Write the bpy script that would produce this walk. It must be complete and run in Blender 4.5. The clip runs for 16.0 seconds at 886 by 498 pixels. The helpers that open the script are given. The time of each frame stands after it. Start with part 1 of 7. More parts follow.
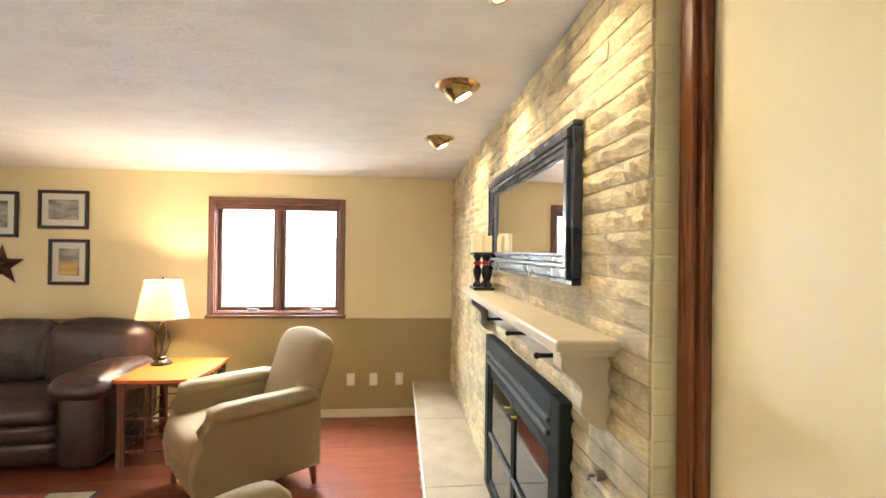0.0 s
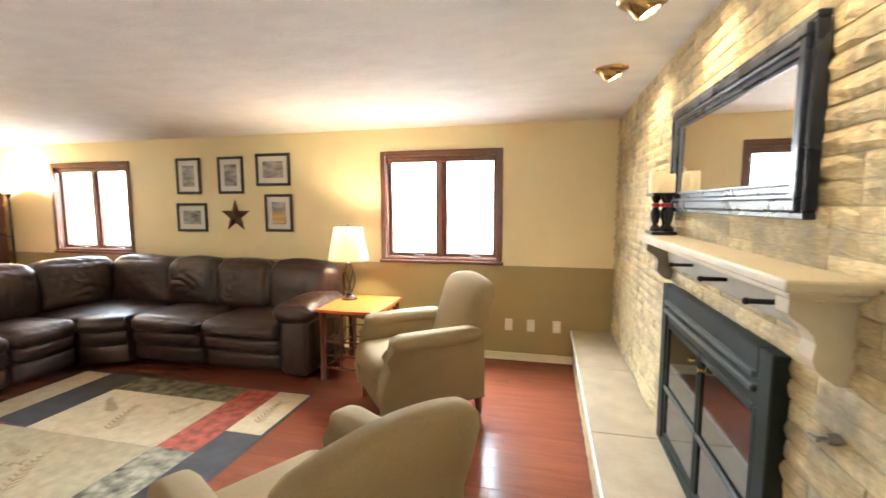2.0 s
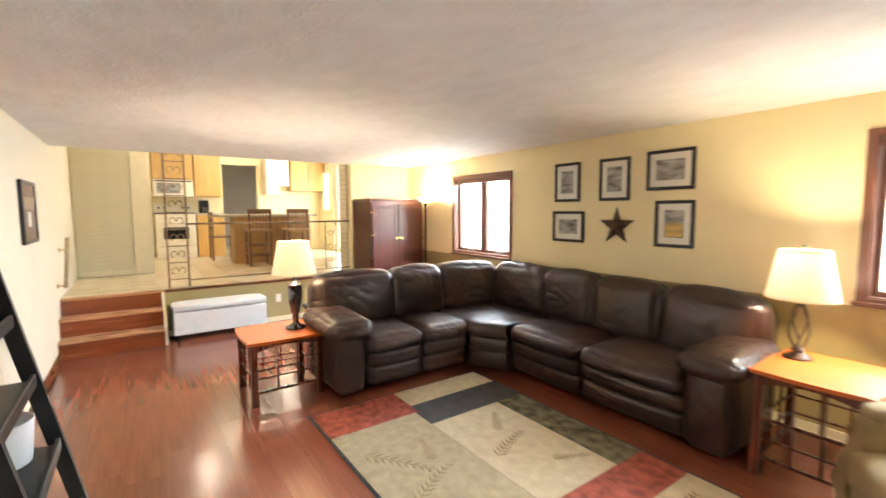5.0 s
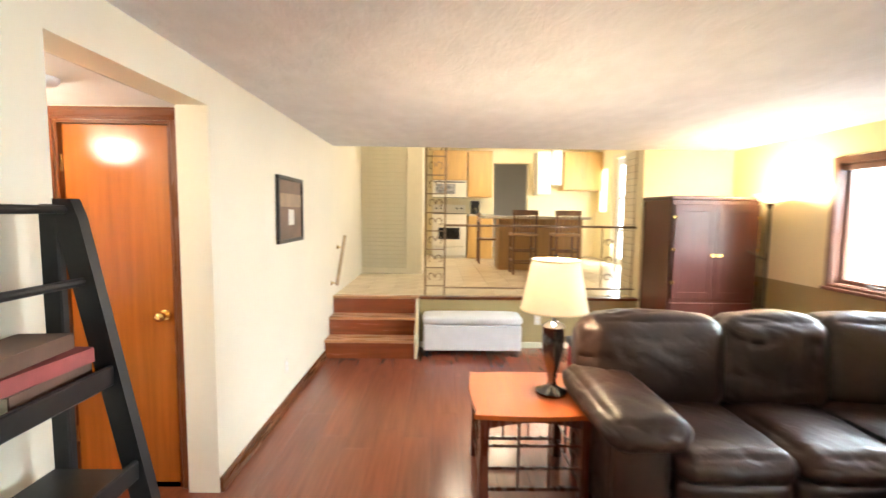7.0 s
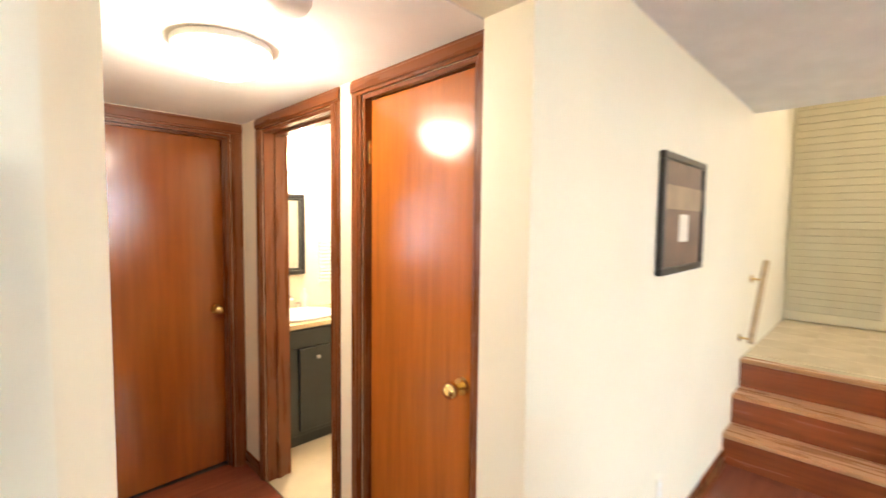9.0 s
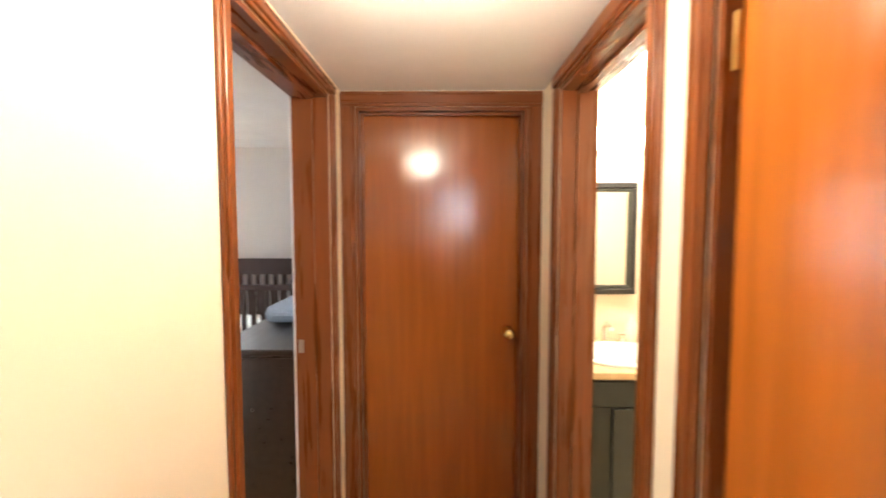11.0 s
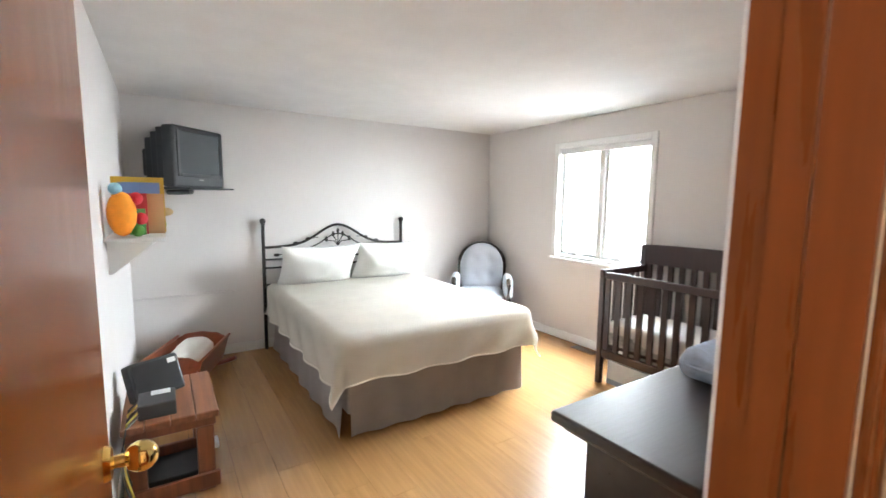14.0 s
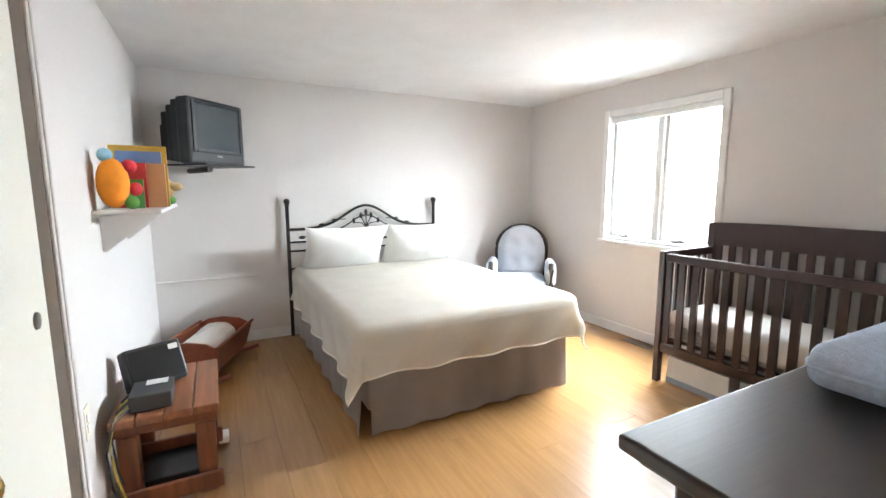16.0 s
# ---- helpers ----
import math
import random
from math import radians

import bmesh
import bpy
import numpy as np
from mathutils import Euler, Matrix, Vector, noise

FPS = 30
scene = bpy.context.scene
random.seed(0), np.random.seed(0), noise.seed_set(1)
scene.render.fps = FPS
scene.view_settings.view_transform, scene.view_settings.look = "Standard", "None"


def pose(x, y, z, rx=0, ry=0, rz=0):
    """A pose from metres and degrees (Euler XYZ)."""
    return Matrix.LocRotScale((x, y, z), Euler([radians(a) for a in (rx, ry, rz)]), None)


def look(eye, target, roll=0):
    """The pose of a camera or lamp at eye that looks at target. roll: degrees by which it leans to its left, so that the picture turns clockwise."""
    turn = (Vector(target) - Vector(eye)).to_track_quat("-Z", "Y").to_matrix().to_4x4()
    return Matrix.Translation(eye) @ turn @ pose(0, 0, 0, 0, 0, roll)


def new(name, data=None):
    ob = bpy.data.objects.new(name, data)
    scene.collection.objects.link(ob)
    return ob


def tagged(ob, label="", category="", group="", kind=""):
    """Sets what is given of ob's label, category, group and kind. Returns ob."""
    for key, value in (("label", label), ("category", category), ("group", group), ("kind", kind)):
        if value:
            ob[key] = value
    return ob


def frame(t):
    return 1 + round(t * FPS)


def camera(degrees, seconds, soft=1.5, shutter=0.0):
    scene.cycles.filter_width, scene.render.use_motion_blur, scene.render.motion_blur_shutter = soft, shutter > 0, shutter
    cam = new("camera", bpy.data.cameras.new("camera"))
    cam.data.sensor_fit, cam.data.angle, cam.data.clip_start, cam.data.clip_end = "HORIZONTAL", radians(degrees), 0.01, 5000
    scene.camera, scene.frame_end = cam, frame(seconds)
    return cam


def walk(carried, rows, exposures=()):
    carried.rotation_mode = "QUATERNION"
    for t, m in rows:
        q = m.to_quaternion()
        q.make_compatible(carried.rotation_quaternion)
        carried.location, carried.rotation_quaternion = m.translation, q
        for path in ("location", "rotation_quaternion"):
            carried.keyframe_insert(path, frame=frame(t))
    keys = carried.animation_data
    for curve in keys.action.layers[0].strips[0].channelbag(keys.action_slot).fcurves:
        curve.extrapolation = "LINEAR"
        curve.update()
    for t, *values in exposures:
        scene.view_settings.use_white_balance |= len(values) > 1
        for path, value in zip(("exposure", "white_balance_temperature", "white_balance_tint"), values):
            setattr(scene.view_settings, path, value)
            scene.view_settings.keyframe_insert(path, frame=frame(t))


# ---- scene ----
cam = camera(91.0, 16.0, shutter=0.5)

PATH = [
    (0, (-0.566, 0.111, 1.56), (-0.366, 2.101, 1.571), 0.8),
    (0.5, (-0.573, 0.115, 1.548), (-0.465, 2.111, 1.501), 0.5),
    (1, (-0.592, 0.114, 1.532), (-0.651, 2.11, 1.413), 0.2),
    (1.5, (-0.618, 0.111, 1.515), (-0.893, 2.081, 1.337), 0.0),
    (2, (-0.661, 0.106, 1.509), (-1.122, 2.041, 1.304), -0.2),
    (2.5, (-0.732, 0.103, 1.503), (-1.382, 1.977, 1.296), -0.2),
    (3, (-0.83, 0.109, 1.515), (-1.694, 1.9, 1.298), -0.1),
    (3.5, (-1.005, 0.166, 1.543), (-2.075, 1.84, 1.318), 0.3),
    (4, (-1.18, 0.234, 1.557), (-2.441, 1.772, 1.344), 0.3),
    (4.2, (-1.23, 0.277, 1.552), (-2.573, 1.745, 1.347), 0.2),
    (6.4, (-2.552, 0.922, 1.529), (-4.501, 1.342, 1.379), 0.1),
    (6.5, (-2.627, 0.937, 1.534), (-4.589, 1.292, 1.382), 0.2),
    (7, (-2.995, 0.974, 1.529), (-4.988, 1.001, 1.363), 0.7),
    (7.5, (-3.4, 0.914, 1.511), (-5.361, 0.553, 1.35), 0.4),
    (8, (-3.768, 0.81, 1.496), (-5.606, 0.037, 1.341), 0.1),
    (8.5, (-4.067, 0.623, 1.497), (-5.721, -0.492, 1.354), 0.8),
    (8.7, (-4.165, 0.549, 1.495), (-5.729, -0.691, 1.362), 0.8),
    (11, (-4.873, -0.294, 1.485), (-4.861, -2.289, 1.357), 0.0),
    (11.5, (-4.863, -0.542, 1.51), (-4.453, -2.492, 1.346), 0.3),
    (12, (-4.807, -0.759, 1.508), (-4.059, -2.608, 1.35), 0.5),
    (12.5, (-4.745, -0.98, 1.49), (-3.676, -2.661, 1.307), 0.4),
    (13, (-4.687, -1.152, 1.49), (-3.353, -2.626, 1.278), 0.6),
    (13.5, (-4.618, -1.278, 1.475), (-3.082, -2.541, 1.259), 1.0),
    (14, (-4.548, -1.387, 1.443), (-2.878, -2.466, 1.217), 0.7),
    (14.5, (-4.464, -1.499, 1.405), (-2.737, -2.482, 1.18), 0.3),
    (15, (-4.371, -1.564, 1.365), (-2.62, -2.511, 1.127), 0.2),
    (15.5, (-4.33, -1.594, 1.339), (-2.575, -2.521, 1.082), 0.0),
    (16, (-4.288, -1.611, 1.326), (-2.531, -2.527, 1.055), -0.1),
]
walk(cam, [(t, look(eye, target, roll)) for t, eye, target, roll in PATH],
     exposures=[(0, 0.5), (4.2, 0.46), (8.5, 0.36), (10.8, 0.42), (11.5, 0.38), (12.0, 0.2), (12.5, 0.04), (13.0, 0.0), (14.0, 0.02), (16.0, 0.06)])

# ---- light ----
world = bpy.data.worlds.new("world")
scene.world = world
world.use_nodes = True
sky = world.node_tree.nodes.new("ShaderNodeTexSky")
sky.sky_type, sky.sun_disc = "NISHITA", False
sky.sun_elevation, sky.sun_rotation = radians(38), radians(200)
world.node_tree.links.new(sky.outputs[0], world.node_tree.nodes["Background"].inputs[0])
world.node_tree.nodes["Background"].inputs[1].default_value = 0.15


def area_lamp(name, m, w, h, watts, color):
    d = bpy.data.lights.new(name, "AREA")
    d.shape, d.size, d.size_y, d.energy, d.color = "RECTANGLE", w, h, watts, color
    ob = new(name, d)
    ob.matrix_world = m
    return ob


def point_lamp(name, at, watts, color, radius=0.04):
    d = bpy.data.lights.new(name, "POINT")
    d.energy, d.color, d.shadow_soft_size = watts, color, radius
    ob = new(name, d)
    ob.location = at
    return ob


def spot_lamp(name, at, target, watts, color, angle):
    d = bpy.data.lights.new(name, "SPOT")
    d.energy, d.color, d.shadow_soft_size, d.spot_size, d.spot_blend = watts, color, 0.07, radians(angle), 1.0
    ob = new(name, d)
    ob.matrix_world = look(at, target)
    return ob


DAY = (0.82, 0.92, 1.0)
DAY2 = (0.74, 0.88, 1.0)
WARM = (1.0, 0.78, 0.50)
WARM2 = (1.0, 0.82, 0.60)
WARM3 = (1.0, 0.86, 0.68)
area_lamp("daylight_window_east", look((-1.68, 4.86, 2.15), (-1.68, 3.86, 1.15)), 1.8, 1.3, 690, DAY2)
area_lamp("daylight_window_west", look((-6.0, 4.86, 2.15), (-6.0, 3.86, 1.15)), 1.8, 1.3, 690, DAY2)
area_lamp("daylight_window_bedroom", look((-1.86, -5.48, 2.12), (-1.86, -4.88, 1.12)), 1.8, 1.4, 1250, DAY)
area_lamp("daylight_door_kitchen", look((-11.2, 4.40, 1.7), (-11.2, 0, 1.2)), 0.7, 1.8, 40, DAY)
for y in (1.16, 1.905, 2.755):
    spot_lamp("recessed_bulb", (-0.30, y, 2.165), (-0.02, y + 0.03, 1.5), 12 if y < 1.5 else 17, (1.0, 0.82, 0.55), 150)
point_lamp("table_lamp_bulb", (-2.45, 3.82, 1.20), 36, WARM)
point_lamp("table_lamp_bulb", (-5.38, 1.63, 1.18), 30, WARM)
point_lamp("torchiere_bulb", (-6.99, 4.04, 1.79), 52, WARM)
point_lamp("hall_bulb", (-4.82, -1.09, 1.93), 24, WARM3, 0.10)
point_lamp("bath_bulb", (-5.75, -2.35, 2.0), 75, WARM3, 0.08)
for x, y in ((-9.3, 1.3), (-10.6, 2.2), (-11.6, 3.2)):
    point_lamp("kitchen_bulb", (x, y, 2.72), 18, WARM2, 0.07)

# ---- materials ----


def mat(name, color, rough=0.5, metal=0.0, var=0.08, scale=6.0, bump=0.0, bscale=60.0, spec=0.5, stretch=(1, 1, 1), obj=0.0, coat=0.0):
    """A surface with colour variation at two scales, and fine relief."""
    m = bpy.data.materials.new(name)
    m.use_nodes = True
    nt = m.node_tree
    b = nt.nodes["Principled BSDF"]
    b.inputs["Roughness"].default_value = rough
    b.inputs["Metallic"].default_value = metal
    b.inputs["Specular IOR Level"].default_value = spec
    b.inputs["Coat Weight"].default_value = coat
    b.inputs["Coat Roughness"].default_value = 0.16
    tc = nt.nodes.new("ShaderNodeTexCoord")
    mp = nt.nodes.new("ShaderNodeMapping")
    mp.inputs["Scale"].default_value = stretch
    nt.links.new(tc.outputs["Object"], mp.inputs[0])
    n1 = nt.nodes.new("ShaderNodeTexNoise")
    n1.inputs["Scale"].default_value, n1.inputs["Detail"].default_value = scale, 6
    nt.links.new(mp.outputs[0], n1.inputs["Vector"])
    hsv = nt.nodes.new("ShaderNodeHueSaturation")
    hsv.inputs["Color"].default_value = (*color, 1)
    mr = nt.nodes.new("ShaderNodeMapRange")
    mr.inputs["To Min"].default_value, mr.inputs["To Max"].default_value = 1 - var, 1 + var
    mr.inputs["From Min"].default_value, mr.inputs["From Max"].default_value = 0.3, 0.7
    nt.links.new(n1.outputs[0], mr.inputs[0])
    val = mr.outputs[0]
    if obj:
        info = nt.nodes.new("ShaderNodeObjectInfo")
        mo = nt.nodes.new("ShaderNodeMapRange")
        mo.inputs["To Min"].default_value, mo.inputs["To Max"].default_value = 1 - obj, 1 + obj
        nt.links.new(info.outputs["Random"], mo.inputs[0])
        mu = nt.nodes.new("ShaderNodeMath")
        mu.operation = "MULTIPLY"
        nt.links.new(val, mu.inputs[0])
        nt.links.new(mo.outputs[0], mu.inputs[1])
        val = mu.outputs[0]
    nt.links.new(val, hsv.inputs["Value"])
    nt.links.new(hsv.outputs[0], b.inputs["Base Color"])
    r = nt.nodes.new("ShaderNodeMapRange")
    r.inputs["To Min"].default_value, r.inputs["To Max"].default_value = max(0.02, rough - 0.07), min(1, rough + 0.07)
    nt.links.new(n1.outputs[0], r.inputs[0])
    nt.links.new(r.outputs[0], b.inputs["Roughness"])
    if bump:
        n2 = nt.nodes.new("ShaderNodeTexNoise")
        n2.inputs["Scale"].default_value, n2.inputs["Detail"].default_value = bscale, 5
        nt.links.new(mp.outputs[0], n2.inputs["Vector"])
        bp = nt.nodes.new("ShaderNodeBump")
        bp.inputs["Strength"].default_value, bp.inputs["Distance"].default_value = bump, 0.01
        nt.links.new(n2.outputs[0], bp.inputs["Height"])
        nt.links.new(bp.outputs[0], b.inputs["Normal"])
    return m


def wood(name, color, rough=0.3, axis=2, var=0.25, obj=0.0, coat=0.0, grain=1.0):
    """Wood with grain along the given axis."""
    st = [14 * grain] * 3
    st[axis] = 0.9
    return mat(name, color, rough, var=var, scale=2.2, bump=0.05, bscale=8, stretch=st, obj=obj, coat=coat)


def glow(name, color, strength):
    m = bpy.data.materials.new(name)
    m.use_nodes = True
    nt = m.node_tree
    b = nt.nodes["Principled BSDF"]
    b.inputs["Base Color"].default_value = (*color, 1)
    b.inputs["Emission Color"].default_value = (*color, 1)
    b.inputs["Emission Strength"].default_value = strength
    return m


def glass(name):
    m = bpy.data.materials.new(name)
    m.use_nodes = True
    b = m.node_tree.nodes["Principled BSDF"]
    b.inputs["Transmission Weight"].default_value = 1
    b.inputs["Roughness"].default_value = 0.0
    b.inputs["IOR"].default_value = 1.01
    return m


def shade_cloth(name, color, strength):
    """Lamp shade linen, lit through by its bulb."""
    m = mat(name, color, 0.8, var=0.05, scale=40)
    nt = m.node_tree
    b = nt.nodes["Principled BSDF"]
    b.inputs["Emission Color"].default_value = (1.0, 0.84, 0.60, 1)
    b.inputs["Emission Strength"].default_value = strength
    tr = nt.nodes.new("ShaderNodeBsdfTranslucent")
    tr.inputs[0].default_value = (*color, 1)
    mx = nt.nodes.new("ShaderNodeMixShader")
    mx.inputs[0].default_value = 0.6
    nt.links.new(b.outputs[0], mx.inputs[1])
    nt.links.new(tr.outputs[0], mx.inputs[2])
    nt.links.new(mx.outputs[0], nt.nodes["Material Output"].inputs[0])
    return m


M_CREAM = mat("paint_cream", (0.80, 0.69, 0.42), 0.55, var=0.03, scale=2, bump=0.03, bscale=180)
M_TAN = mat("paint_tan", (0.35, 0.27, 0.115), 0.5, var=0.03, scale=2, bump=0.03, bscale=180)
M_BATH = mat("paint_bath", (0.78, 0.70, 0.56), 0.5, var=0.03, scale=2)
M_HALL = mat("paint_hall", (0.80, 0.74, 0.59), 0.5, var=0.03, scale=2, bump=0.03, bscale=180)
M_HALLIN = mat("paint_hall_yellow", (0.80, 0.71, 0.54), 0.5, var=0.03, scale=2, bump=0.03, bscale=180)
M_LILAC = mat("paint_pale_grey", (0.70, 0.67, 0.65), 0.6, var=0.02, scale=2, bump=0.02, bscale=180)
M_CEIL = mat("ceiling_texture", (0.81, 0.815, 0.83), 0.85, var=0.05, scale=5, bump=0.5, bscale=10.5, stretch=(1, 1.6, 1))
for n in M_CEIL.node_tree.nodes:
    if n.type == "TEX_NOISE" and n.inputs["Scale"].default_value > 10:
        n.inputs["Distortion"].default_value, n.inputs["Roughness"].default_value = 1.6, 0.62
    if n.type == "BUMP":
        n.inputs["Distance"].default_value = 0.012
M_CEIL2 = mat("ceiling_plain", (0.80, 0.79, 0.78), 0.85, var=0.03, scale=5, bump=0.15, bscale=30)
M_WHITE = mat("white_trim", (0.80, 0.80, 0.79), 0.35, var=0.03, scale=8)
M_CREAMTRIM = mat("cream_trim", (0.74, 0.66, 0.46), 0.4, var=0.03, scale=8)
M_TRIM = wood("stained_trim", (0.135, 0.037, 0.0088), 0.28, 2, 0.22)
M_TRIMX = wood("stained_trim_level", (0.135, 0.037, 0.0088), 0.28, 0, 0.22)
M_TRIMY = wood("stained_trim_level_y", (0.135, 0.037, 0.0088), 0.28, 1, 0.22)
M_DOOR = wood("stained_door", (0.33, 0.092, 0.012), 0.17, 2, 0.16)
M_DOORD = wood("stained_door_dark", (0.23, 0.062, 0.010), 0.15, 2, 0.10)
for m in (M_DOOR, M_DOORD):
    m.node_tree.nodes["Principled BSDF"].inputs["Specular IOR Level"].default_value = 0.55
for m in (M_TRIM, M_TRIMX, M_TRIMY):
    m.node_tree.nodes["Principled BSDF"].inputs["Specular IOR Level"].default_value = 0.35
M_WINWOOD = wood("window_wood", (0.14, 0.055, 0.032), 0.35, 2, 0.3)
M_FLOOR = wood("cherry_plank", (0.215, 0.060, 0.031), 0.19, 0, 0.16, obj=0.10, coat=0.25)
M_FLOORB = wood("maple_plank", (0.37, 0.20, 0.078), 0.20, 0, 0.12, obj=0.05, coat=0.2)
M_TILE = mat("kitchen_tile", (0.68, 0.56, 0.38), 0.25, var=0.08, scale=5, obj=0.06)
M_DARK = mat("dark_gap", (0.03, 0.02, 0.015), 0.8)
M_BRASS = mat("polished_brass", (0.80, 0.58, 0.22), 0.16, 1.0, var=0.05)
M_OUT = glow("daylight_beyond", (0.95, 0.98, 1.0), 6.0)
M_GLASS = glass("window_glass")
M_BRICK = mat("split_face_stone", (0.60, 0.485, 0.275), 0.85, var=0.2, scale=9, bump=0.5, bscale=38, obj=0.16)
nt = M_BRICK.node_tree
chip = nt.nodes.new("ShaderNodeTexVoronoi")
chip.feature = "SMOOTH_F1"
chip.inputs["Scale"].default_value = 22
wob = nt.nodes.new("ShaderNodeTexNoise")
wob.inputs["Scale"].default_value, wob.inputs["Detail"].default_value = 14, 4
geo = nt.nodes.new("ShaderNodeNewGeometry")
add = nt.nodes.new("ShaderNodeVectorMath")
add.operation = "MULTIPLY_ADD"
add.inputs[1].default_value = (0.09, 0.09, 0.09)
nt.links.new(geo.outputs["Position"], wob.inputs["Vector"])
nt.links.new(wob.outputs["Color"], add.inputs[0])
nt.links.new(geo.outputs["Position"], add.inputs[2])
nt.links.new(add.outputs[0], chip.inputs["Vector"])
bp2 = nt.nodes.new("ShaderNodeBump")
bp2.inputs["Strength"].default_value, bp2.inputs["Distance"].default_value = 0.8, 0.012
nt.links.new(chip.outputs["Distance"], bp2.inputs["Height"])
bp1 = [n for n in nt.nodes if n.type == "BUMP" and n != bp2][0]
nt.links.new(bp2.outputs[0], bp1.inputs["Normal"])
# grey-brown mottling on some stones
gry = nt.nodes.new("ShaderNodeMixRGB")
gry.inputs[2].default_value = (0.29, 0.245, 0.18, 1)
pat = nt.nodes.new("ShaderNodeTexNoise")
pat.inputs["Scale"].default_value, pat.inputs["Detail"].default_value = 7, 8
nt.links.new(geo.outputs["Position"], pat.inputs["Vector"])
pr = nt.nodes.new("ShaderNodeMapRange")
pr.inputs["From Min"].default_value, pr.inputs["From Max"].default_value, pr.inputs["To Max"].default_value = 0.47, 0.68, 0.8
nt.links.new(pat.outputs[0], pr.inputs[0])
nt.links.new(pr.outputs[0], gry.inputs[0])
hs = [n for n in nt.nodes if n.type == "HUE_SAT"][0]
nt.links.new(hs.outputs[0], gry.inputs[1])
nt.links.new(gry.outputs[0], nt.nodes["Principled BSDF"].inputs["Base Color"])
M_MORTAR = mat("mortar", (0.48, 0.405, 0.265), 0.95, var=0.1, bump=0.3, bscale=90)
M_STONE = mat("hearth_stone", (0.41, 0.33, 0.22), 0.6, var=0.12, scale=7, bump=0.15, bscale=50)

# ---- shapes ----


def box(bm, x0, x1, y0, y1, z0, z1, bevel=0.0, seg=2):
    r = bmesh.ops.create_cube(bm, size=1)
    vs = r["verts"]
    bmesh.ops.transform(bm, verts=vs, matrix=Matrix.LocRotScale(((x0 + x1) / 2, (y0 + y1) / 2, (z0 + z1) / 2), None, (abs(x1 - x0), abs(y1 - y0), abs(z1 - z0))))
    if bevel:
        es = list({e for v in vs for e in v.link_edges})
        bmesh.ops.bevel(bm, geom=es, offset=min(bevel, abs(x1 - x0) * 0.45, abs(y1 - y0) * 0.45, abs(z1 - z0) * 0.45), segments=seg, affect="EDGES", profile=0.5)
    return bm


def cyl(bm, a, b, r0, r1=None, seg=12):
    """A round bar from a to b."""
    a, b = Vector(a), Vector(b)
    d = b - a
    m = Matrix.Translation((a + b) / 2) @ d.to_track_quat("Z", "Y").to_matrix().to_4x4()
    bmesh.ops.create_cone(bm, cap_ends=True, segments=seg, radius1=r0, radius2=r0 if r1 is None else r1, depth=d.length, matrix=m)
    return bm


def lathe(bm, at, profile, seg=24, cap=True):
    """A turned shape about the upright through at: profile of (radius, height)."""
    rings = []
    for r, h in profile:
        rings.append([bm.verts.new((at[0] + r * math.cos(2 * math.pi * i / seg), at[1] + r * math.sin(2 * math.pi * i / seg), at[2] + h)) for i in range(seg)])
    for p, q in zip(rings, rings[1:]):
        for i in range(seg):
            bm.faces.new((p[i], p[(i + 1) % seg], q[(i + 1) % seg], q[i]))
    if not cap:
        for i in range(seg):
            bm.faces.new((rings[-1][i], rings[-1][(i + 1) % seg], rings[0][(i + 1) % seg], rings[0][i]))
    for ring, flip in ((rings[0], True), (rings[-1], False)):
        if cap and Vector(ring[0].co - ring[seg // 2].co).length > 1e-4:
            bm.faces.new(ring[::-1] if flip else ring)
    return bm


def ball(bm, at, r, sx=1, sy=1, sz=1, seg=14):
    m = Matrix.Translation(at) @ Matrix.Diagonal((r * sx, r * sy, r * sz, 1))
    bmesh.ops.create_uvsphere(bm, u_segments=seg, v_segments=max(6, seg // 2 + 2), radius=1, matrix=m)
    return bm


def tube(bm, pts, r, seg=8):
    """A round bar bent through the points."""
    pts = [Vector(p) for p in pts]
    rings = []
    for i, p in enumerate(pts):
        d = (pts[min(i + 1, len(pts) - 1)] - pts[max(i - 1, 0)]).normalized()
        q = d.to_track_quat("Z", "Y")
        rr = r[i] if isinstance(r, (list, tuple)) else r
        rings.append([bm.verts.new(p + q @ Vector((rr * math.cos(2 * math.pi * k / seg), rr * math.sin(2 * math.pi * k / seg), 0))) for k in range(seg)])
    for p, q in zip(rings, rings[1:]):
        for k in range(seg):
            bm.faces.new((p[k], p[(k + 1) % seg], q[(k + 1) % seg], q[k]))
    bm.faces.new(rings[0][::-1])
    bm.faces.new(rings[-1])
    return bm


def extrude_outline(bm, outline, axis, a, b):
    """A plate: outline of (u, v) in the plane across the axis, from a to b along it."""
    def put(u, v, w):
        return {"x": (w, u, v), "y": (u, w, v), "z": (u, v, w)}[axis]
    p = [bm.verts.new(put(u, v, a)) for u, v in outline]
    q = [bm.verts.new(put(u, v, b)) for u, v in outline]
    n = len(outline)
    bm.faces.new(p[::-1])
    bm.faces.new(q)
    for i in range(n):
        bm.faces.new((p[i], p[(i + 1) % n], q[(i + 1) % n], q[i]))
    return bm


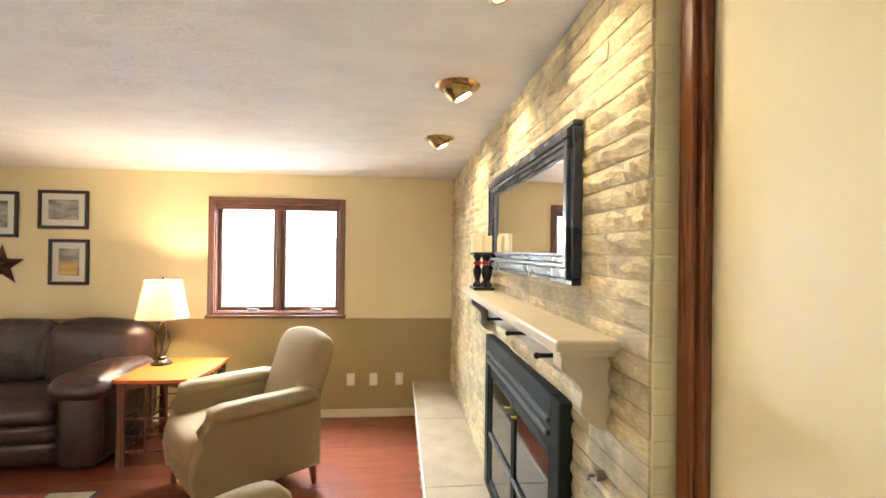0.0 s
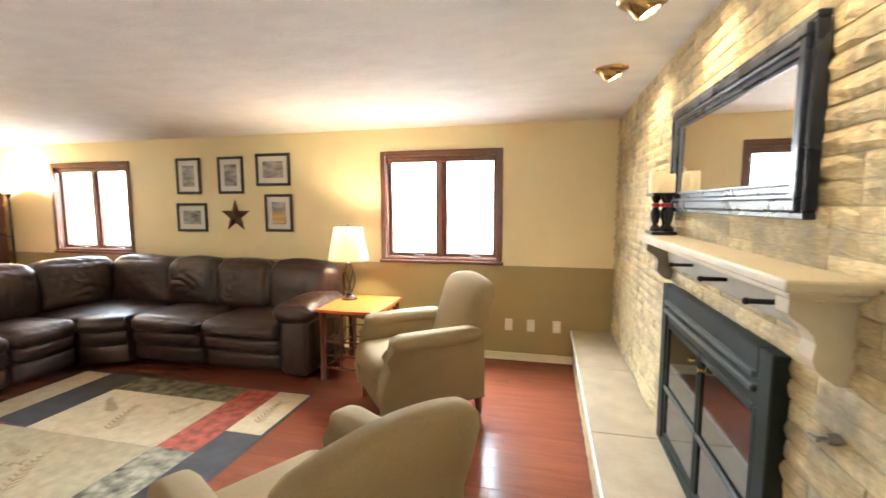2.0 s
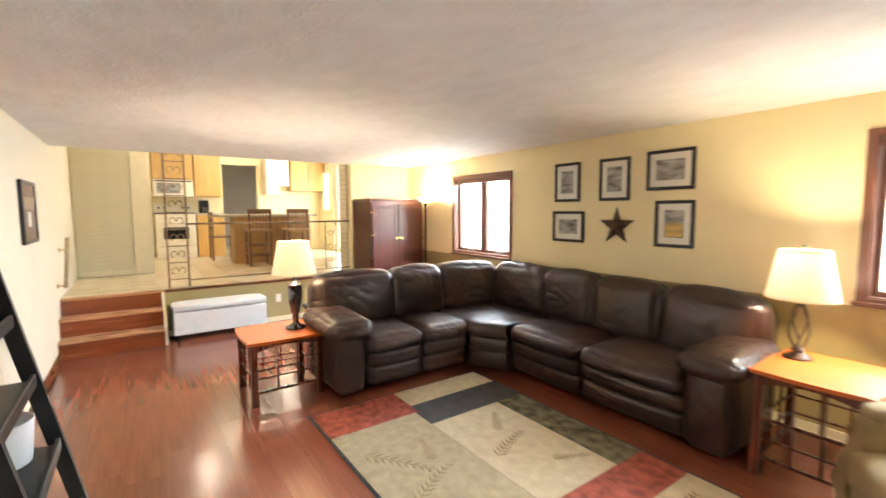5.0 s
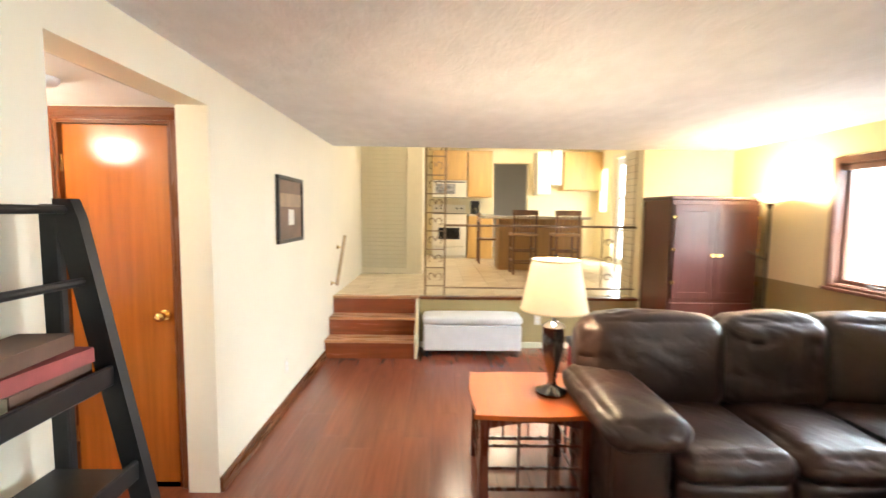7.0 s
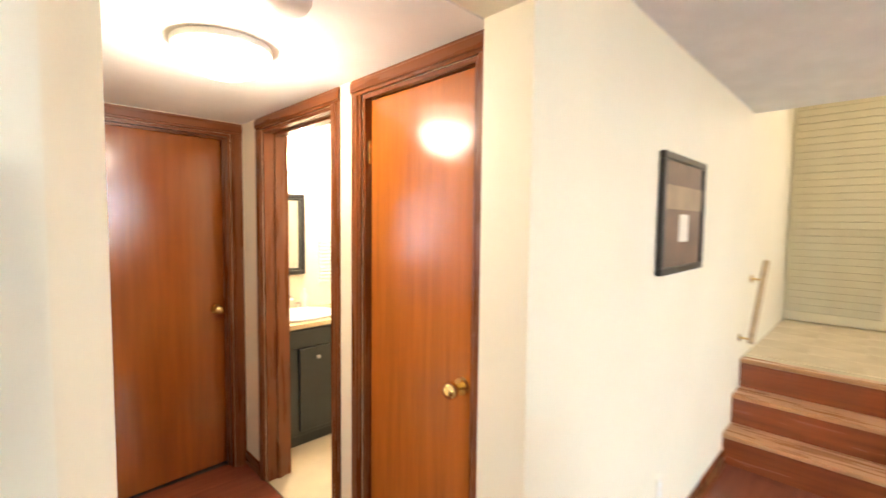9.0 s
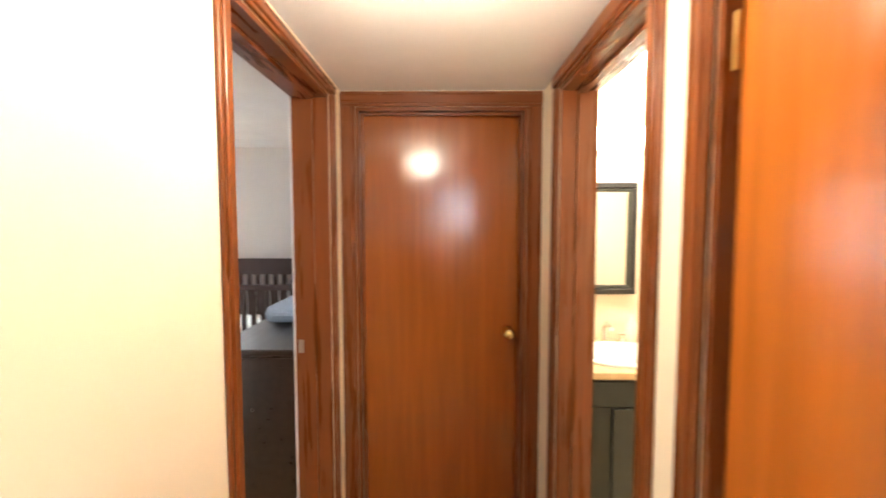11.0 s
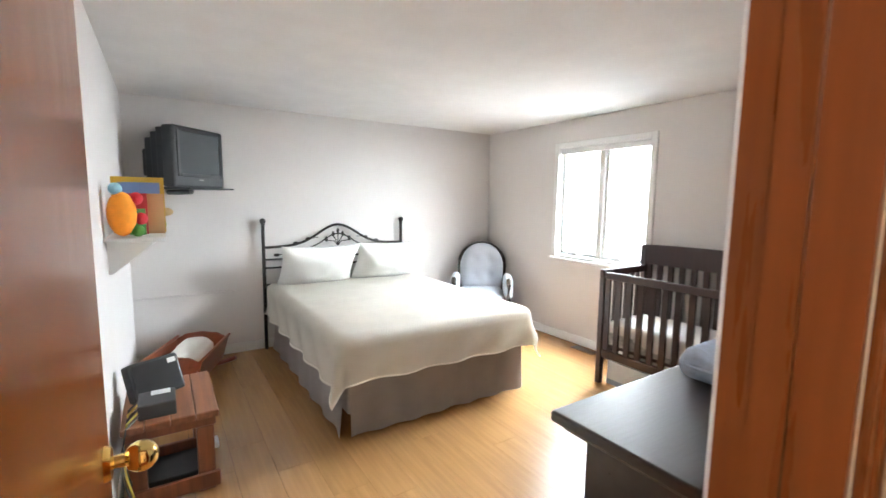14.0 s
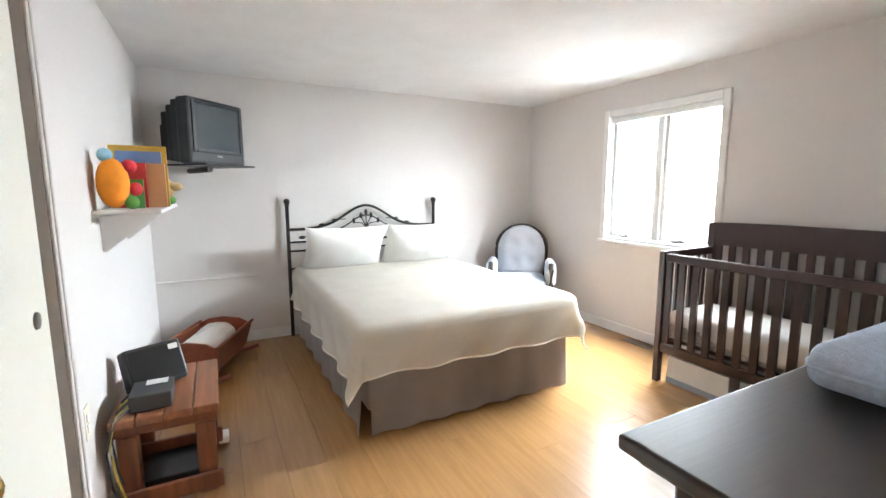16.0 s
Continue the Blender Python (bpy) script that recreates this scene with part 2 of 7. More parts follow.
def soft_box(bm, x0, x1, y0, y1, z0, z1, r=0.06, puff=0.0, cuts=5, wrinkle=0.0, seed=0):
    """An upholstered block: rounded edges, swelling faces, slight creases."""
    t = bmesh.new()
    bmesh.ops.create_cube(t, size=2)
    bmesh.ops.subdivide_edges(t, edges=t.edges[:], cuts=cuts, use_grid_fill=True)
    hx, hy, hz = (x1 - x0) / 2, (y1 - y0) / 2, (z1 - z0) / 2
    c = Vector(((x0 + x1) / 2, (y0 + y1) / 2, (z0 + z1) / 2))
    r = min(r, hx, hy, hz)
    for v in t.verts:
        u = v.co.copy()
        p = Vector((u.x * hx, u.y * hy, u.z * hz))
        core = Vector((max(-hx + r, min(hx - r, p.x)), max(-hy + r, min(hy - r, p.y)), max(-hz + r, min(hz - r, p.z))))
        d = p - core
        if d.length > 1e-6:
            p = core + d.normalized() * r
        if puff:
            p += Vector((u.x * (1 - u.y ** 2) * (1 - u.z ** 2), u.y * (1 - u.x ** 2) * (1 - u.z ** 2), u.z * (1 - u.x ** 2) * (1 - u.y ** 2))) * puff
        if wrinkle:
            w = noise.noise(Vector((p.x * 7 + seed, p.y * 7, p.z * 7))) + 0.5 * noise.noise(Vector((p.x * 17, p.y * 17 + seed, p.z * 17)))
            p += d.normalized() * w * wrinkle if d.length > 1e-6 else u.normalized() * w * wrinkle
        v.co = p + c
    me = bpy.data.meshes.new("t")
    t.to_mesh(me)
    t.free()
    bm.from_mesh(me)
    bpy.data.meshes.remove(me)
    return bm


def mesh_of(name, bm, material, smooth=False):
    me = bpy.data.meshes.new(name)
    bmesh.ops.recalc_face_normals(bm, faces=bm.faces[:])
    if smooth:
        for fc in bm.faces:
            fc.smooth = True
        for e in bm.edges:
            if len(e.link_faces) == 2 and e.calc_face_angle(0) > radians(42):
                e.smooth = False
    bm.to_mesh(me)
    bm.free()
    me.materials.append(material)
    return me


def part(name, bm, material, parent, label="", smooth=False):
    ob = new(name, mesh_of(name, bm, material, smooth))
    ob.parent = parent
    if label:
        ob["label"] = label
    return ob


def thing(name, label, category, group="", at=(0, 0, 0)):
    ob = new(name)
    ob.location = at
    ob.empty_display_size = 0.1
    return tagged(ob, label, category, group)


def setting(name, bm, material, label="", category=""):
    return tagged(new(name, mesh_of(name, bm, material)), label, category, kind="structure")


def wall(name, axis, at0, at1, lo, hi, z0, z1, holes, material, label):
    """A wall between two planes of the axis, from lo to hi along the other, with openings (lo, hi, z0, z1)."""
    holes = [(a, b, max(c, z0), min(d, z1)) for a, b, c, d in holes if d > z0 and c < z1]
    us = sorted({lo, hi, *[h[0] for h in holes], *[h[1] for h in holes]})
    zs = sorted({z0, z1, *[h[2] for h in holes], *[h[3] for h in holes]})
    bm = bmesh.new()
    for u0, u1 in zip(us, us[1:]):
        run = []
        for w0, w1 in zip(zs, zs[1:]):
            inside = any(h[0] <= (u0 + u1) / 2 <= h[1] and h[2] <= (w0 + w1) / 2 <= h[3] for h in holes)
            if not inside:
                if run and run[-1][1] == w0:
                    run[-1][1] = w1
                else:
                    run.append([w0, w1])
        for w0, w1 in run:
            if axis == "x":
                box(bm, at0, at1, u0, u1, w0, w1)
            else:
                box(bm, u0, u1, at0, at1, w0, w1)
    bmesh.ops.remove_doubles(bm, verts=bm.verts[:], dist=0.0005)
    return setting(name, bm, material, label, "wall")


# ---- structure ----
H, HH, KF, KH = 2.25, 2.055, 0.585, 2.98
W1, W2, WB = (-2.29, -1.07), (-6.60, -5.40), (-2.42, -1.30)

bm = bmesh.new()
box(bm, -7.86, 0.2, -0.22, 4.45, -0.12, -0.008)
box(bm, -5.31, -4.35, -2.45, -0.22, -0.12, -0.008)
floor = setting("floor", bm, M_DARK, "red cherry plank floor of the family room and hall", "floor")
bm = box(bmesh.new(), -4.36, -0.1, -5.0, -1.0, -0.12, -0.008)
floor_bedroom = setting("floor_bedroom", bm, M_DARK, "light maple laminate floor of the bedroom", "floor")
bm = box(bmesh.new(), -7.0, -5.31, -3.1, -1.0, -0.12, 0.0)
setting("floor_bathroom", bm, M_TILE, "beige vinyl floor of the bathroom", "floor")
bm = box(bmesh.new(), -16.2, -7.86, -0.45, 4.75, 0.45, KF - 0.004)
floor_kitchen = setting("floor_kitchen", bm, M_MORTAR, "pale tiled floor of the raised kitchen", "floor")

ceiling = setting("ceiling", box(bmesh.new(), -7.90, 0.2, -0.36, 4.45, H, H + 0.9), M_CEIL, "white ceiling with swirled plaster texture", "ceiling")
setting("ceiling_hall", box(bmesh.new(), -5.5, -4.3, -2.5, -0.362, HH, HH + 0.2), M_CEIL2, "low white hall ceiling", "ceiling")
setting("ceiling_bedroom", box(bmesh.new(), -4.3, -0.1, -5.0, -1.0, H, H + 0.2), M_CEIL2, "smooth white bedroom ceiling", "ceiling")
setting("ceiling_bathroom", box(bmesh.new(), -7.0, -5.5, -3.1, -1.0, H, H + 0.2), M_CEIL2, "white bathroom ceiling", "ceiling")
setting("ceiling_kitchen", box(bmesh.new(), -16.2, -7.905, -0.45, 4.75, KH, KH + 0.2), M_CEIL2, "white kitchen ceiling", "ceiling")

RAIL = 0.915
for nm, z0, z1, m, lab in (("wall_north_lower", 0, RAIL, M_TAN, "tan painted lower wall below the windows"), ("wall_north_upper", RAIL, H, M_CREAM, "cream yellow painted wall with two windows")):
    wall(nm, "y", 4.26, 4.42, -7.86, 0.02, z0, z1, [(W1[0] + 0.05, W1[1] - 0.05, 0.975, 1.975), (W2[0] + 0.05, W2[1] - 0.05, 0.975, 1.975)], m, lab)
wall("wall_east", "x", 0.02, 0.2, -0.36, 0.955, 0, H, [], M_CREAM, "cream yellow painted wall beside the brick")
wall("wall_south", "y", -0.355, -0.19, -9.72, 0.02, 0, H, [(-5.255, -4.335, 0, HH)], M_HALL, "pale cream wall with the hall opening")
setting("wall_south_kitchen", box(bmesh.new(), -9.72, -7.905, -0.355, -0.19, H, KH), M_HALL, "pale cream upper kitchen wall", "wall")
wall("wall_west", "x", -8.0, -7.84, 3.25, 4.26, 0, KH, [], M_CREAM, "cream wall behind the wardrobe")
setting("wall_platform", box(bmesh.new(), -7.88, -7.842, 0.78, 3.25, 0, KF - 0.03), M_TAN, "olive tan riser wall below the kitchen", "wall")
wall("wall_hall_west", "x", -5.445, -5.305, -2.30, -0.357, 0, HH, [(-1.01, -0.415, 0, 1.985), (-1.965, -1.235, 0, 1.985)], M_HALLIN, "pale cream hall wall with two doors")
wall("wall_hall_east", "x", -4.41, -4.265, -2.30, -0.357, 0, HH, [(-2.045, -1.235, 0, 1.985)], M_HALLIN, "pale cream hall wall with the bedroom doorway")
wall("wall_hall_end", "y", -2.42, -2.24, -5.304, -4.411, 0, HH, [(-5.232, -4.475, 0, 1.985)], M_HALLIN, "pale cream wall round the end door")
setting("wall_hall_closing", box(bmesh.new(), -5.5, -4.24, -2.6, -2.44, 0, HH), M_HALL, "plain wall behind the end door", "wall")
# bedroom
wall("wall_bedroom_south", "y", -5.02, -4.875, -4.36, -0.2, 0, H, [(WB[0] + 0.05, WB[1] - 0.05, 0.88, 1.98)], M_LILAC, "pale grey wall with a white window")
wall("wall_bedroom_east", "x", -0.2, -0.05, -5.02, -1.0, 0, H, [], M_LILAC, "pale grey wall behind the bed head")
wall("wall_bedroom_north", "y", -1.15, -1.02, -4.238, -0.2, 0, H, [(-4.0, -2.53, 0, 2.02)], M_LILAC, "pale grey wall with a white closet door")
setting("wall_bedroom_west", box(bmesh.new(), -4.36, -4.24, -4.875, -2.301, 0, H), M_LILAC, "pale grey wall beside the doorway", "wall")
setting("wall_bedroom_over_door", box(bmesh.new(), -4.238, -4.232, -2.301, -1.15, 2.06, H), M_LILAC, "pale grey wall over the doorway", "wall")
# bathroom
setting("wall_bath_south", box(bmesh.new(), -7.0, -5.42, -2.74, -2.66, 0, H), M_BATH, "cream bathroom wall with the mirror", "wall")
setting("wall_bath_west", box(bmesh.new(), -7.0, -6.9, -2.66, -1.2, 0, H), M_BATH, "cream bathroom wall", "wall")
setting("wall_bath_north", box(bmesh.new(), -6.9, -5.42, -1.3, -1.2, 0, H), M_BATH, "cream bathroom wall", "wall")
setting("wall_bath_east", box(bmesh.new(), -5.42, -5.3, -2.66, -2.43, 0, H), M_BATH, "cream bathroom wall", "wall")
# kitchen
wall("wall_kitchen_west", "x", -12.75, -12.6, -0.45, 4.75, KF, KH, [(2.2, 2.95, KF, KF + 2.03)], M_CREAM, "warm cream kitchen wall with a doorway")
setting("wall_kitchen_far", box(bmesh.new(), -15.4, -15.2, 1.5, 4.0, KF, KH), M_LILAC, "grey wall seen through the kitchen doorway", "wall")
# out of sight, added to keep the north backdrop's glow out of the far room
setting("wall_kitchen_light_block", box(bmesh.new(), -16.2, -12.75, 4.45, 4.6, KF, KH), M_LILAC, "unseen plain wall added to block backdrop light beyond the kitchen", "wall")
wall("wall_kitchen_north", "y", 4.45, 4.6, -12.6, -8.0, KF, KH, [(-11.6, -10.85, KF, KF + 2.05), (-12.35, -11.95, KF + 1.0, KF + 1.9)], M_CREAM, "cream kitchen wall with a glazed door")
setting("wall_kitchen_south", box(bmesh.new(), -12.6, -9.9, -0.45, -0.3, KF, KH), M_CREAM, "cream kitchen wall", "wall")
setting("wall_kitchen_closet", box(bmesh.new(), -10.3, -9.72, -0.30, 0.75, KF, KH), M_HALL, "cream closet block in the kitchen", "wall")

# planks: objects sharing one mesh each room
def planks(parent, x0, x1, y0, y1, length, width, material, name="plank"):
    bm = box(bmesh.new(), 0.0008, length - 0.0008, 0.0006, width - 0.0006, -0.008, 0.0)
    me = mesh_of(name, bm, material)
    row, y = 0, y0
    while y < y1 - 0.01:
        x = x0 - random.random() * length * 0.8
        while x < x1:
            a, b, c = max(x, x0), min(x + length, x1), min(y + width, y1)
            if b - a > 0.04:
                ob = new(name, me)
                ob.parent = parent
                ob.location = (a, y, 0)
                ob.scale = ((b - a) / length, (c - y) / width, 1)
            x += length
        y += width
        row += 1

# ---- doors, windows, trim ----
M_PEWTER = mat("brushed_pewter", (0.35, 0.34, 0.32), 0.3, 1.0, var=0.08)
M_IVORY = mat("ivory_plastic", (0.75, 0.70, 0.58), 0.35, var=0.02)
M_BLACK = mat("black_satin", (0.014, 0.013, 0.013), 0.38, var=0.15, scale=10, spec=0.3)
M_IRON = mat("wrought_iron", (0.035, 0.03, 0.028), 0.45, 0.6, var=0.2, scale=20, bump=0.1, bscale=60)


def casing(name, axis, plane, out, lo, hi, top, z0=0.0, w=0.065, mats=None, label="dark stained moulded wooden door casing"):
    """Moulded boards round an opening on one wall face. out: the way the face looks along the axis."""
    mv, mh = mats or (M_TRIM, M_TRIMX if axis == "y" else M_TRIMY)
    t = setting(name, bmesh.new(), mv, label, "trim")

    def board(u0, u1, a, b, m, nm, parent):
        bm = bmesh.new()
        for k, (inset, th) in enumerate(((0, 0.012), (0.012, 0.019), (0.03, 0.015))):
            ins = inset if k < 2 else inset
            q0, q1 = plane, plane + out * th
            up = u1 - u0 < b - a
            uu0, uu1 = (u0 + (ins if up else 0), u1 - (ins if up else 0))
            aa, bb = (a + (0 if up else ins), b - (0 if up else ins))
            if axis == "x":
                box(bm, q0, q1, uu0, uu1, aa, bb, 0.003, 1)
            else:
                box(bm, uu0, uu1, q0, q1, aa, bb, 0.003, 1)
        return part(nm, bm, m, parent)
    board(lo - w, lo, z0, top, mv, "casing_board", t)
    board(hi, hi + w, z0, top, mv, "casing_board", t)
    board(lo - w, hi + w, top, top + w, mh, "head_board", t)
    return t


def jamb(name, axis, a, b, lo, hi, top, stop=None):
    """The lining of a doorway between two wall planes."""
    t = setting(name, bmesh.new(), M_TRIM, "dark stained wooden door jamb", "trim")
    level = M_TRIMY if axis == "x" else M_TRIMX
    for nm, u0, u1, w0, w1 in (("jamb_board", lo, lo + 0.015, 0, top - 0.015), ("jamb_board", hi - 0.015, hi, 0, top - 0.015), ("head_jamb", lo, hi, top - 0.015, top)):
        bm = bmesh.new()
        if axis == "x":
            box(bm, a, b, u0, u1, w0, w1)
        else:
            box(bm, u0, u1, a, b, w0, w1)
        part(nm, bm, level if nm == "head_jamb" else M_TRIM, t)
    if stop:
        for nm, u0, u1, w0, w1 in (("stop_board", lo + 0.015, lo + 0.026, 0, top - 0.026), ("stop_board", hi - 0.026, hi - 0.015, 0, top - 0.026), ("stop_head", lo + 0.015, hi - 0.015, top - 0.026, top - 0.015)):
            bm = bmesh.new()
            if axis == "x":
                box(bm, stop[0], stop[1], u0, u1, w0, w1)
            else:
                box(bm, u0, u1, stop[0], stop[1], w0, w1)
            part(nm, bm, level if nm == "stop_head" else M_TRIM, t)
    return t


def knob(parent, at, out):
    """A round brass knob with its rose; out: a unit vector."""
    o = Vector(out)
    a = Vector(at)
    bm = cyl(bmesh.new(), a, a + o * 0.010, 0.032, 0.028, 20)
    cyl(bm, a + o * 0.008, a + o * 0.038, 0.011, 0.013, 14)
    k = part("door_knob", bm, M_BRASS, parent, "polished brass door knob", True)
    bm = bmesh.new()
    ball(bm, a + o * 0.054, 0.028, seg=20)
    part("knob_head", bm, M_BRASS, k, "", True)


# closet door in the hall
door_1 = setting("door_1", box(bmesh.new(), -5.370, -5.335, -0.993, -0.432, 0.008, 1.968, 0.002, 1), M_DOOR, "closed flush door of glossy orange-brown wood", "door")
knob(door_1, (-5.335, -0.49, 0.96), (1, 0, 0))
for z in (0.25, 1.72):
    part("hinge", cyl(bmesh.new(), (-5.327, -0.997, z), (-5.327, -0.997, z + 0.09), 0.007), M_BRASS, door_1, "brass hinge")
casing("trim_closet_door", "x", -5.305, 1, -1.01, -0.415, 1.985)
jamb("trim_closet_jamb", "x", -5.445, -5.306, -1.01, -0.415, 1.985)
# end door
door_2 = setting("door_2", box(bmesh.new(), -5.215, -4.492, -2.335, -2.300, 0.008, 1.968, 0.002, 1), M_DOORD, "flush door of dark red-brown wood, barely ajar", "door")
knob(door_2, (-5.165, -2.300, 0.965), (0, 1, 0))
hinge_line = Vector((-4.492, -2.300, 0))
door_2.matrix_world = Matrix.Translation(hinge_line) @ pose(0, 0, 0, 0, 0, 2.4) @ Matrix.Translation(-hinge_line)
casing("trim_end_door", "y", -2.24, 1, -5.232, -4.475, 1.985)
jamb("trim_end_jamb", "y", -2.42, -2.241, -5.232, -4.475, 1.985, (-2.295, -2.28))
# bathroom doorway
casing("trim_bath_door", "x", -5.305, 1, -1.965, -1.235, 1.985)
jamb("trim_bath_jamb", "x", -5.445, -5.306, -1.965, -1.235, 1.985, (-5.395, -5.365))
# bedroom doorway
casing("trim_bedroom_door", "x", -4.41, -1, -2.045, -1.235, 1.985, w=0.052)
casing("trim_bedroom_inside", "x", -4.265, 1, -2.045, -1.235, 1.985, w=0.05, mats=(M_WHITE, M_WHITE), label="white painted door casing")
tj = jamb("trim_bedroom_jamb", "x", -4.409, -4.266, -2.045, -1.235, 1.985, (-4.35, -4.31))
bm = box(bmesh.new(), -4.298, -4.276, -2.0305, -2.0290, 0.95, 1.005, 0.0006, 1)
part("strike_plate", bm, M_PEWTER, tj, "dull metal strike plate")
# open bedroom door
door_3 = setting("door_3", box(bmesh.new(), 0.0, 0.70, -0.0175, 0.0175, 0.008, 1.965, 0.002, 1), M_DOORD, "open flush bedroom door of red-brown wood", "door")
door_3.matrix_world = pose(-4.245, -1.256, 0, 0, 0, -0.5)
knob(door_3, (0.635, -0.0175, 0.965), (0, -1, 0))


def window(name, x0, x1, z0, z1, y, out, mw, mwx, label):
    """A twin casement window in a wall whose face is at y; out: the way to the outdoors."""
    t = setting(name, bmesh.new(), mw, label, "window")
    w = 0.055
    for nm, a, b, c, d, m in (("window_casing", x0, x0 + w, z0, z1, mw), ("window_casing", x1 - w, x1, z0, z1, mw), ("window_casing", x0 + w, x1 - w, z1 - w, z1, mwx)):
        bm = box(bmesh.new(), a, b, y - out * 0.018, y + out * 0.004, c, d, 0.004, 1)
        part(nm, bm, m, t)
    bm = box(bmesh.new(), x0 - 0.015, x1 + 0.015, y - out * 0.035, y + out * 0.004, z0, z0 + 0.03, 0.006, 2)
    part("window_sill", bm, mwx, t)
    bm = box(bmesh.new(), x0 + 0.0, x1 - 0.0, y - out * 0.014, y + out * 0.004, z0 + 0.03, z0 + w, 0.003, 1)
    part("apron", bm, mwx, t)
    # box lining
    i0, i1, k0, k1 = x0 + 0.05, x1 - 0.05, z0 + 0.05, z1 - 0.05
    bm = bmesh.new()
    ya, yb = y + out * 0.005, y + out * 0.15
    box(bm, i0, i0 + 0.012, ya, yb, k0, k1)
    box(bm, i1 - 0.012, i1, ya, yb, k0, k1)
    box(bm, i0, i1, ya, yb, k0, k0 + 0.012)
    box(bm, i0, i1, ya, yb, k1 - 0.012, k1)
    part("window_frame", bm, mw, t)
    bm = box(bmesh.new(), i0 + 0.013, i1 - 0.013, y + out * 0.012, y + out * 0.052, k1 - 0.062, k1 - 0.013, 0.006, 2)
    for f in (0.2, 0.5, 0.8):
        box(bm, i0 + (i1 - i0) * f - 0.02, i0 + (i1 - i0) * f + 0.02, y + out * 0.008, y + out * 0.0118, k1 - 0.05, k1 - 0.02)
    part("shade_cassette", bm, mwx, t, "retracted blind under the window head")
    mid = (x0 + x1) / 2
    bm = box(bmesh.new(), mid - 0.022, mid + 0.022, y + out * 0.03, y + out * 0.10, k0 + 0.012, k1 - 0.012, 0.004, 1)
    part("mullion", bm, mw, t)
    for a, b in ((i0 + 0.012, mid - 0.022), (mid + 0.022, i1 - 0.012)):
        bm = bmesh.new()
        s = 0.036
        for p, q, c, d in ((a, a + s, k0 + 0.012, k1 - 0.012), (b - s, b, k0 + 0.012, k1 - 0.012), (a + s, b - s, k0 + 0.012, k0 + 0.012 + s), (a + s, b - s, k1 - 0.012 - s, k1 - 0.012)):
            box(bm, p, q, y + out * 0.055, y + out * 0.095, c, d, 0.004, 1)
        sash = part("sash", bm, mw, t)
        bm = box(bmesh.new(), a + s, b - s, y + out * 0.073, y + out * 0.077, k0 + 0.012 + s, k1 - 0.012 - s)
        pane = part("pane", bm, M_GLASS, sash)
        pane.visible_shadow = False
        bm = bmesh.new()
        c = (a + b) / 2 + 0.06
        box(bm, c - 0.05, c + 0.05, y + out * 0.022, y + out * 0.05, k0 + 0.012, k0 + 0.03, 0.004, 1)
        cyl(bm, (c, y + out * 0.03, k0 + 0.03), (c - 0.05, y + out * 0.02, k0 + 0.036), 0.006)
        part("crank_handle", bm, M_PEWTER, t)
    return t


M_WINX = wood("window_wood_level", (0.14, 0.055, 0.032), 0.35, 0, 0.3)
window("window_1", W1[0], W1[1], 0.925, 2.03, 4.26, 1, M_WINWOOD, M_WINX, "twin casement window framed in dark brown wood")
window("window_2", W2[0], W2[1], 0.925, 2.02, 4.26, 1, M_WINWOOD, M_WINX, "twin casement window framed in dark brown wood")
window("window_3", WB[0], WB[1], 0.83, 2.03, -4.875, -1, M_WHITE, M_WHITE, "twin casement window with white painted frame")

# baseboards and strips
def strip(name, bm, m, label):
    return setting(name, bm, m, label, "trim")


bm = bmesh.new()
for a, b in ((-7.84, -0.40),):
    box(bm, a, b, 4.246, 4.2595, 0, 0.075, 0.004, 1)
    box(bm, a, b, 4.240, 4.2595, 0, 0.018, 0.004, 1)
strip("baseboard_north", bm, M_CREAMTRIM, "cream painted baseboard")
strip("chair_rail_north", box(bmesh.new(), -7.84, -0.06, 4.2545, 4.2595, RAIL - 0.006, RAIL + 0.006), M_TAN, "thin painted strip between the two wall colours")
bm = bmesh.new()
for a, b in ((-7.44, -5.255), (-4.335, 0.02)):
    box(bm, a, b, -0.1895, -0.174, 0, 0.085, 0.004, 1)
    box(bm, a, b, -0.1895, -0.165, 0, 0.02, 0.005, 1)
strip("baseboard_south", bm, M_TRIMX, "stained wooden baseboard")
bm = bmesh.new()
for x0, x1, y0, y1 in ((-5.3045, -5.291, -0.345, -0.19), (-5.3045, -5.291, -1.168, -1.077), (-5.3045, -5.291, -2.235, -2.035), (-4.424, -4.4105, -1.168, -0.19)):
    box(bm, x0, x1, y0, y1, 0, 0.08, 0.004, 1)
strip("baseboard_hall", bm, M_TRIMY, "stained wooden baseboard in the hall")
bm = bmesh.new()
box(bm, -4.235, -0.2, -4.8745, -4.862, 0, 0.09, 0.004, 1)
box(bm, -0.213, -0.2005, -4.862, -1.15, 0, 0.09, 0.004, 1)
box(bm, -2.47, -0.213, -1.162, -1.1505, 0, 0.09, 0.004, 1)
strip("baseboard_bedroom", bm, M_WHITE, "white painted baseboard")
bm = box(bmesh.new(), -7.86, -7.838, 0.79, 3.24, 0, 0.07, 0.004, 1)
strip("baseboard_platform", bm, M_CREAMTRIM, "cream baseboard below the platform")
bm = box(bmesh.new(), -7.93, -7.825, 0.78, 3.26, KF - 0.03, KF + 0.002, 0.008, 2)
strip("trim_platform_edge", bm, M_TRIMY, "stained wooden nosing along the kitchen edge")
bm = bmesh.new()
box(bm, -0.002, 0.0195, 0.868, 0.948, 0, H, 0.008, 2)
box(bm, -0.014, 0.0, 0.885, 0.930, 0, H, 0.006, 2)
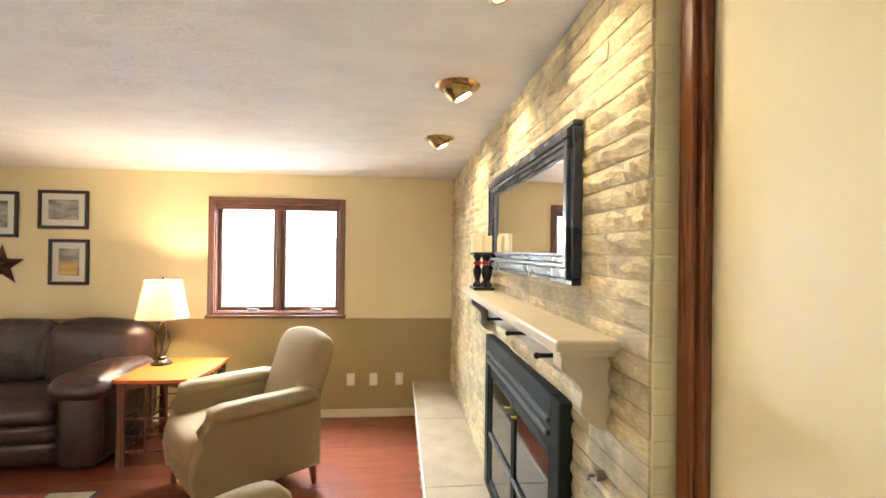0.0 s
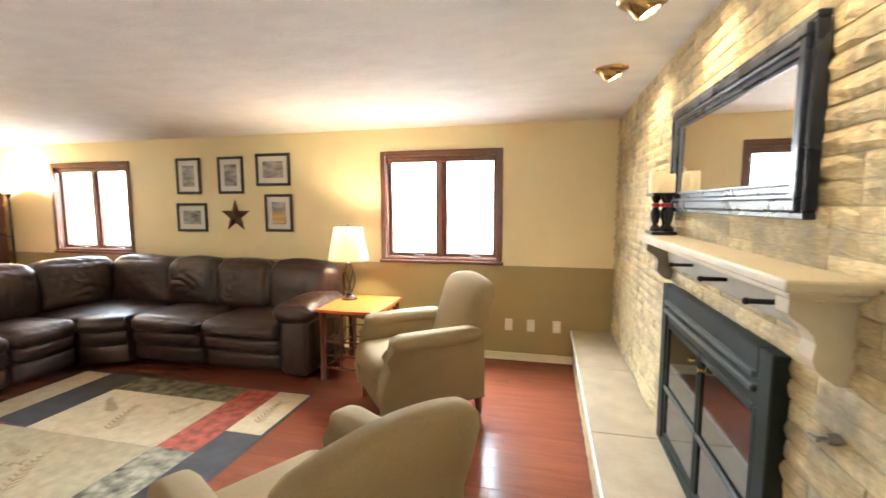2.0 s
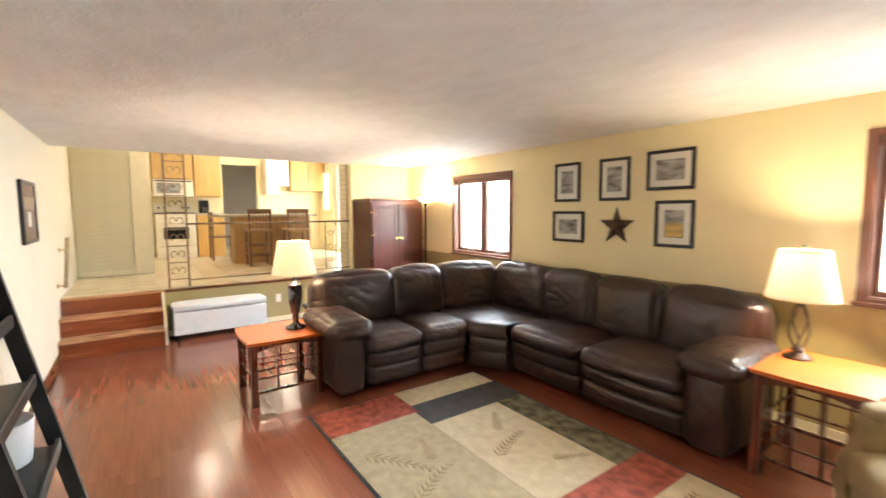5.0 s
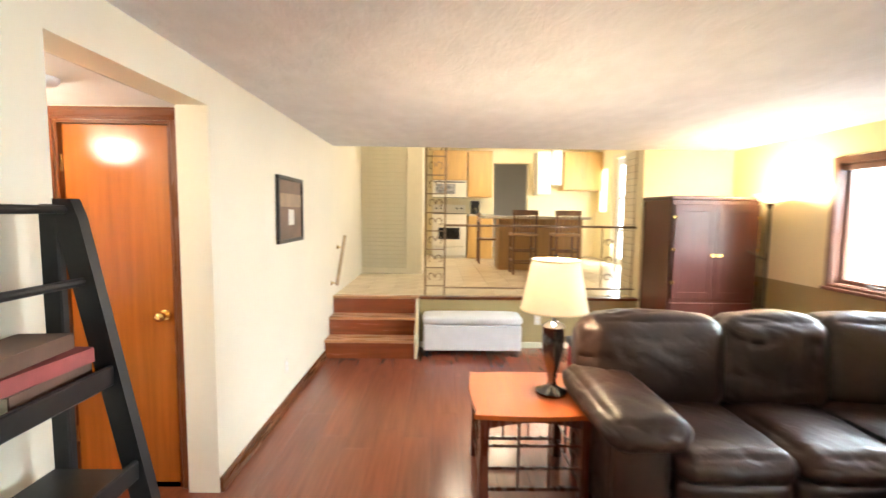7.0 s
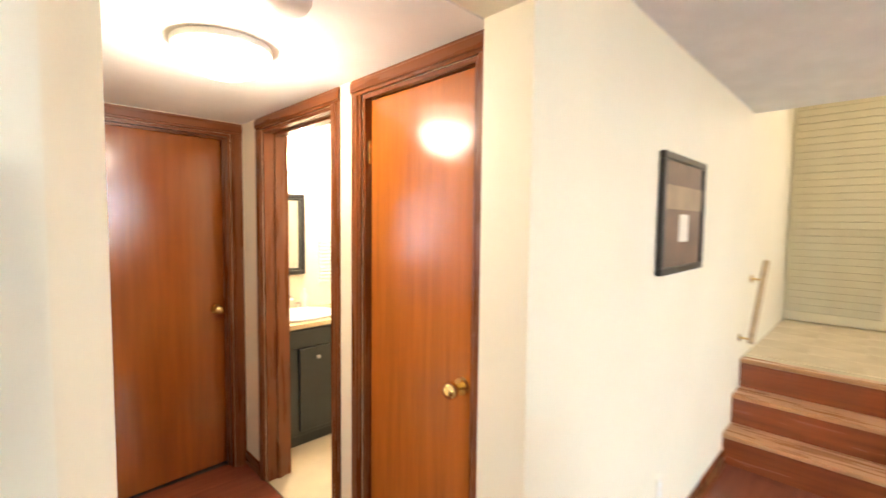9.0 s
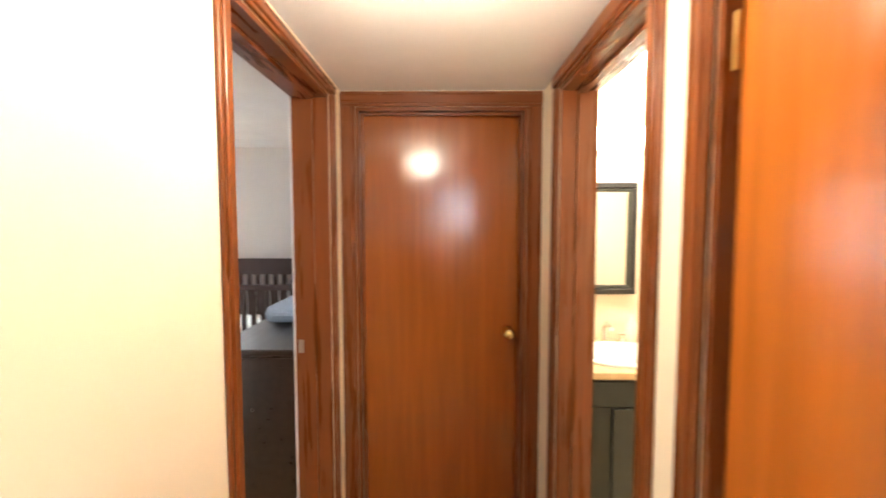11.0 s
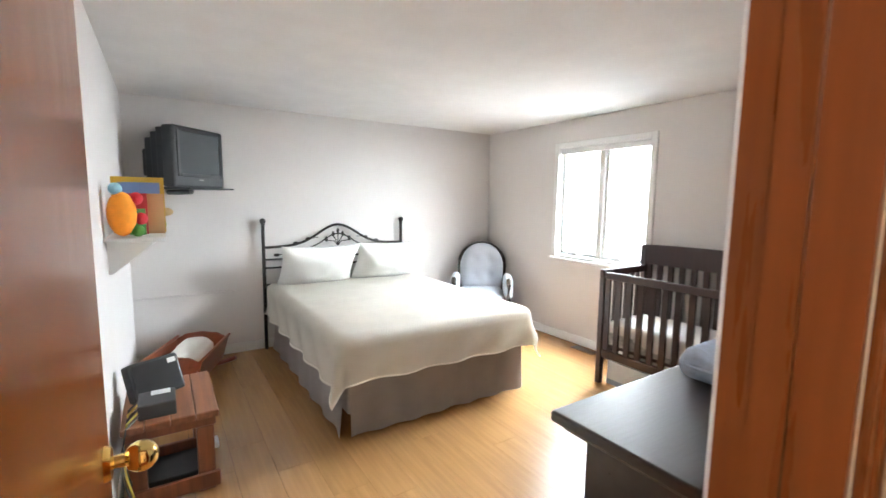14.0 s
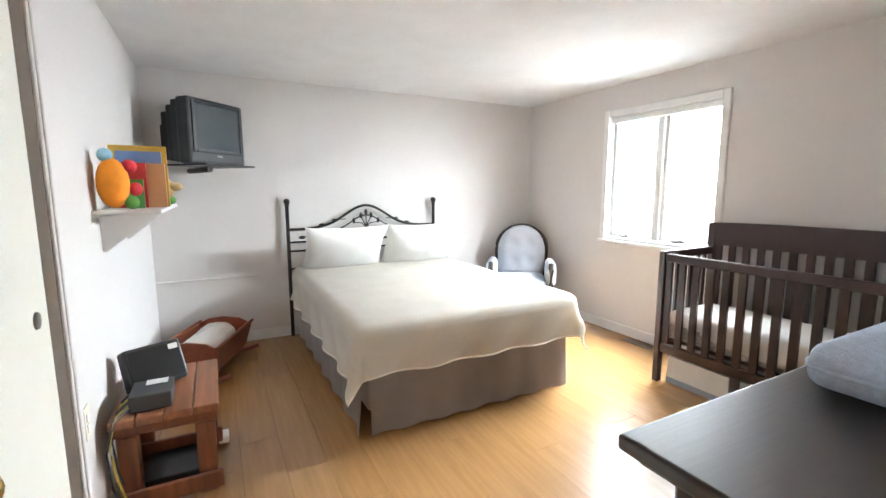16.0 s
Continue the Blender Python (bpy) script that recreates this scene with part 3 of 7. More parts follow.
strip("trim_brick_corner", bm, M_TRIM, "glossy dark stained moulding beside the brick")

# ---- fireplace ----
def rough_brick(seed):
    rnd = random.Random(seed)
    bm = bmesh.new()
    nx, nz = 6, 3
    g = [[None] * (nz + 1) for _ in range(nx + 1)]
    for i in range(nx + 1):
        for k in range(nz + 1):
            edge = i in (0, nx) or k in (0, nz)
            g[i][k] = bm.verts.new((-(0.002 if edge else rnd.uniform(0.006, 0.019)) - rnd.uniform(0, 0.004), i / nx + (0 if i in (0, nx) else rnd.uniform(-0.06, 0.06)), k / nz + (0 if k in (0, nz) else rnd.uniform(-0.1, 0.1))))
    for i in range(nx):
        for k in range(nz):
            bm.faces.new((g[i][k], g[i][k + 1], g[i + 1][k + 1], g[i + 1][k]))
    rim = [g[i][0] for i in range(nx + 1)] + [g[nx][k] for k in range(1, nz + 1)] + [g[i][nz] for i in range(nx - 1, -1, -1)] + [g[0][k] for k in range(nz - 1, 0, -1)]
    back = [bm.verts.new((0.03, v.co.y, v.co.z)) for v in rim]
    for i in range(len(rim)):
        j = (i + 1) % len(rim)
        bm.faces.new((rim[i], rim[j], back[j], back[i]))
    bm.normal_update()
    return mesh_of("brick", bm, M_BRICK)


FY0, FY1, FZ0, FZ1 = 1.33, 2.40, 0.345, 1.125
brick_wall = wall("wall_brick", "x", -0.0535, 0.2, 0.957, 4.258, 0, H - 0.001, [(FY0 + 0.06, FY1 - 0.06, 0.34, FZ1 - 0.06)], M_MORTAR, "fireplace wall of pale split-face stone bricks")


def build_bricks():
    kinds = [rough_brick(i) for i in range(8)]
    rnd = random.Random(5)
    course, rest, made = 0.0537, bmesh.new(), 0
    z, row = 0.0, 0
    while z < H - 0.02:
        h = min(course, H - z - 0.002)
        y = 0.95
        first = rnd.choice((0.10, 0.19, 0.28))
        while y < 4.25:
            ln = first if y == 0.95 else rnd.choice((0.19, 0.19, 0.28, 0.28, 0.36))
            y1 = min(y + ln, 4.256)
            hidden = (y > FY0 and y1 < FY1 and z > 0.30 and z + h < FZ1) or z + h < 0.28
            if not hidden and y1 - y > 0.03:
                m = Matrix.LocRotScale((-0.0525 - rnd.uniform(0, 0.005), y + 0.0022, z + 0.0022), None, (rnd.uniform(0.6, 1.0), y1 - y - 0.0044, h - 0.0044))
                me = rnd.choice(kinds)
                if y < 2.9 and made < 300:
                    ob = new("brick", me)
                    ob.parent = brick_wall
                    ob.matrix_local = m
                    made += 1
                else:
                    old = len(rest.verts)
                    rest.from_mesh(me)
                    rest.verts.ensure_lookup_table()
                    bmesh.ops.transform(rest, verts=rest.verts[old:], matrix=m)
            y = y1
        z += course
        row += 1
    ob = part("far_bricks", rest, M_BRICK, brick_wall)
    ob["kind"] = "stuff"


M_RETURN = mat("painted_brick_return", (0.74, 0.64, 0.36), 0.7, var=0.06, scale=6, bump=0.2, bscale=50)
bm = bmesh.new()
for k in range(41):
    box(bm, -0.050, 0.019, 0.9485, 0.9565, k * 0.0537 + 0.0012, min(k * 0.0537 + 0.0525, H - 0.002), 0.002, 1)
box(bm, -0.0495, 0.0185, 0.9498, 0.9562, 0.001, H - 0.003)
part("brick_return", bm, M_RETURN, brick_wall, "cream painted brick return")

hearth = thing("hearth", "raised fireplace hearth with smooth beige stone slabs", "hearth")
for a, b in ((0.96, 1.67), (1.675, 2.375), (2.38, 3.30), (3.305, 4.255)):
    part("slab", box(bmesh.new(), -0.415, -0.062, a, b, 0.292, 0.332, 0.006, 2), M_STONE, hearth)
part("edge_moulding", box(bmesh.new(), -0.424, -0.4155, 0.96, 4.24, 0.296, 0.330, 0.004, 2), M_WHITE, hearth, "whitened front edge")
part("edge_moulding", box(bmesh.new(), -0.407, -0.396, 0.965, 4.24, 0.262, 0.291, 0.004, 2), M_WHITE, hearth, "whitened front edge")
part("base", box(bmesh.new(), -0.395, -0.062, 0.965, 4.24, 0, 0.291), M_MORTAR, hearth)
me = rough_brick(21)
for r in range(4):
    y = 0.97 - 0.1 * (r % 2)
    while y < 4.2:
        a, b = max(y, 0.97), min(y + 0.24, 4.235)
        ob = new("brick", me)
        ob.parent = hearth
        ob.matrix_local = Matrix.LocRotScale((-0.392, a + 0.003, r * 0.065 + 0.003), None, (0.6, b - a - 0.006, 0.059))
        y += 0.24

M_MANTEL = mat("mantel_stone", (0.54, 0.45, 0.30), 0.5, var=0.06, scale=9, bump=0.05)
M_MANTELG = mat("mantel_grey_shaded", (0.30, 0.27, 0.21), 0.55, var=0.08, scale=9)
mantel = thing("mantel_shelf", "pale stone mantel shelf on curved brackets, the far one shaded grey", "mantel")
part("shelf", box(bmesh.new(), -0.212, -0.058, 1.06, 2.50, 1.335, 1.362, 0.006, 2), M_MANTEL, mantel)
part("shelf_moulding", box(bmesh.new(), -0.195, -0.058, 1.08, 2.48, 1.318, 1.3345, 0.005, 2), M_MANTEL, mantel)
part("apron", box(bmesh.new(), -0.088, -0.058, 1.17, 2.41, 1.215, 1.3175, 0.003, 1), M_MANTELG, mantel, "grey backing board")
for y in (1.11, 2.40):
    prof = [(-0.058, 1.3175), (-0.180, 1.3175), (-0.180, 1.285)]
    for i in range(9):
        a = i / 8
        prof.append((-0.172 + 0.085 * a + 0.018 * math.sin(a * 2 * math.pi), 1.275 - 0.135 * a))
    prof.append((-0.058, 1.14))
    bm = bmesh.new()
    extrude_outline(bm, prof, "y", y, y + 0.055)
    # near bracket pale, far one grey: its shading is put into the colour
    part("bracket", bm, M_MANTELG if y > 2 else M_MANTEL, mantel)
for y in (1.34, 1.68, 2.02):
    bm = cyl(bmesh.new(), (-0.086, y, 1.262), (-0.165, y, 1.262), 0.007)
    ball(bm, (-0.165, y, 1.262), 0.010, seg=10)
    part("stocking_hook", bm, M_BLACK, mantel, "black peg")

M_INSERT = mat("insert_steel", (0.020, 0.024, 0.018), 0.6, 0.0, var=0.15, scale=12, spec=0.12)
M_STEEL = mat("insert_bright", (0.045, 0.050, 0.040), 0.45, 0.0, var=0.1, scale=12, spec=0.3)
M_FGLASS = mat("fire_glass", (0.012, 0.011, 0.010), 0.04, 0.0, var=0.0, spec=0.8)
M_ASH = mat("firebox_ash", (0.20, 0.19, 0.18), 0.9, var=0.25, scale=10)
ins = thing("fireplace_insert", "black steel fireplace insert with folding glass doors", "fireplace")
for a, b, c, d in ((FY0, FY0 + 0.075, FZ0, FZ1), (FY1 - 0.075, FY1, FZ0, FZ1), (FY0 + 0.075, FY1 - 0.075, FZ1 - 0.075, FZ1), (FY0 + 0.075, FY1 - 0.075, FZ0, FZ0 + 0.03)):
    part("surround", box(bmesh.new(), -0.100, -0.04, a, b, c, d, 0.004, 1), M_INSERT, ins)
for z in (1.035, 0.995):
    part("louvre", box(bmesh.new(), -0.112, -0.085, FY0 + 0.08, FY1 - 0.08, z, z + 0.022, 0.004, 1), M_STEEL, ins)
part("louvre_plate", box(bmesh.new(), -0.09, -0.07, FY0 + 0.075, FY1 - 0.075, 0.955, 1.065), M_INSERT, ins)
for a, b in ((FY0 + 0.085, 1.862), (1.868, FY1 - 0.085)):
    bm = bmesh.new()
    for p, q, c, d in ((a, a + 0.022, 0.385, 0.95), (b - 0.022, b, 0.385, 0.95), (a + 0.022, b - 0.022, 0.385, 0.41), (a + 0.022, b - 0.022, 0.925, 0.95)):
        box(bm, -0.094, -0.078, p, q, c, d, 0.003, 1)
    dr = part("glass_door", bm, M_INSERT, ins, "steel framed glass door")
    part("pane", box(bmesh.new(), -0.087, -0.083, a + 0.022, b - 0.022, 0.41, 0.925), M_FGLASS, dr, "smoked glass pane")
    part("rail", box(bmesh.new(), -0.098, -0.088, a, b, 0.62, 0.642, 0.003, 1), M_STEEL, dr)
    bm = bmesh.new()
    c = b - 0.05 if a < 1.8 else a + 0.05
    cyl(bm, (-0.094, c, 0.905), (-0.115, c, 0.905), 0.012, 0.009)
    part("door_pull", bm, M_BRASS, dr)
part("firebox", box(bmesh.new(), -0.034, 0.18, FY0 + 0.07, FY1 - 0.07, 0.36, 1.06), M_ASH, ins)
valve = thing("gas_valve_key", "small pewter gas valve key set in the brick wall", "valve")
bm = cyl(bmesh.new(), (-0.055, 1.13, 1.02), (-0.085, 1.13, 1.02), 0.015, 0.012, 16)
part("rose", bm, M_PEWTER, valve, "", True)
bm = cyl(bmesh.new(), (-0.085, 1.13, 1.02), (-0.108, 1.13, 1.02), 0.004)
cyl(bm, (-0.108, 1.115, 1.02), (-0.108, 1.145, 1.02), 0.004)
part("key", bm, M_PEWTER, valve)

# mirror over the mantel
M_MIRROR = mat("mirror_silver", (0.92, 0.92, 0.92), 0.0, 1.0, var=0.0)
M_MIRROR.node_tree.nodes["Principled BSDF"].inputs["Roughness"].default_value = 0.01
for l in [l for l in M_MIRROR.node_tree.links if l.to_socket.name == "Roughness"]:
    M_MIRROR.node_tree.links.remove(l)
M_NAVY = mat("mirror_frame_black", (0.022, 0.026, 0.038), 0.28, 0.2, var=0.2, scale=9)
M_SILVER = mat("mirror_frame_bead", (0.16, 0.18, 0.22), 0.3, 0.7, var=0.1)


def framed(name, label, cat, axis, plane, out, lo, hi, z0, z1, steps, inner, inner_mat, parent_group=""):
    """A frame of stepped mouldings round a flat face. steps: (width, thickness, material)."""
    t = thing(name, label, cat, parent_group)
    a, b, c, d = lo, hi, z0, z1
    for w, th, m in steps:
        bm = bmesh.new()
        for p, q, r, s in ((a, b, c, c + w), (a, b, d - w, d), (a, a + w, c + w, d - w), (b - w, b, c + w, d - w)):
            if axis == "x":
                box(bm, plane, plane + out * th, p, q, r, s, min(0.004, w * 0.2), 1)
            else:
                box(bm, p, q, plane, plane + out * th, r, s, min(0.004, w * 0.2), 1)
        part("frame", bm, m, t)
        a, b, c, d = a + w, b - w, c + w, d - w
    bm = bmesh.new()
    if axis == "x":
        box(bm, plane, plane + out * inner, a, b, c, d)
    else:
        box(bm, a, b, plane, plane + out * inner, c, d)
    part("mirror_glass" if cat == "mirror" else "picture", bm, inner_mat, t)
    return t, (a, b, c, d)


framed("wall_mirror", "large mirror in a broad black stepped frame", "mirror", "x", -0.066, -1, 1.26, 2.38, 1.470, 1.930,
       ((0.018, 0.030, M_NAVY), (0.030, 0.040, M_NAVY), (0.012, 0.034, M_SILVER), (0.022, 0.026, M_NAVY), (0.008, 0.020, M_SILVER)), 0.014, M_MIRROR)

M_CANDLE = mat("ivory_wax", (0.78, 0.68, 0.45), 0.5, var=0.04)
M_RED = mat("red_ribbon", (0.45, 0.02, 0.025), 0.5)
ch = thing("candle_holder", "black turned candle holder with red ribbon on the mantel", "candle holder")
part("base", box(bmesh.new(), -0.185, -0.075, 2.30, 2.45, 1.362, 1.378, 0.004, 1), M_BLACK, ch)
for dx, dy in ((-0.105, 2.342), (-0.155, 2.375), (-0.105, 2.412)):
    bm = bmesh.new()
    lathe(bm, (dx, dy, 1.378), [(0.022, 0), (0.024, 0.012), (0.012, 0.03), (0.020, 0.06), (0.024, 0.085), (0.012, 0.115), (0.011, 0.135), (0.020, 0.15), (0.024, 0.165)], 16)
    part("turned_post", bm, M_BLACK, ch, "", True)
    bm = bmesh.new()
    lathe(bm, (dx, dy, 1.378), [(0.015, 0.112), (0.021, 0.118), (0.021, 0.128), (0.014, 0.134)], 14)
    part("ribbon", bm, M_RED, ch, "red ribbon", True)
part("plate", box(bmesh.new(), -0.185, -0.075, 2.30, 2.45, 1.543, 1.558, 0.004, 1), M_BLACK, ch)
for i, (dx, dy, h) in enumerate(((-0.105, 2.338, 0.085), (-0.155, 2.377, 0.10), (-0.105, 2.414, 0.12))):
    cd = thing("candle", "ivory pillar candle on the black holder", "candle", "candles on the mantel")
    bm = bmesh.new()
    lathe(bm, (dx, dy, 1.5585), [(0.033, 0), (0.034, 0.005), (0.034, h - 0.006), (0.030, h), (0.012, h - 0.006), (0.0001, h - 0.008)], 20)
    part("wax", bm, M_CANDLE, cd, "", True)
    part("wick", cyl(bmesh.new(), (dx, dy, 1.558 + h - 0.010), (dx, dy, 1.558 + h + 0.008), 0.0015, seg=6), M_BLACK, cd)

# recessed eyeball lights
M_ANTIQUE = mat("antique_brass", (0.42, 0.29, 0.13), 0.28, 1.0, var=0.12, scale=20)
M_BULB = glow("lit_bulb", (1.0, 0.86, 0.62), 14)
for y in (1.16, 1.905, 2.755):
    t = thing("recessed_spotlight", "antique brass eyeball spotlight in the ceiling", "ceiling light", "spotlights along the brick wall")
    bm = bmesh.new()
    lathe(bm, (-0.333, y, H), [(0.062, -0.002), (0.066, -0.014), (0.085, -0.010), (0.094, -0.001)], 28)
    part("trim_ring", bm, M_ANTIQUE, t, "", True)
    bm = bmesh.new()
    m = Matrix.Translation((-0.333, y, H - 0.004)) @ Euler((0, radians(-28), 0)).to_matrix().to_4x4()
    u = bmesh.new()
    lathe(u, (0, 0, 0), [(0.062, 0.02), (0.062, 0.0), (0.055, -0.035), (0.046, -0.052), (0.040, -0.050), (0.040, -0.03)], 24)
    bmesh.ops.transform(u, verts=u.verts[:], matrix=m)
    part("eyeball", u, M_ANTIQUE, t, "", True)
    u = bmesh.new()
    lathe(u, (0, 0, 0), [(0.039, -0.038), (0.034, -0.046), (0.0001, -0.050)], 20)
    bmesh.ops.transform(u, verts=u.verts[:], matrix=m)
    part("bulb", u, M_BULB, t, "lit bulb", True)

# wall plates
def plate(name, label, x, y, z, axis, out, sockets=True):
    t = thing(name, label, "wall plate", "wall plates")
    bm = bmesh.new()
    if axis == "y":
        box(bm, x - 0.036, x + 0.036, y, y + out * 0.007, z - 0.058, z + 0.058, 0.003, 1)
    else:
        box(bm, x, x + out * 0.007, y - 0.036, y + 0.036, z - 0.058, z + 0.058, 0.003, 1)
    part("cover", bm, M_IVORY, t)
    for dz in ((-0.02, 0.02) if sockets else (0.0,)):
        bm = bmesh.new()
        if axis == "y":
            box(bm, x - 0.015, x + 0.015, y + out * 0.0071, y + out * 0.0095, z + dz - 0.014, z + dz + 0.014, 0.001, 1)
        else:
            box(bm, x + out * 0.0071, x + out * 0.0095, y - 0.015, y + 0.015, z + dz - 0.014, z + dz + 0.014, 0.001, 1)
        part("socket", bm, M_WHITE if sockets else M_IVORY, t)


plate("cable_plate", "blank ivory cover plate on the tan wall", -1.00, 4.2595, 0.35, "y", -1, False)
plate("phone_plate", "blank ivory cover plate on the tan wall", -0.79, 4.2595, 0.35, "y", -1, False)
plate("power_outlet", "ivory double power outlet on the tan wall", -0.55, 4.2595, 0.35, "y", -1)
plate("power_outlet", "ivory double power outlet below the kitchen edge", -7.841, 2.12, 0.33, "x", 1)
plate("power_outlet", "ivory double power outlet on the pale wall", -6.3, -0.1895, 0.33, "y", 1)

# pictures and star
M_MAT = mat("picture_mount", (0.74, 0.72, 0.66), 0.6, var=0.02)
M_PHOTO = mat("grey_photograph", (0.28, 0.27, 0.26), 0.35, var=0.7, scale=9, stretch=(1, 1, 2.5))
M_PHOTO2 = mat("amber_photograph", (0.50, 0.33, 0.10), 0.35, var=0.4, scale=7, stretch=(0.5, 1, 3))
M_FRAME = mat("black_frame", (0.02, 0.018, 0.016), 0.35, var=0.1)


def picture(x0, x1, z0, z1, photo, mount, label):
    t, (a, b, c, d) = framed("framed_picture", label, "picture", "y", 4.2595, -1, x0, x1, z0, z1, ((0.028, 0.022, M_FRAME),), 0.010, M_MAT, "pictures round the star")
    bm = box(bmesh.new(), a + mount, b - mount, 4.2475, 4.2494, c + mount, d - mount)
    part("photograph", bm, photo, t)
    return t


picture(-4.74, -4.42, 1.63, 2.03, M_PHOTO, 0.055, "black framed portrait print of a grey building")
picture(-4.19, -3.87, 1.63, 2.03, M_PHOTO, 0.055, "black framed portrait print of grey columns")
picture(-3.71, -3.30, 1.71, 2.05, M_PHOTO, 0.055, "black framed landscape print of a grey bridge")
picture(-4.76, -4.36, 1.21, 1.53, M_PHOTO, 0.055, "black framed landscape print of a dark street")
pa = picture(-3.62, -3.29, 1.22, 1.62, M_PHOTO, 0.055, "black framed portrait print with an amber street scene")
part("amber_area", box(bmesh.new(), -3.53, -3.38, 4.2455, 4.247, 1.31, 1.43), M_PHOTO2, pa)
star = thing("barn_star", "rusty dark metal barn star on the wall", "wall star")
bm = bmesh.new()
tip = bm.verts.new((-3.995, 4.215, 1.385))
ring = []
for i in range(10):
    a = math.pi / 2 + i * math.pi / 5
    r = 0.19 if i % 2 == 0 else 0.075
    ring.append(bm.verts.new((-3.995 + r * math.cos(a), 4.252, 1.385 + r * math.sin(a))))
for i in range(10):
    bm.faces.new((ring[i], ring[(i + 1) % 10], tip))
bm.faces.new(ring[::-1])
part("star", bm, mat("rusty_tin", (0.10, 0.055, 0.03), 0.5, 0.6, var=0.4, scale=14, bump=0.2), star)

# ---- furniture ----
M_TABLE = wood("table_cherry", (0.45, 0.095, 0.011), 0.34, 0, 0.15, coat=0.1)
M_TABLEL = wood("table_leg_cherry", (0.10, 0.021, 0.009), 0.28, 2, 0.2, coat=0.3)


def end_table(x0, x1, y0, y1, z, label):
    t = thing("end_table", label, "end table", "end tables by the sofa")
    out = []
    n = 9
    for (ax, ay), (bx, by), (nx, ny) in (((x0, y0), (x1, y0), (0, -1)), ((x1, y0), (x1, y1), (1, 0)), ((x1, y1), (x0, y1), (0, 1)), ((x0, y1), (x0, y0), (-1, 0))):
        for i in range(n):
            u = i / n
            bow = 0.022 * math.sin(math.pi * u)
            out.append((ax + (bx - ax) * u + nx * (bow - 0.022), ay + (by - ay) * u + ny * (bow - 0.022)))
    bm = bmesh.new()
    extrude_outline(bm, out, "z", z - 0.024, z)
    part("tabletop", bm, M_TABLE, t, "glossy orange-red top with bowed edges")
    i = 0.055
    legs = [(x0 + i, y0 + i), (x1 - i, y0 + i), (x1 - i, y1 - i), (x0 + i, y1 - i)]
    for lx, ly in legs:
        bm = bmesh.new()
        o = lambda s, h: [bm.verts.new((lx + a * s, ly + b * s, h)) for a, b in ((-1, -1), (1, -1), (1, 1), (-1, 1))]
        p, q, r = o(0.026, 0), o(0.021, z * 0.6), o(0.026, z - 0.024)
        for a, b in ((p, q), (q, r)):
            for k in range(4):
                bm.faces.new((a[k], a[(k + 1) % 4], b[(k + 1) % 4], b[k]))
        bm.faces.new(p[::-1])
        bm.faces.new(r)
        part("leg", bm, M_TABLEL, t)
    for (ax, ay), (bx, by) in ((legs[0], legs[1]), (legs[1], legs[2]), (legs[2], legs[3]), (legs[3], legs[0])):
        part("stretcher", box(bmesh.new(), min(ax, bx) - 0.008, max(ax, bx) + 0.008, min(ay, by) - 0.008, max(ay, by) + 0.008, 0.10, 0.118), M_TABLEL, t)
    for k in range(4):
        (ax, ay), (bx, by) = legs[k], legs[(k + 1) % 4]
        along_x = abs(ax - bx) > abs(ay - by)
        lo, hi = (min(ax, bx) + 0.02, max(ax, bx) - 0.02) if along_x else (min(ay, by) + 0.02, max(ay, by) - 0.02)
        # arched apron
        prof = [(lo, z - 0.024), (hi, z - 0.024)] + [(hi - (hi - lo) * s / 8, z - 0.085 + 0.032 * math.sin(math.pi * s / 8)) for s in range(9)]
        bm = bmesh.new()
        if along_x:
            extrude_outline(bm, prof, "y", ay - 0.009, ay + 0.009)
        else:
            extrude_outline(bm, prof, "x", ax - 0.009, ax + 0.009)
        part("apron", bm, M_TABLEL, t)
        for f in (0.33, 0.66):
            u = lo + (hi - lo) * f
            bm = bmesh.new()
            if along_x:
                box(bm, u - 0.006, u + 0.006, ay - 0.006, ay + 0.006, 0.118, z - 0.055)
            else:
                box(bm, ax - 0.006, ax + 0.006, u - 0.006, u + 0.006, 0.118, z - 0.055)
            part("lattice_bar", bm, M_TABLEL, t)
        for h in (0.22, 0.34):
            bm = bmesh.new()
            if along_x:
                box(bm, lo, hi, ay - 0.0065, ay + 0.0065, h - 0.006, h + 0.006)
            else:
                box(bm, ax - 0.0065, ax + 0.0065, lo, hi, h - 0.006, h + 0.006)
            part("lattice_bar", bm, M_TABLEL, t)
    return t


end_table(-2.56, -1.99, 3.36, 4.02, 0.625, "orange cherry end table with lattice sides by the window")
end_table(-5.70, -5.08, 1.17, 1.80, 0.52, "orange cherry end table with lattice sides before the kitchen")

M_SHADE = shade_cloth("ivory_shade", (0.86, 0.80, 0.68), 0.2)
M_BRONZE = mat("dark_bronze", (0.05, 0.035, 0.025), 0.35, 0.8, var=0.2)
M_CHROME = mat("smoked_chrome", (0.16, 0.16, 0.17), 0.15, 1.0, var=0.1)


def shade_part(parent, x, y, z0, z1, r0, r1):
    bm = bmesh.new()
    lathe(bm, (x, y, 0), [(r0, z0), (r1, z1), (r1 - 0.003, z1), (r0 - 0.003, z0)], 40, False)
    ob = part("shade", bm, M_SHADE, parent, "glowing ivory fabric shade", True)
    for r, z in ((r0, z0), (r1, z1)):
        bm = lathe(bmesh.new(), (x, y, z), [(r + 0.002, -0.004), (r + 0.003, 0.0), (r + 0.002, 0.004), (r - 0.004, 0.004), (r - 0.004, -0.004)], 40, False)
        part("shade_trim", bm, M_CANDLE, parent, "", True)


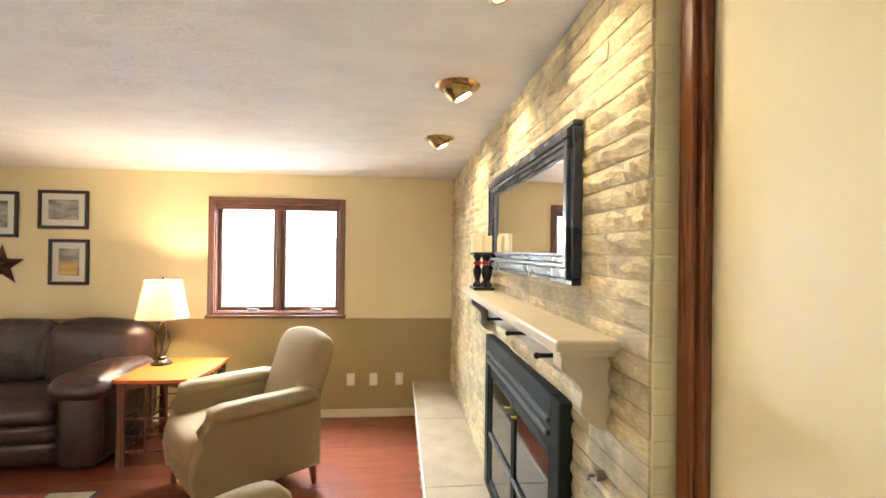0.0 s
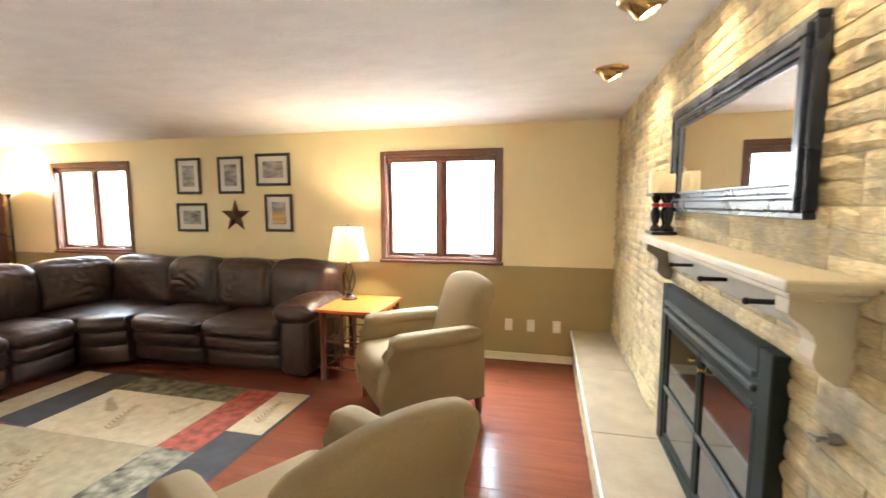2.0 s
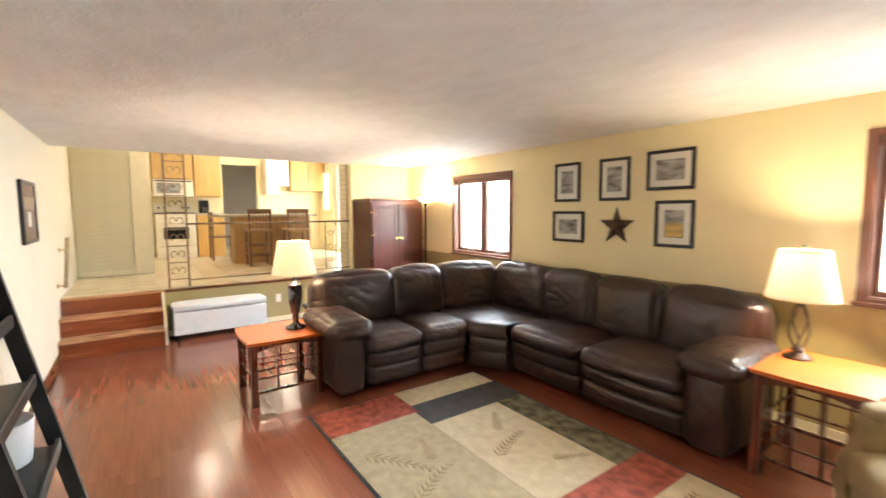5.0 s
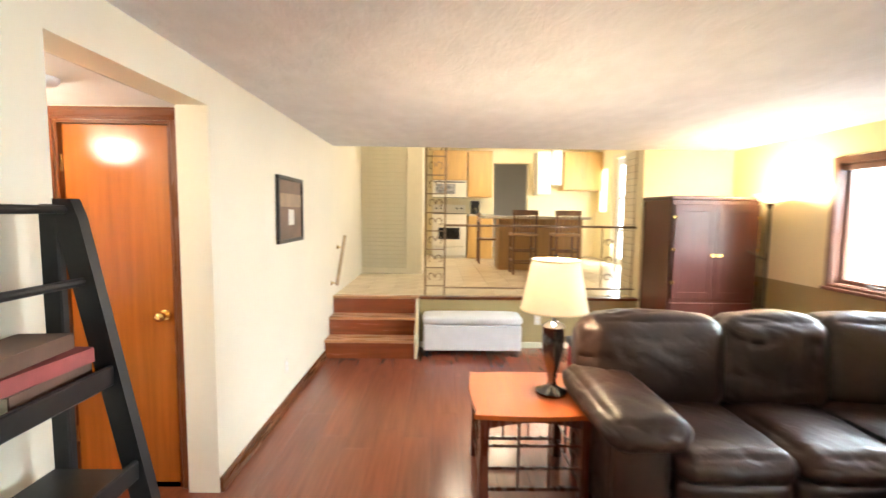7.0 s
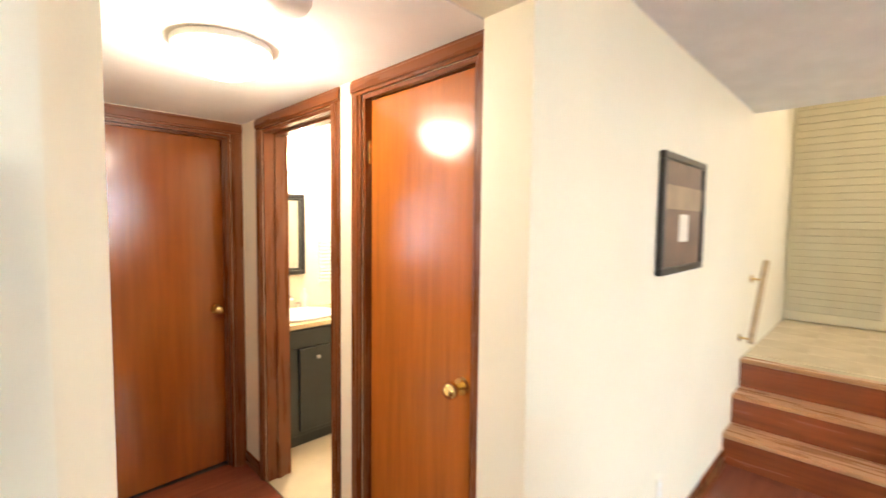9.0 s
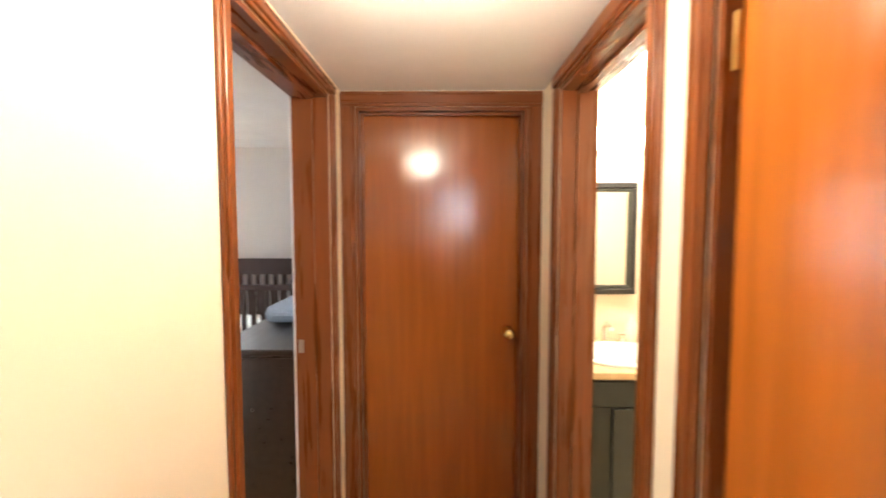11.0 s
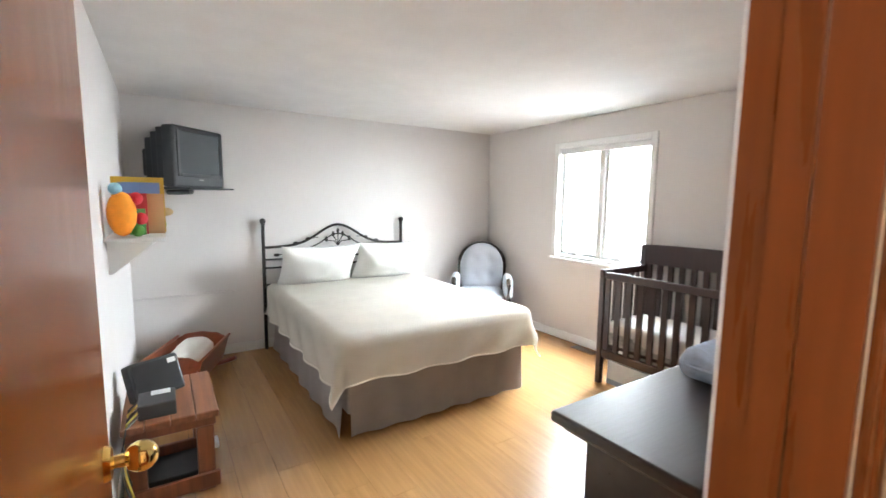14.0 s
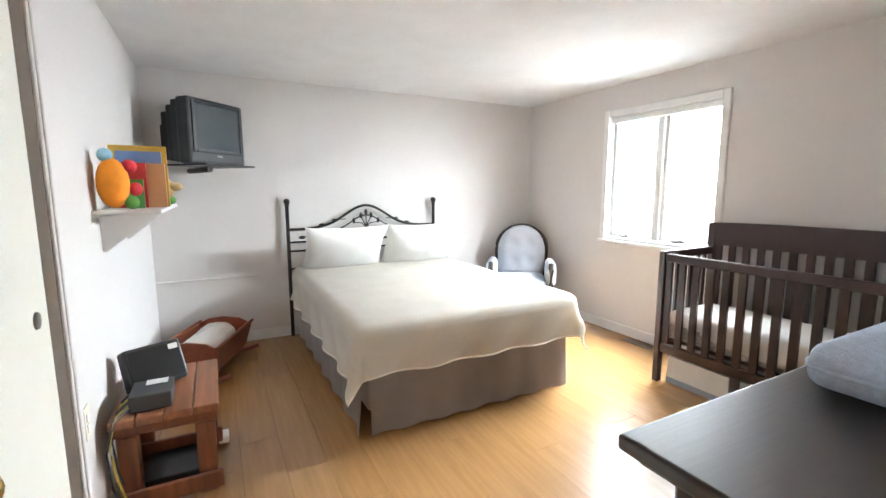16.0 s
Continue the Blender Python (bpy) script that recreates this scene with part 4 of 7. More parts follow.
lx, ly = -2.45, 3.82
l1 = thing("table_lamp", "lit table lamp with open twisted bronze rods", "table lamp")
shade_part(l1, lx, ly, 1.00, 1.29, 0.185, 0.128)
bm = bmesh.new()
lathe(bm, (lx, ly, 0.625), [(0.075, 0), (0.075, 0.012), (0.045, 0.022), (0.028, 0.04), (0.036, 0.05), (0.030, 0.062), (0.012, 0.07)], 24)
part("base", bm, M_BRONZE, l1, "", True)
for k in range(4):
    a0 = k * math.pi / 2
    pts = []
    for i in range(11):
        u = i / 10
        r = 0.016 + 0.040 * math.sin(math.pi * u) ** 0.8
        a = a0 + u * 1.6
        pts.append((lx + r * math.cos(a), ly + r * math.sin(a), 0.69 + 0.27 * u))
    part("rod", tube(bmesh.new(), pts, 0.006, 6), M_BRONZE, l1, "", True)
bm = bmesh.new()
lathe(bm, (lx, ly, 0.955), [(0.02, 0), (0.024, 0.01), (0.012, 0.02), (0.010, 0.12)], 16)
part("stem", bm, M_BRONZE, l1, "", True)
bm = cyl(bmesh.new(), (lx, ly, 1.285), (lx, ly, 1.31), 0.004)
ball(bm, (lx, ly, 1.315), 0.010, seg=10)
part("finial", bm, M_BRONZE, l1)

lx, ly = -5.38, 1.63
l2 = thing("table_lamp", "lit table lamp with smoked silver urn base", "table lamp")
shade_part(l2, lx, ly, 1.00, 1.275, 0.185, 0.130)
bm = bmesh.new()
lathe(bm, (lx, ly, 0.52), [(0.085, 0), (0.088, 0.014), (0.060, 0.024), (0.030, 0.045), (0.022, 0.08), (0.030, 0.10), (0.026, 0.115), (0.040, 0.16), (0.056, 0.24), (0.062, 0.32), (0.058, 0.37), (0.066, 0.385), (0.050, 0.40), (0.014, 0.42), (0.012, 0.50)], 28)
part("base", bm, M_CHROME, l2, "", True)
bm = cyl(bmesh.new(), (lx, ly, 1.27), (lx, ly, 1.295), 0.004)
ball(bm, (lx, ly, 1.30), 0.010, seg=10)
part("finial", bm, M_CHROME, l2)

# torchiere
tl = thing("floor_lamp", "lit torchiere floor lamp with a white glass bowl", "floor lamp")
lx, ly = -6.99, 4.04
bm = bmesh.new()
lathe(bm, (lx, ly, 0), [(0.13, 0), (0.13, 0.012), (0.05, 0.03), (0.012, 0.05), (0.012, 1.60), (0.028, 1.63), (0.030, 1.65), (0.012, 1.66)], 20)
part("stand", bm, M_BRONZE, tl, "", True)
bm = bmesh.new()
lathe(bm, (lx, ly, 1.65), [(0.025, 0), (0.08, 0.025), (0.14, 0.085), (0.136, 0.088), (0.078, 0.032), (0.022, 0.01)], 28, False)
part("bowl", bm, shade_cloth("glass_bowl", (0.85, 0.80, 0.68), 1.5), tl, "glowing white bowl", True)
bm = cyl(bmesh.new(), (lx, ly, 1.12), (lx - 0.14, ly - 0.08, 1.20), 0.006)
part("side_arm", bm, M_BRONZE, tl)

# sectional sofa
M_LEATHER = mat("brown_leather", (0.031, 0.014, 0.010), 0.33, var=0.3, scale=5, bump=0.2, bscale=15, spec=0.55)
for n in M_LEATHER.node_tree.nodes:
    if n.type == "TEX_NOISE" and n.inputs["Scale"].default_value > 7:
        n.inputs["Distortion"].default_value = 1.1
    if n.type == "BUMP":
        n.inputs["Distance"].default_value = 0.02
sofa = thing("sectional_sofa", "dark brown leather corner sofa with plump cushions", "sofa")


def creased(p, seed, depth):
    """How far leather stands in or out at p: broad folds, and sharp creases that gather along them."""
    q = Vector((p.x * 2.6 + seed, p.y * 2.6, p.z * 4.2))
    q += 0.35 * noise.noise_vector(q * 1.3)
    fold = noise.noise(q)
    fine = noise.noise(Vector((q.x * 3.1, q.y * 3.1, q.z * 1.9 + seed)))
    patch = max(0.0, 0.5 + noise.noise(q * 0.8 + Vector((7.1, 2.3, seed))))
    return depth * (0.7 * fold - 1.5 * (1 - min(1.0, abs(fine) * 3.2)) ** 2 * patch)


def cushion(name, x0, x1, y0, y1, z0, z1, r=0.07, puff=0.03, w=0.012, label="", turn=None, cuts=20, pull=0.0):
    """A leather cushion. pull: how far its top slumps over towards the seat."""
    bm = bmesh.new()
    soft_box(bm, x0, x1, y0, y1, z0, z1, r, puff, cuts)
    c = Vector(((x0 + x1) / 2, (y0 + y1) / 2, (z0 + z1) / 2))
    seed = x0 * 3 + y0
    bm.normal_update()
    for v in bm.verts:
        v.co += v.normal * creased(v.co, seed, w)
        if pull:
            u = (v.co.z - c.z) / (z1 - z0) * 2
            v.co.z -= pull * max(0.0, u) * (0.5 + 0.5 * noise.noise(Vector((v.co.x * 3, v.co.y * 3, seed))))
    if turn:
        c.z = z0
        bmesh.ops.transform(bm, verts=bm.verts[:], matrix=Matrix.Translation(c) @ turn.to_matrix().to_4x4() @ Matrix.Translation(-c))
    return part(name, bm, M_LEATHER, sofa, label, True)


# base blocks
cushion("base", -4.45, -2.78, 3.40, 4.18, 0.03, 0.27, 0.03, 0.0, 0.002, cuts=6)
cushion("base", -5.66, -4.90, 2.02, 3.12, 0.03, 0.27, 0.03, 0.0, 0.002, cuts=6)
bm = bmesh.new()
extrude_outline(bm, [(-4.46, 3.41), (-4.46, 4.18), (-5.66, 4.18), (-5.66, 3.11), (-4.84, 3.13), (-4.50, 3.32)], "z", 0.03, 0.42)
part("corner_base", bm, M_LEATHER, sofa)
# reclining seats: pad, rolled band and footrest panel
for a, b in ((-3.68, -2.88), (-4.46, -3.70)):
    cushion("footrest_panel", a + 0.010, b - 0.010, 3.335, 3.46, 0.055, 0.225, 0.05, 0.012, 0.006)
    cushion("front_band", a + 0.008, b - 0.008, 3.310, 3.46, 0.205, 0.365, 0.06, 0.014, 0.007)
    cushion("seat_cushion", a + 0.004, b - 0.004, 3.285, 3.98, 0.325, 0.485, 0.075, 0.026, 0.007, cuts=26)
for a, b in ((2.06, 2.60), (2.62, 3.12)):
    cushion("footrest_panel", -4.96, -4.835, a + 0.010, b - 0.010, 0.055, 0.225, 0.05, 0.012, 0.006)
    cushion("front_band", -4.96, -4.81, a + 0.008, b - 0.008, 0.205, 0.365, 0.06, 0.014, 0.007)
    cushion("seat_cushion", -5.48, -4.785, a + 0.004, b - 0.004, 0.325, 0.485, 0.075, 0.026, 0.007, cuts=26)


def corner_piece(name, rows, back):
    """A wedge of the sofa's corner: rows of (way out from the chamfered front, height), then back to the corner behind."""
    bm = bmesh.new()
    n, lines = 26, []
    for i in range(n + 1):
        u = i / n
        f = Vector((-4.79 + 0.325 * u, 3.115 + 0.172 * u, 0)) + Vector((0.47, -0.88, 0)) * 0.03 * math.sin(math.pi * u)
        w = 2 * u
        b = Vector((-5.5, 3.12 + 0.88 * min(1, w), 0)) if w < 1 else Vector((-5.5 + 1.03 * (w - 1), 4.0, 0))
        line = [f + Vector((0.47, -0.88, 0)) * o + Vector((0, 0, z)) for o, z in rows]
        for k in range(1, 13 if back else 1):
            v = k / 12
            line.append(f.lerp(b, v) + Vector((0, 0, rows[-1][1] + 0.022 * math.sin(math.pi * v) * math.sin(math.pi * u) ** 0.5)))
        lines.append([bm.verts.new(q + Vector((0, 0, creased(q, 1.7, 0.006)))) for q in line])
    for p, q in zip(lines, lines[1:]):
        for k in range(len(p) - 1):
            bm.faces.new((p[k], q[k], q[k + 1], p[k + 1]))
    part(name, bm, M_LEATHER, sofa, "", True)


corner_piece("corner_seat", [(-0.05, 0.34), (0.0, 0.335), (0.035, 0.355), (0.05, 0.395), (0.045, 0.435), (0.02, 0.468), (-0.02, 0.483)], True)
corner_piece("front_band", [(-0.03, 0.205), (0.005, 0.21), (0.026, 0.24), (0.03, 0.285), (0.024, 0.33), (0.0, 0.36), (-0.04, 0.365)], False)
corner_piece("footrest_panel", [(-0.03, 0.055), (0.0, 0.06), (0.014, 0.09), (0.018, 0.14), (0.014, 0.19), (0.0, 0.22), (-0.03, 0.225)], False)
# backs
for a, b in ((-3.36, -2.68), (-3.98, -3.37), (-4.58, -3.99)):
    cushion("back_cushion", a - 0.005, b + 0.005, 3.82, 4.12, 0.42, 0.945, 0.10, 0.04, 0.010, turn=Euler((radians(-7), 0, 0)), cuts=28, pull=0.022)
for a, b in ((1.82, 2.61), (2.62, 3.21)):
    cushion("back_cushion", -5.60, -5.30, a - 0.005, b + 0.005, 0.42, 0.96, 0.10, 0.04, 0.010, turn=Euler((0, radians(-7), 0)), cuts=28, pull=0.022)
cushion("back_cushion", -5.62, -5.28, 3.21, 3.93, 0.42, 0.955, 0.10, 0.04, 0.010, turn=Euler((0, radians(-6), radians(-14))), cuts=28, pull=0.022)
cushion("back_cushion", -5.30, -4.58, 3.82, 4.14, 0.42, 0.945, 0.10, 0.04, 0.010, turn=Euler((radians(-6), 0, radians(8))), cuts=28, pull=0.022)
cushion("back_frame", -5.55, -2.66, 4.06, 4.20, 0.10, 0.84, 0.05, 0.0, 0.003, cuts=8)
cushion("back_frame", -5.72, -5.58, 1.86, 4.14, 0.10, 0.84, 0.05, 0.0, 0.003, cuts=8)
# arms: a box, its front panel and a slumped pad over it
cushion("arm", -2.89, -2.61, 3.37, 4.06, 0.03, 0.56, 0.06, 0.01, 0.006)
cushion("arm_front", -2.885, -2.615, 3.325, 3.42, 0.04, 0.55, 0.045, 0.012, 0.007)
cushion("arm_pad", -2.93, -2.56, 3.27, 4.00, 0.50, 0.665, 0.082, 0.026, 0.008, cuts=26)
cushion("arm", -5.60, -4.89, 1.79, 2.05, 0.03, 0.56, 0.06, 0.01, 0.006)
cushion("arm_front", -4.93, -4.84, 1.795, 2.045, 0.04, 0.55, 0.045, 0.012, 0.007)
cushion("arm_pad", -5.52, -4.74, 1.72, 2.09, 0.50, 0.665, 0.082, 0.026, 0.008, cuts=26)

# recliners
M_CHAIR = mat("oatmeal_fabric", (0.275, 0.198, 0.105), 0.9, var=0.06, scale=120, bump=0.15, bscale=300, spec=0.2)
M_CHLEG = wood("chair_leg_cherry", (0.16, 0.035, 0.015), 0.3, 2)


def armchair(m, label):
    t = thing("armchair", label, "armchair", "pair of oatmeal armchairs")
    bm = bmesh.new()
    soft_box(bm, -0.27, 0.27, -0.42, 0.26, 0.28, 0.475, 0.06, 0.022, 8)
    part("seat", bm, M_CHAIR, t, "", True)
    bm = bmesh.new()
    soft_box(bm, -0.27, 0.27, -0.40, -0.30, 0.13, 0.34, 0.035, 0.006, 5)
    part("footrest", bm, M_CHAIR, t, "", True)
    bm = bmesh.new()
    soft_box(bm, -0.31, 0.31, 0.20, 0.36, 0.14, 0.96, 0.07, 0.025, 10)
    for v in bm.verts:
        k = max(0, v.co.z - 0.40)
        v.co.y += k * 0.28
        v.co.z -= 0.035 * (abs(v.co.x) / 0.31) ** 2 * (k > 0.3)
        v.co.x *= 1 + 0.05 * k
    part("backrest", bm, M_CHAIR, t, "", True)
    for s in (-1, 1):
        # scrolled arm: side outline extruded across
        prof = [(0.36, 0.13), (0.36, 0.60), (0.20, 0.625), (-0.10, 0.635), (-0.26, 0.63), (-0.325, 0.60), (-0.33, 0.555), (-0.335, 0.50), (-0.375, 0.44), (-0.405, 0.36), (-0.41, 0.26), (-0.395, 0.13)]
        bm = bmesh.new()
        x0, x1 = (0.255, 0.375) if s > 0 else (-0.375, -0.255)
        extrude_outline(bm, prof, "x", x0, x1)
        bmesh.ops.bevel(bm, geom=[e for e in bm.edges if abs(e.verts[0].co.x - e.verts[1].co.x) < 1e-5], offset=0.035, segments=4, affect="EDGES", profile=0.5)
        part("arm", bm, M_CHAIR, t, "", True)
        bm = bmesh.new()
        soft_box(bm, (0.245 if s > 0 else -0.40), (0.40 if s > 0 else -0.245), -0.325, 0.33, 0.555, 0.655, 0.05, 0.004, 8)
        part("arm_roll", bm, M_CHAIR, t, "", True)
    bm = bmesh.new()
    soft_box(bm, -0.27, 0.27, -0.30, 0.30, 0.13, 0.30, 0.02, 0.0, 3)
    part("seat_frame", bm, M_CHAIR, t)
    for x in (-0.31, 0.31):
        for y in (-0.34, 0.32):
            bm = cyl(bmesh.new(), (x * 1.02, y * 1.04, 0), (x, y, 0.15), 0.017, 0.028, 8)
            part("leg", bm, M_CHLEG, t, "reddish wooden leg")
    t.matrix_world = m
    return t


armchair(pose(-1.57, 3.15, 0, 0, 0, -52), "oatmeal fabric armchair with rolled arms near the window")
armchair(pose(-1.40, 1.31, 0, 0, 0, -121), "oatmeal fabric armchair with rolled arms near the hearth")

# rug
rug = thing("area_rug", "patchwork rug of beige, red and charcoal blocks", "rug")
R_BEI = mat("rug_beige", (0.52, 0.43, 0.285), 0.95, var=0.12, scale=14, bump=0.3, bscale=220, spec=0.1)
R_GRN = mat("rug_sage", (0.38, 0.315, 0.20), 0.95, var=0.14, scale=16, bump=0.3, bscale=220, spec=0.1)
R_RED = mat("rug_red", (0.29, 0.075, 0.050), 0.95, var=0.45, scale=16, bump=0.3, bscale=220, spec=0.1)
R_BLK = mat("rug_charcoal", (0.060, 0.055, 0.055), 0.95, var=0.2, scale=8, bump=0.3, bscale=220, spec=0.1)
R_PAT = mat("rug_figured", (0.22, 0.20, 0.145), 0.95, var=0.75, scale=13, bump=0.3, bscale=220, spec=0.1)
R_OLV = mat("rug_olive", (0.13, 0.115, 0.070), 0.95, var=0.7, scale=12, bump=0.3, bscale=220, spec=0.1)
part("backing", box(bmesh.new(), -4.72, -2.43, 1.50, 3.10, 0.0005, 0.008, 0.003, 1), R_BLK, rug)
for x0, x1, y0, y1, m in ((-4.70, -4.30, 1.52, 2.22, R_RED), (-4.30, -3.02, 1.52, 2.19, R_GRN), (-4.08, -3.01, 2.19, 2.82, R_BEI), (-4.70, -4.42, 2.22, 3.08, R_BEI),
                          (-4.42, -4.08, 2.22, 3.08, R_BLK), (-4.08, -3.01, 2.82, 3.08, R_OLV), (-3.01, -2.72, 2.20, 3.08, R_RED), (-2.72, -2.45, 2.46, 3.08, R_BEI), (-3.02, -2.72, 1.52, 2.20, R_PAT), (-2.72, -2.45, 1.52, 2.46, R_BLK)):
    part("woven_block", box(bmesh.new(), x0 + 0.002, x1 - 0.002, y0 + 0.002, y1 - 0.002, 0.008, 0.0105), m, rug)

R_SPR = mat("rug_sprig", (0.27, 0.20, 0.115), 0.95, var=0.25, scale=20, bump=0.3, bscale=220, spec=0.1)


def sprig(x, y, turn, size):
    """A leafy sprig woven into the rug: a bent stem with leaflets in pairs."""
    bm = bmesh.new()
    for k in range(9):
        u = k / 8
        c = Vector((0.10 * u * u, u, 0)) * size
        for side in (-1, 1):
            a = math.radians(90 - side * 42 - 12 * u)
            d, w = Vector((math.cos(a), math.sin(a), 0)) * size * 0.22 * (1.1 - 0.6 * u), size * 0.022
            n = Vector((-d.y, d.x, 0)).normalized() * w
            q = [c, c + d * 0.45 + n, c + d, c + d * 0.45 - n]
            bm.faces.new([bm.verts.new(v) for v in q])
        if k < 8:
            e = Vector((0.10 * ((k + 1) / 8) ** 2, (k + 1) / 8, 0)) * size
            o = Vector((size * 0.009, 0, 0))
            bm.faces.new([bm.verts.new(v) for v in (c - o, c + o, e + o, e - o)])
    for f in bm.faces[:]:
        if f.calc_area() < 1e-9:
            bm.faces.remove(f)
    r = bmesh.ops.extrude_face_region(bm, geom=bm.faces[:])
    for v in [g for g in r["geom"] if isinstance(g, bmesh.types.BMVert)]:
        v.co.z += 0.0012
    bmesh.ops.transform(bm, verts=bm.verts[:], matrix=pose(x, y, 0.0104, 0, 0, turn))
    part("woven_sprig", bm, R_SPR, rug)


for x, y, turn, size in ((-3.50, 2.30, 28, 0.34), (-3.72, 2.52, 62, 0.26), (-3.28, 2.56, -20, 0.22), (-3.98, 1.62, -48, 0.42), (-3.42, 1.66, 35, 0.36), (-3.70, 1.95, 80, 0.26), (-2.58, 2.60, 10, 0.30)):
    sprig(x, y, turn, size)

# ladder shelf by the hall opening
ls = thing("ladder_shelf", "black wooden A-frame ladder shelf against the wall", "shelf")
for x in (-4.268, -3.558):
    bm = bmesh.new()
    extrude_outline(bm, [(-0.115, 1.555), (-0.065, 1.555), (-0.045, 1.50), (0.262, 0.0), (0.205, 0.0), (-0.100, 1.44)], "x", x, x + 0.034)
    part("front_post", bm, M_BLACK, ls)
    bm = box(bmesh.new(), x + 0.004, x + 0.030, -0.160, -0.108, 0, 1.54, 0.004, 1)
    part("back_post", bm, M_BLACK, ls)
for z in (1.525, 1.325):
    y = -0.10 + (1.5 - z) * 0.205
    part("rung", cyl(bmesh.new(), (-4.24, y + 0.02, z), (-3.56, y + 0.02, z), 0.012, seg=12), M_BLACK, ls)
for z in (1.06, 0.78, 0.46, 0.14):
    yf = -0.075 + (1.5 - z) * 0.205
    part("shelf_board", box(bmesh.new(), -4.234, -3.56, -0.155, yf, z - 0.018, z, 0.003, 1), M_BLACK, ls)
    part("shelf_lip", box(bmesh.new(), -4.234, -3.56, yf, yf + 0.018, z - 0.03, z + 0.028, 0.004, 1), M_BLACK, ls)
M_BOOK1 = mat("brown_book_cloth", (0.10, 0.05, 0.03), 0.7, var=0.25, scale=12)
M_BOOK2 = mat("red_book_cloth", (0.24, 0.045, 0.04), 0.7, var=0.2, scale=12)
M_PAGES = mat("book_pages", (0.55, 0.47, 0.33), 0.9, var=0.15, scale=80, stretch=(1, 1, 8))


def book(m, cover, w, d, h, label, group):
    t = thing("book", label, "book", group)
    part("page_block", box(bmesh.new(), 0.004, w - 0.006, 0.006, d - 0.006, 0.003, h - 0.003), M_PAGES, t)
    bm = bmesh.new()
    box(bm, 0, w, 0, d, 0, 0.003)
    box(bm, 0, w, 0, d, h - 0.003, h)
    box(bm, 0, w, 0, 0.005, 0.003, h - 0.003)
    part("cover", bm, cover, t)
    t.matrix_world = m
    return t


for i, (cov, h, a, lab) in enumerate(((M_BOOK1, 0.045, 183, "old brown cloth book lying in a stack"), (M_BOOK2, 0.04, 177, "old red cloth book lying in a stack"), (M_BOOK1, 0.042, 185, "old brown cloth book lying in a stack"))):
    book(pose(-3.945 + 0.01 * i, 0.025 - 0.01 * i, 1.0612 + [0, 0.0455, 0.086][i], 0, 0, a), cov, 0.25, 0.14, h, lab, "books on the ladder shelf")
ls.location = (0.025, 0.03, 0)
bk = thing("storage_bin", "white round storage bin on the low shelf", "bin")
bm = bmesh.new()
lathe(bm, (-4.095, 0.01, 0.4602), [(0.09, 0), (0.095, 0.005), (0.112, 0.19), (0.108, 0.192), (0.090, 0.012), (0.0001, 0.010)], 24)
part("bin", bm, M_WHITE, bk, "", True)

# stairs to the kitchen
M_STEP = wood("stair_riser_cherry", (0.24, 0.06, 0.02), 0.25, 1, 0.2, coat=0.3)
M_TREAD = wood("stair_tread_cherry", (0.48, 0.24, 0.11), 0.28, 1, 0.2, coat=0.3)
stairs = tagged(new("stairs", mesh_of("stairs", box(bmesh.new(), -7.90, -7.70, -0.188, 0.745, 0, 0.36), M_STEP)), "three red-brown wooden steps up to the kitchen", "stairs", kind="structure")
for i, x in enumerate((-7.45, -7.655, -7.85)):
    z = (i + 1) * KF / 3
    part("riser", box(bmesh.new(), x - 0.018, x, -0.188, 0.745, i * KF / 3, z - 0.028), M_STEP, stairs)
    if i < 2:
        part("tread", box(bmesh.new(), x - 0.235, x + 0.022, -0.188, 0.745, z - 0.028, z, 0.006, 2), M_TREAD, stairs)
    else:
        part("tread", box(bmesh.new(), x - 0.06, x + 0.022, -0.188, 0.775, z - 0.028, z + 0.003, 0.006, 2), M_TREAD, stairs)
prof = [(-7.93, 0), (-7.435, 0), (-7.425, 0.22), (-7.64, 0.40), (-7.84, 0.575), (-7.93, 0.575)]
bm = bmesh.new()
extrude_outline(bm, prof, "y", 0.746, 0.776)
part("stringer", bm, M_CREAMTRIM, stairs, "cream painted stair end board")

hr = thing("handrail", "short wooden handrail on brass brackets", "handrail")
part("rail", tube(bmesh.new(), [(-7.72, -0.115, 0.73), (-8.14, -0.115, 1.24)], 0.020, 12), wood("rail_wood", (0.45, 0.33, 0.19), 0.35, 0), hr, "", True)
for u in (0.12, 0.85):
    x, z = -7.72 - 0.42 * u, 0.73 + 0.51 * u
    bm = cyl(bmesh.new(), (x, -0.1895, z - 0.05), (x, -0.183, z - 0.05), 0.028, 0.024, 14)
    tube(bm, [(x, -0.183, z - 0.05), (x, -0.13, z - 0.05), (x, -0.115, z - 0.018)], 0.007, 8)
    part("bracket", bm, M_BRASS, hr, "", True)

M_CANVAS = mat("brown_canvas", (0.16, 0.10, 0.065), 0.5, var=0.35, scale=5)
hp, (a, b, c, d) = framed("canvas_picture", "black framed brown still-life canvas on the wall", "picture", "y", -0.1895, 1, -6.72, -6.15, 1.285, 1.79, ((0.03, 0.026, M_FRAME),), 0.014, M_CANVAS)
part("pale_band", box(bmesh.new(), a, b, -0.1753, -0.1735, 1.56, 1.66), mat("canvas_tan", (0.33, 0.24, 0.15), 0.5, var=0.2), hp)
part("white_patch", box(bmesh.new(), -6.50, -6.38, -0.1753, -0.1730, 1.42, 1.54), M_MAT, hp, "pale jug shape")

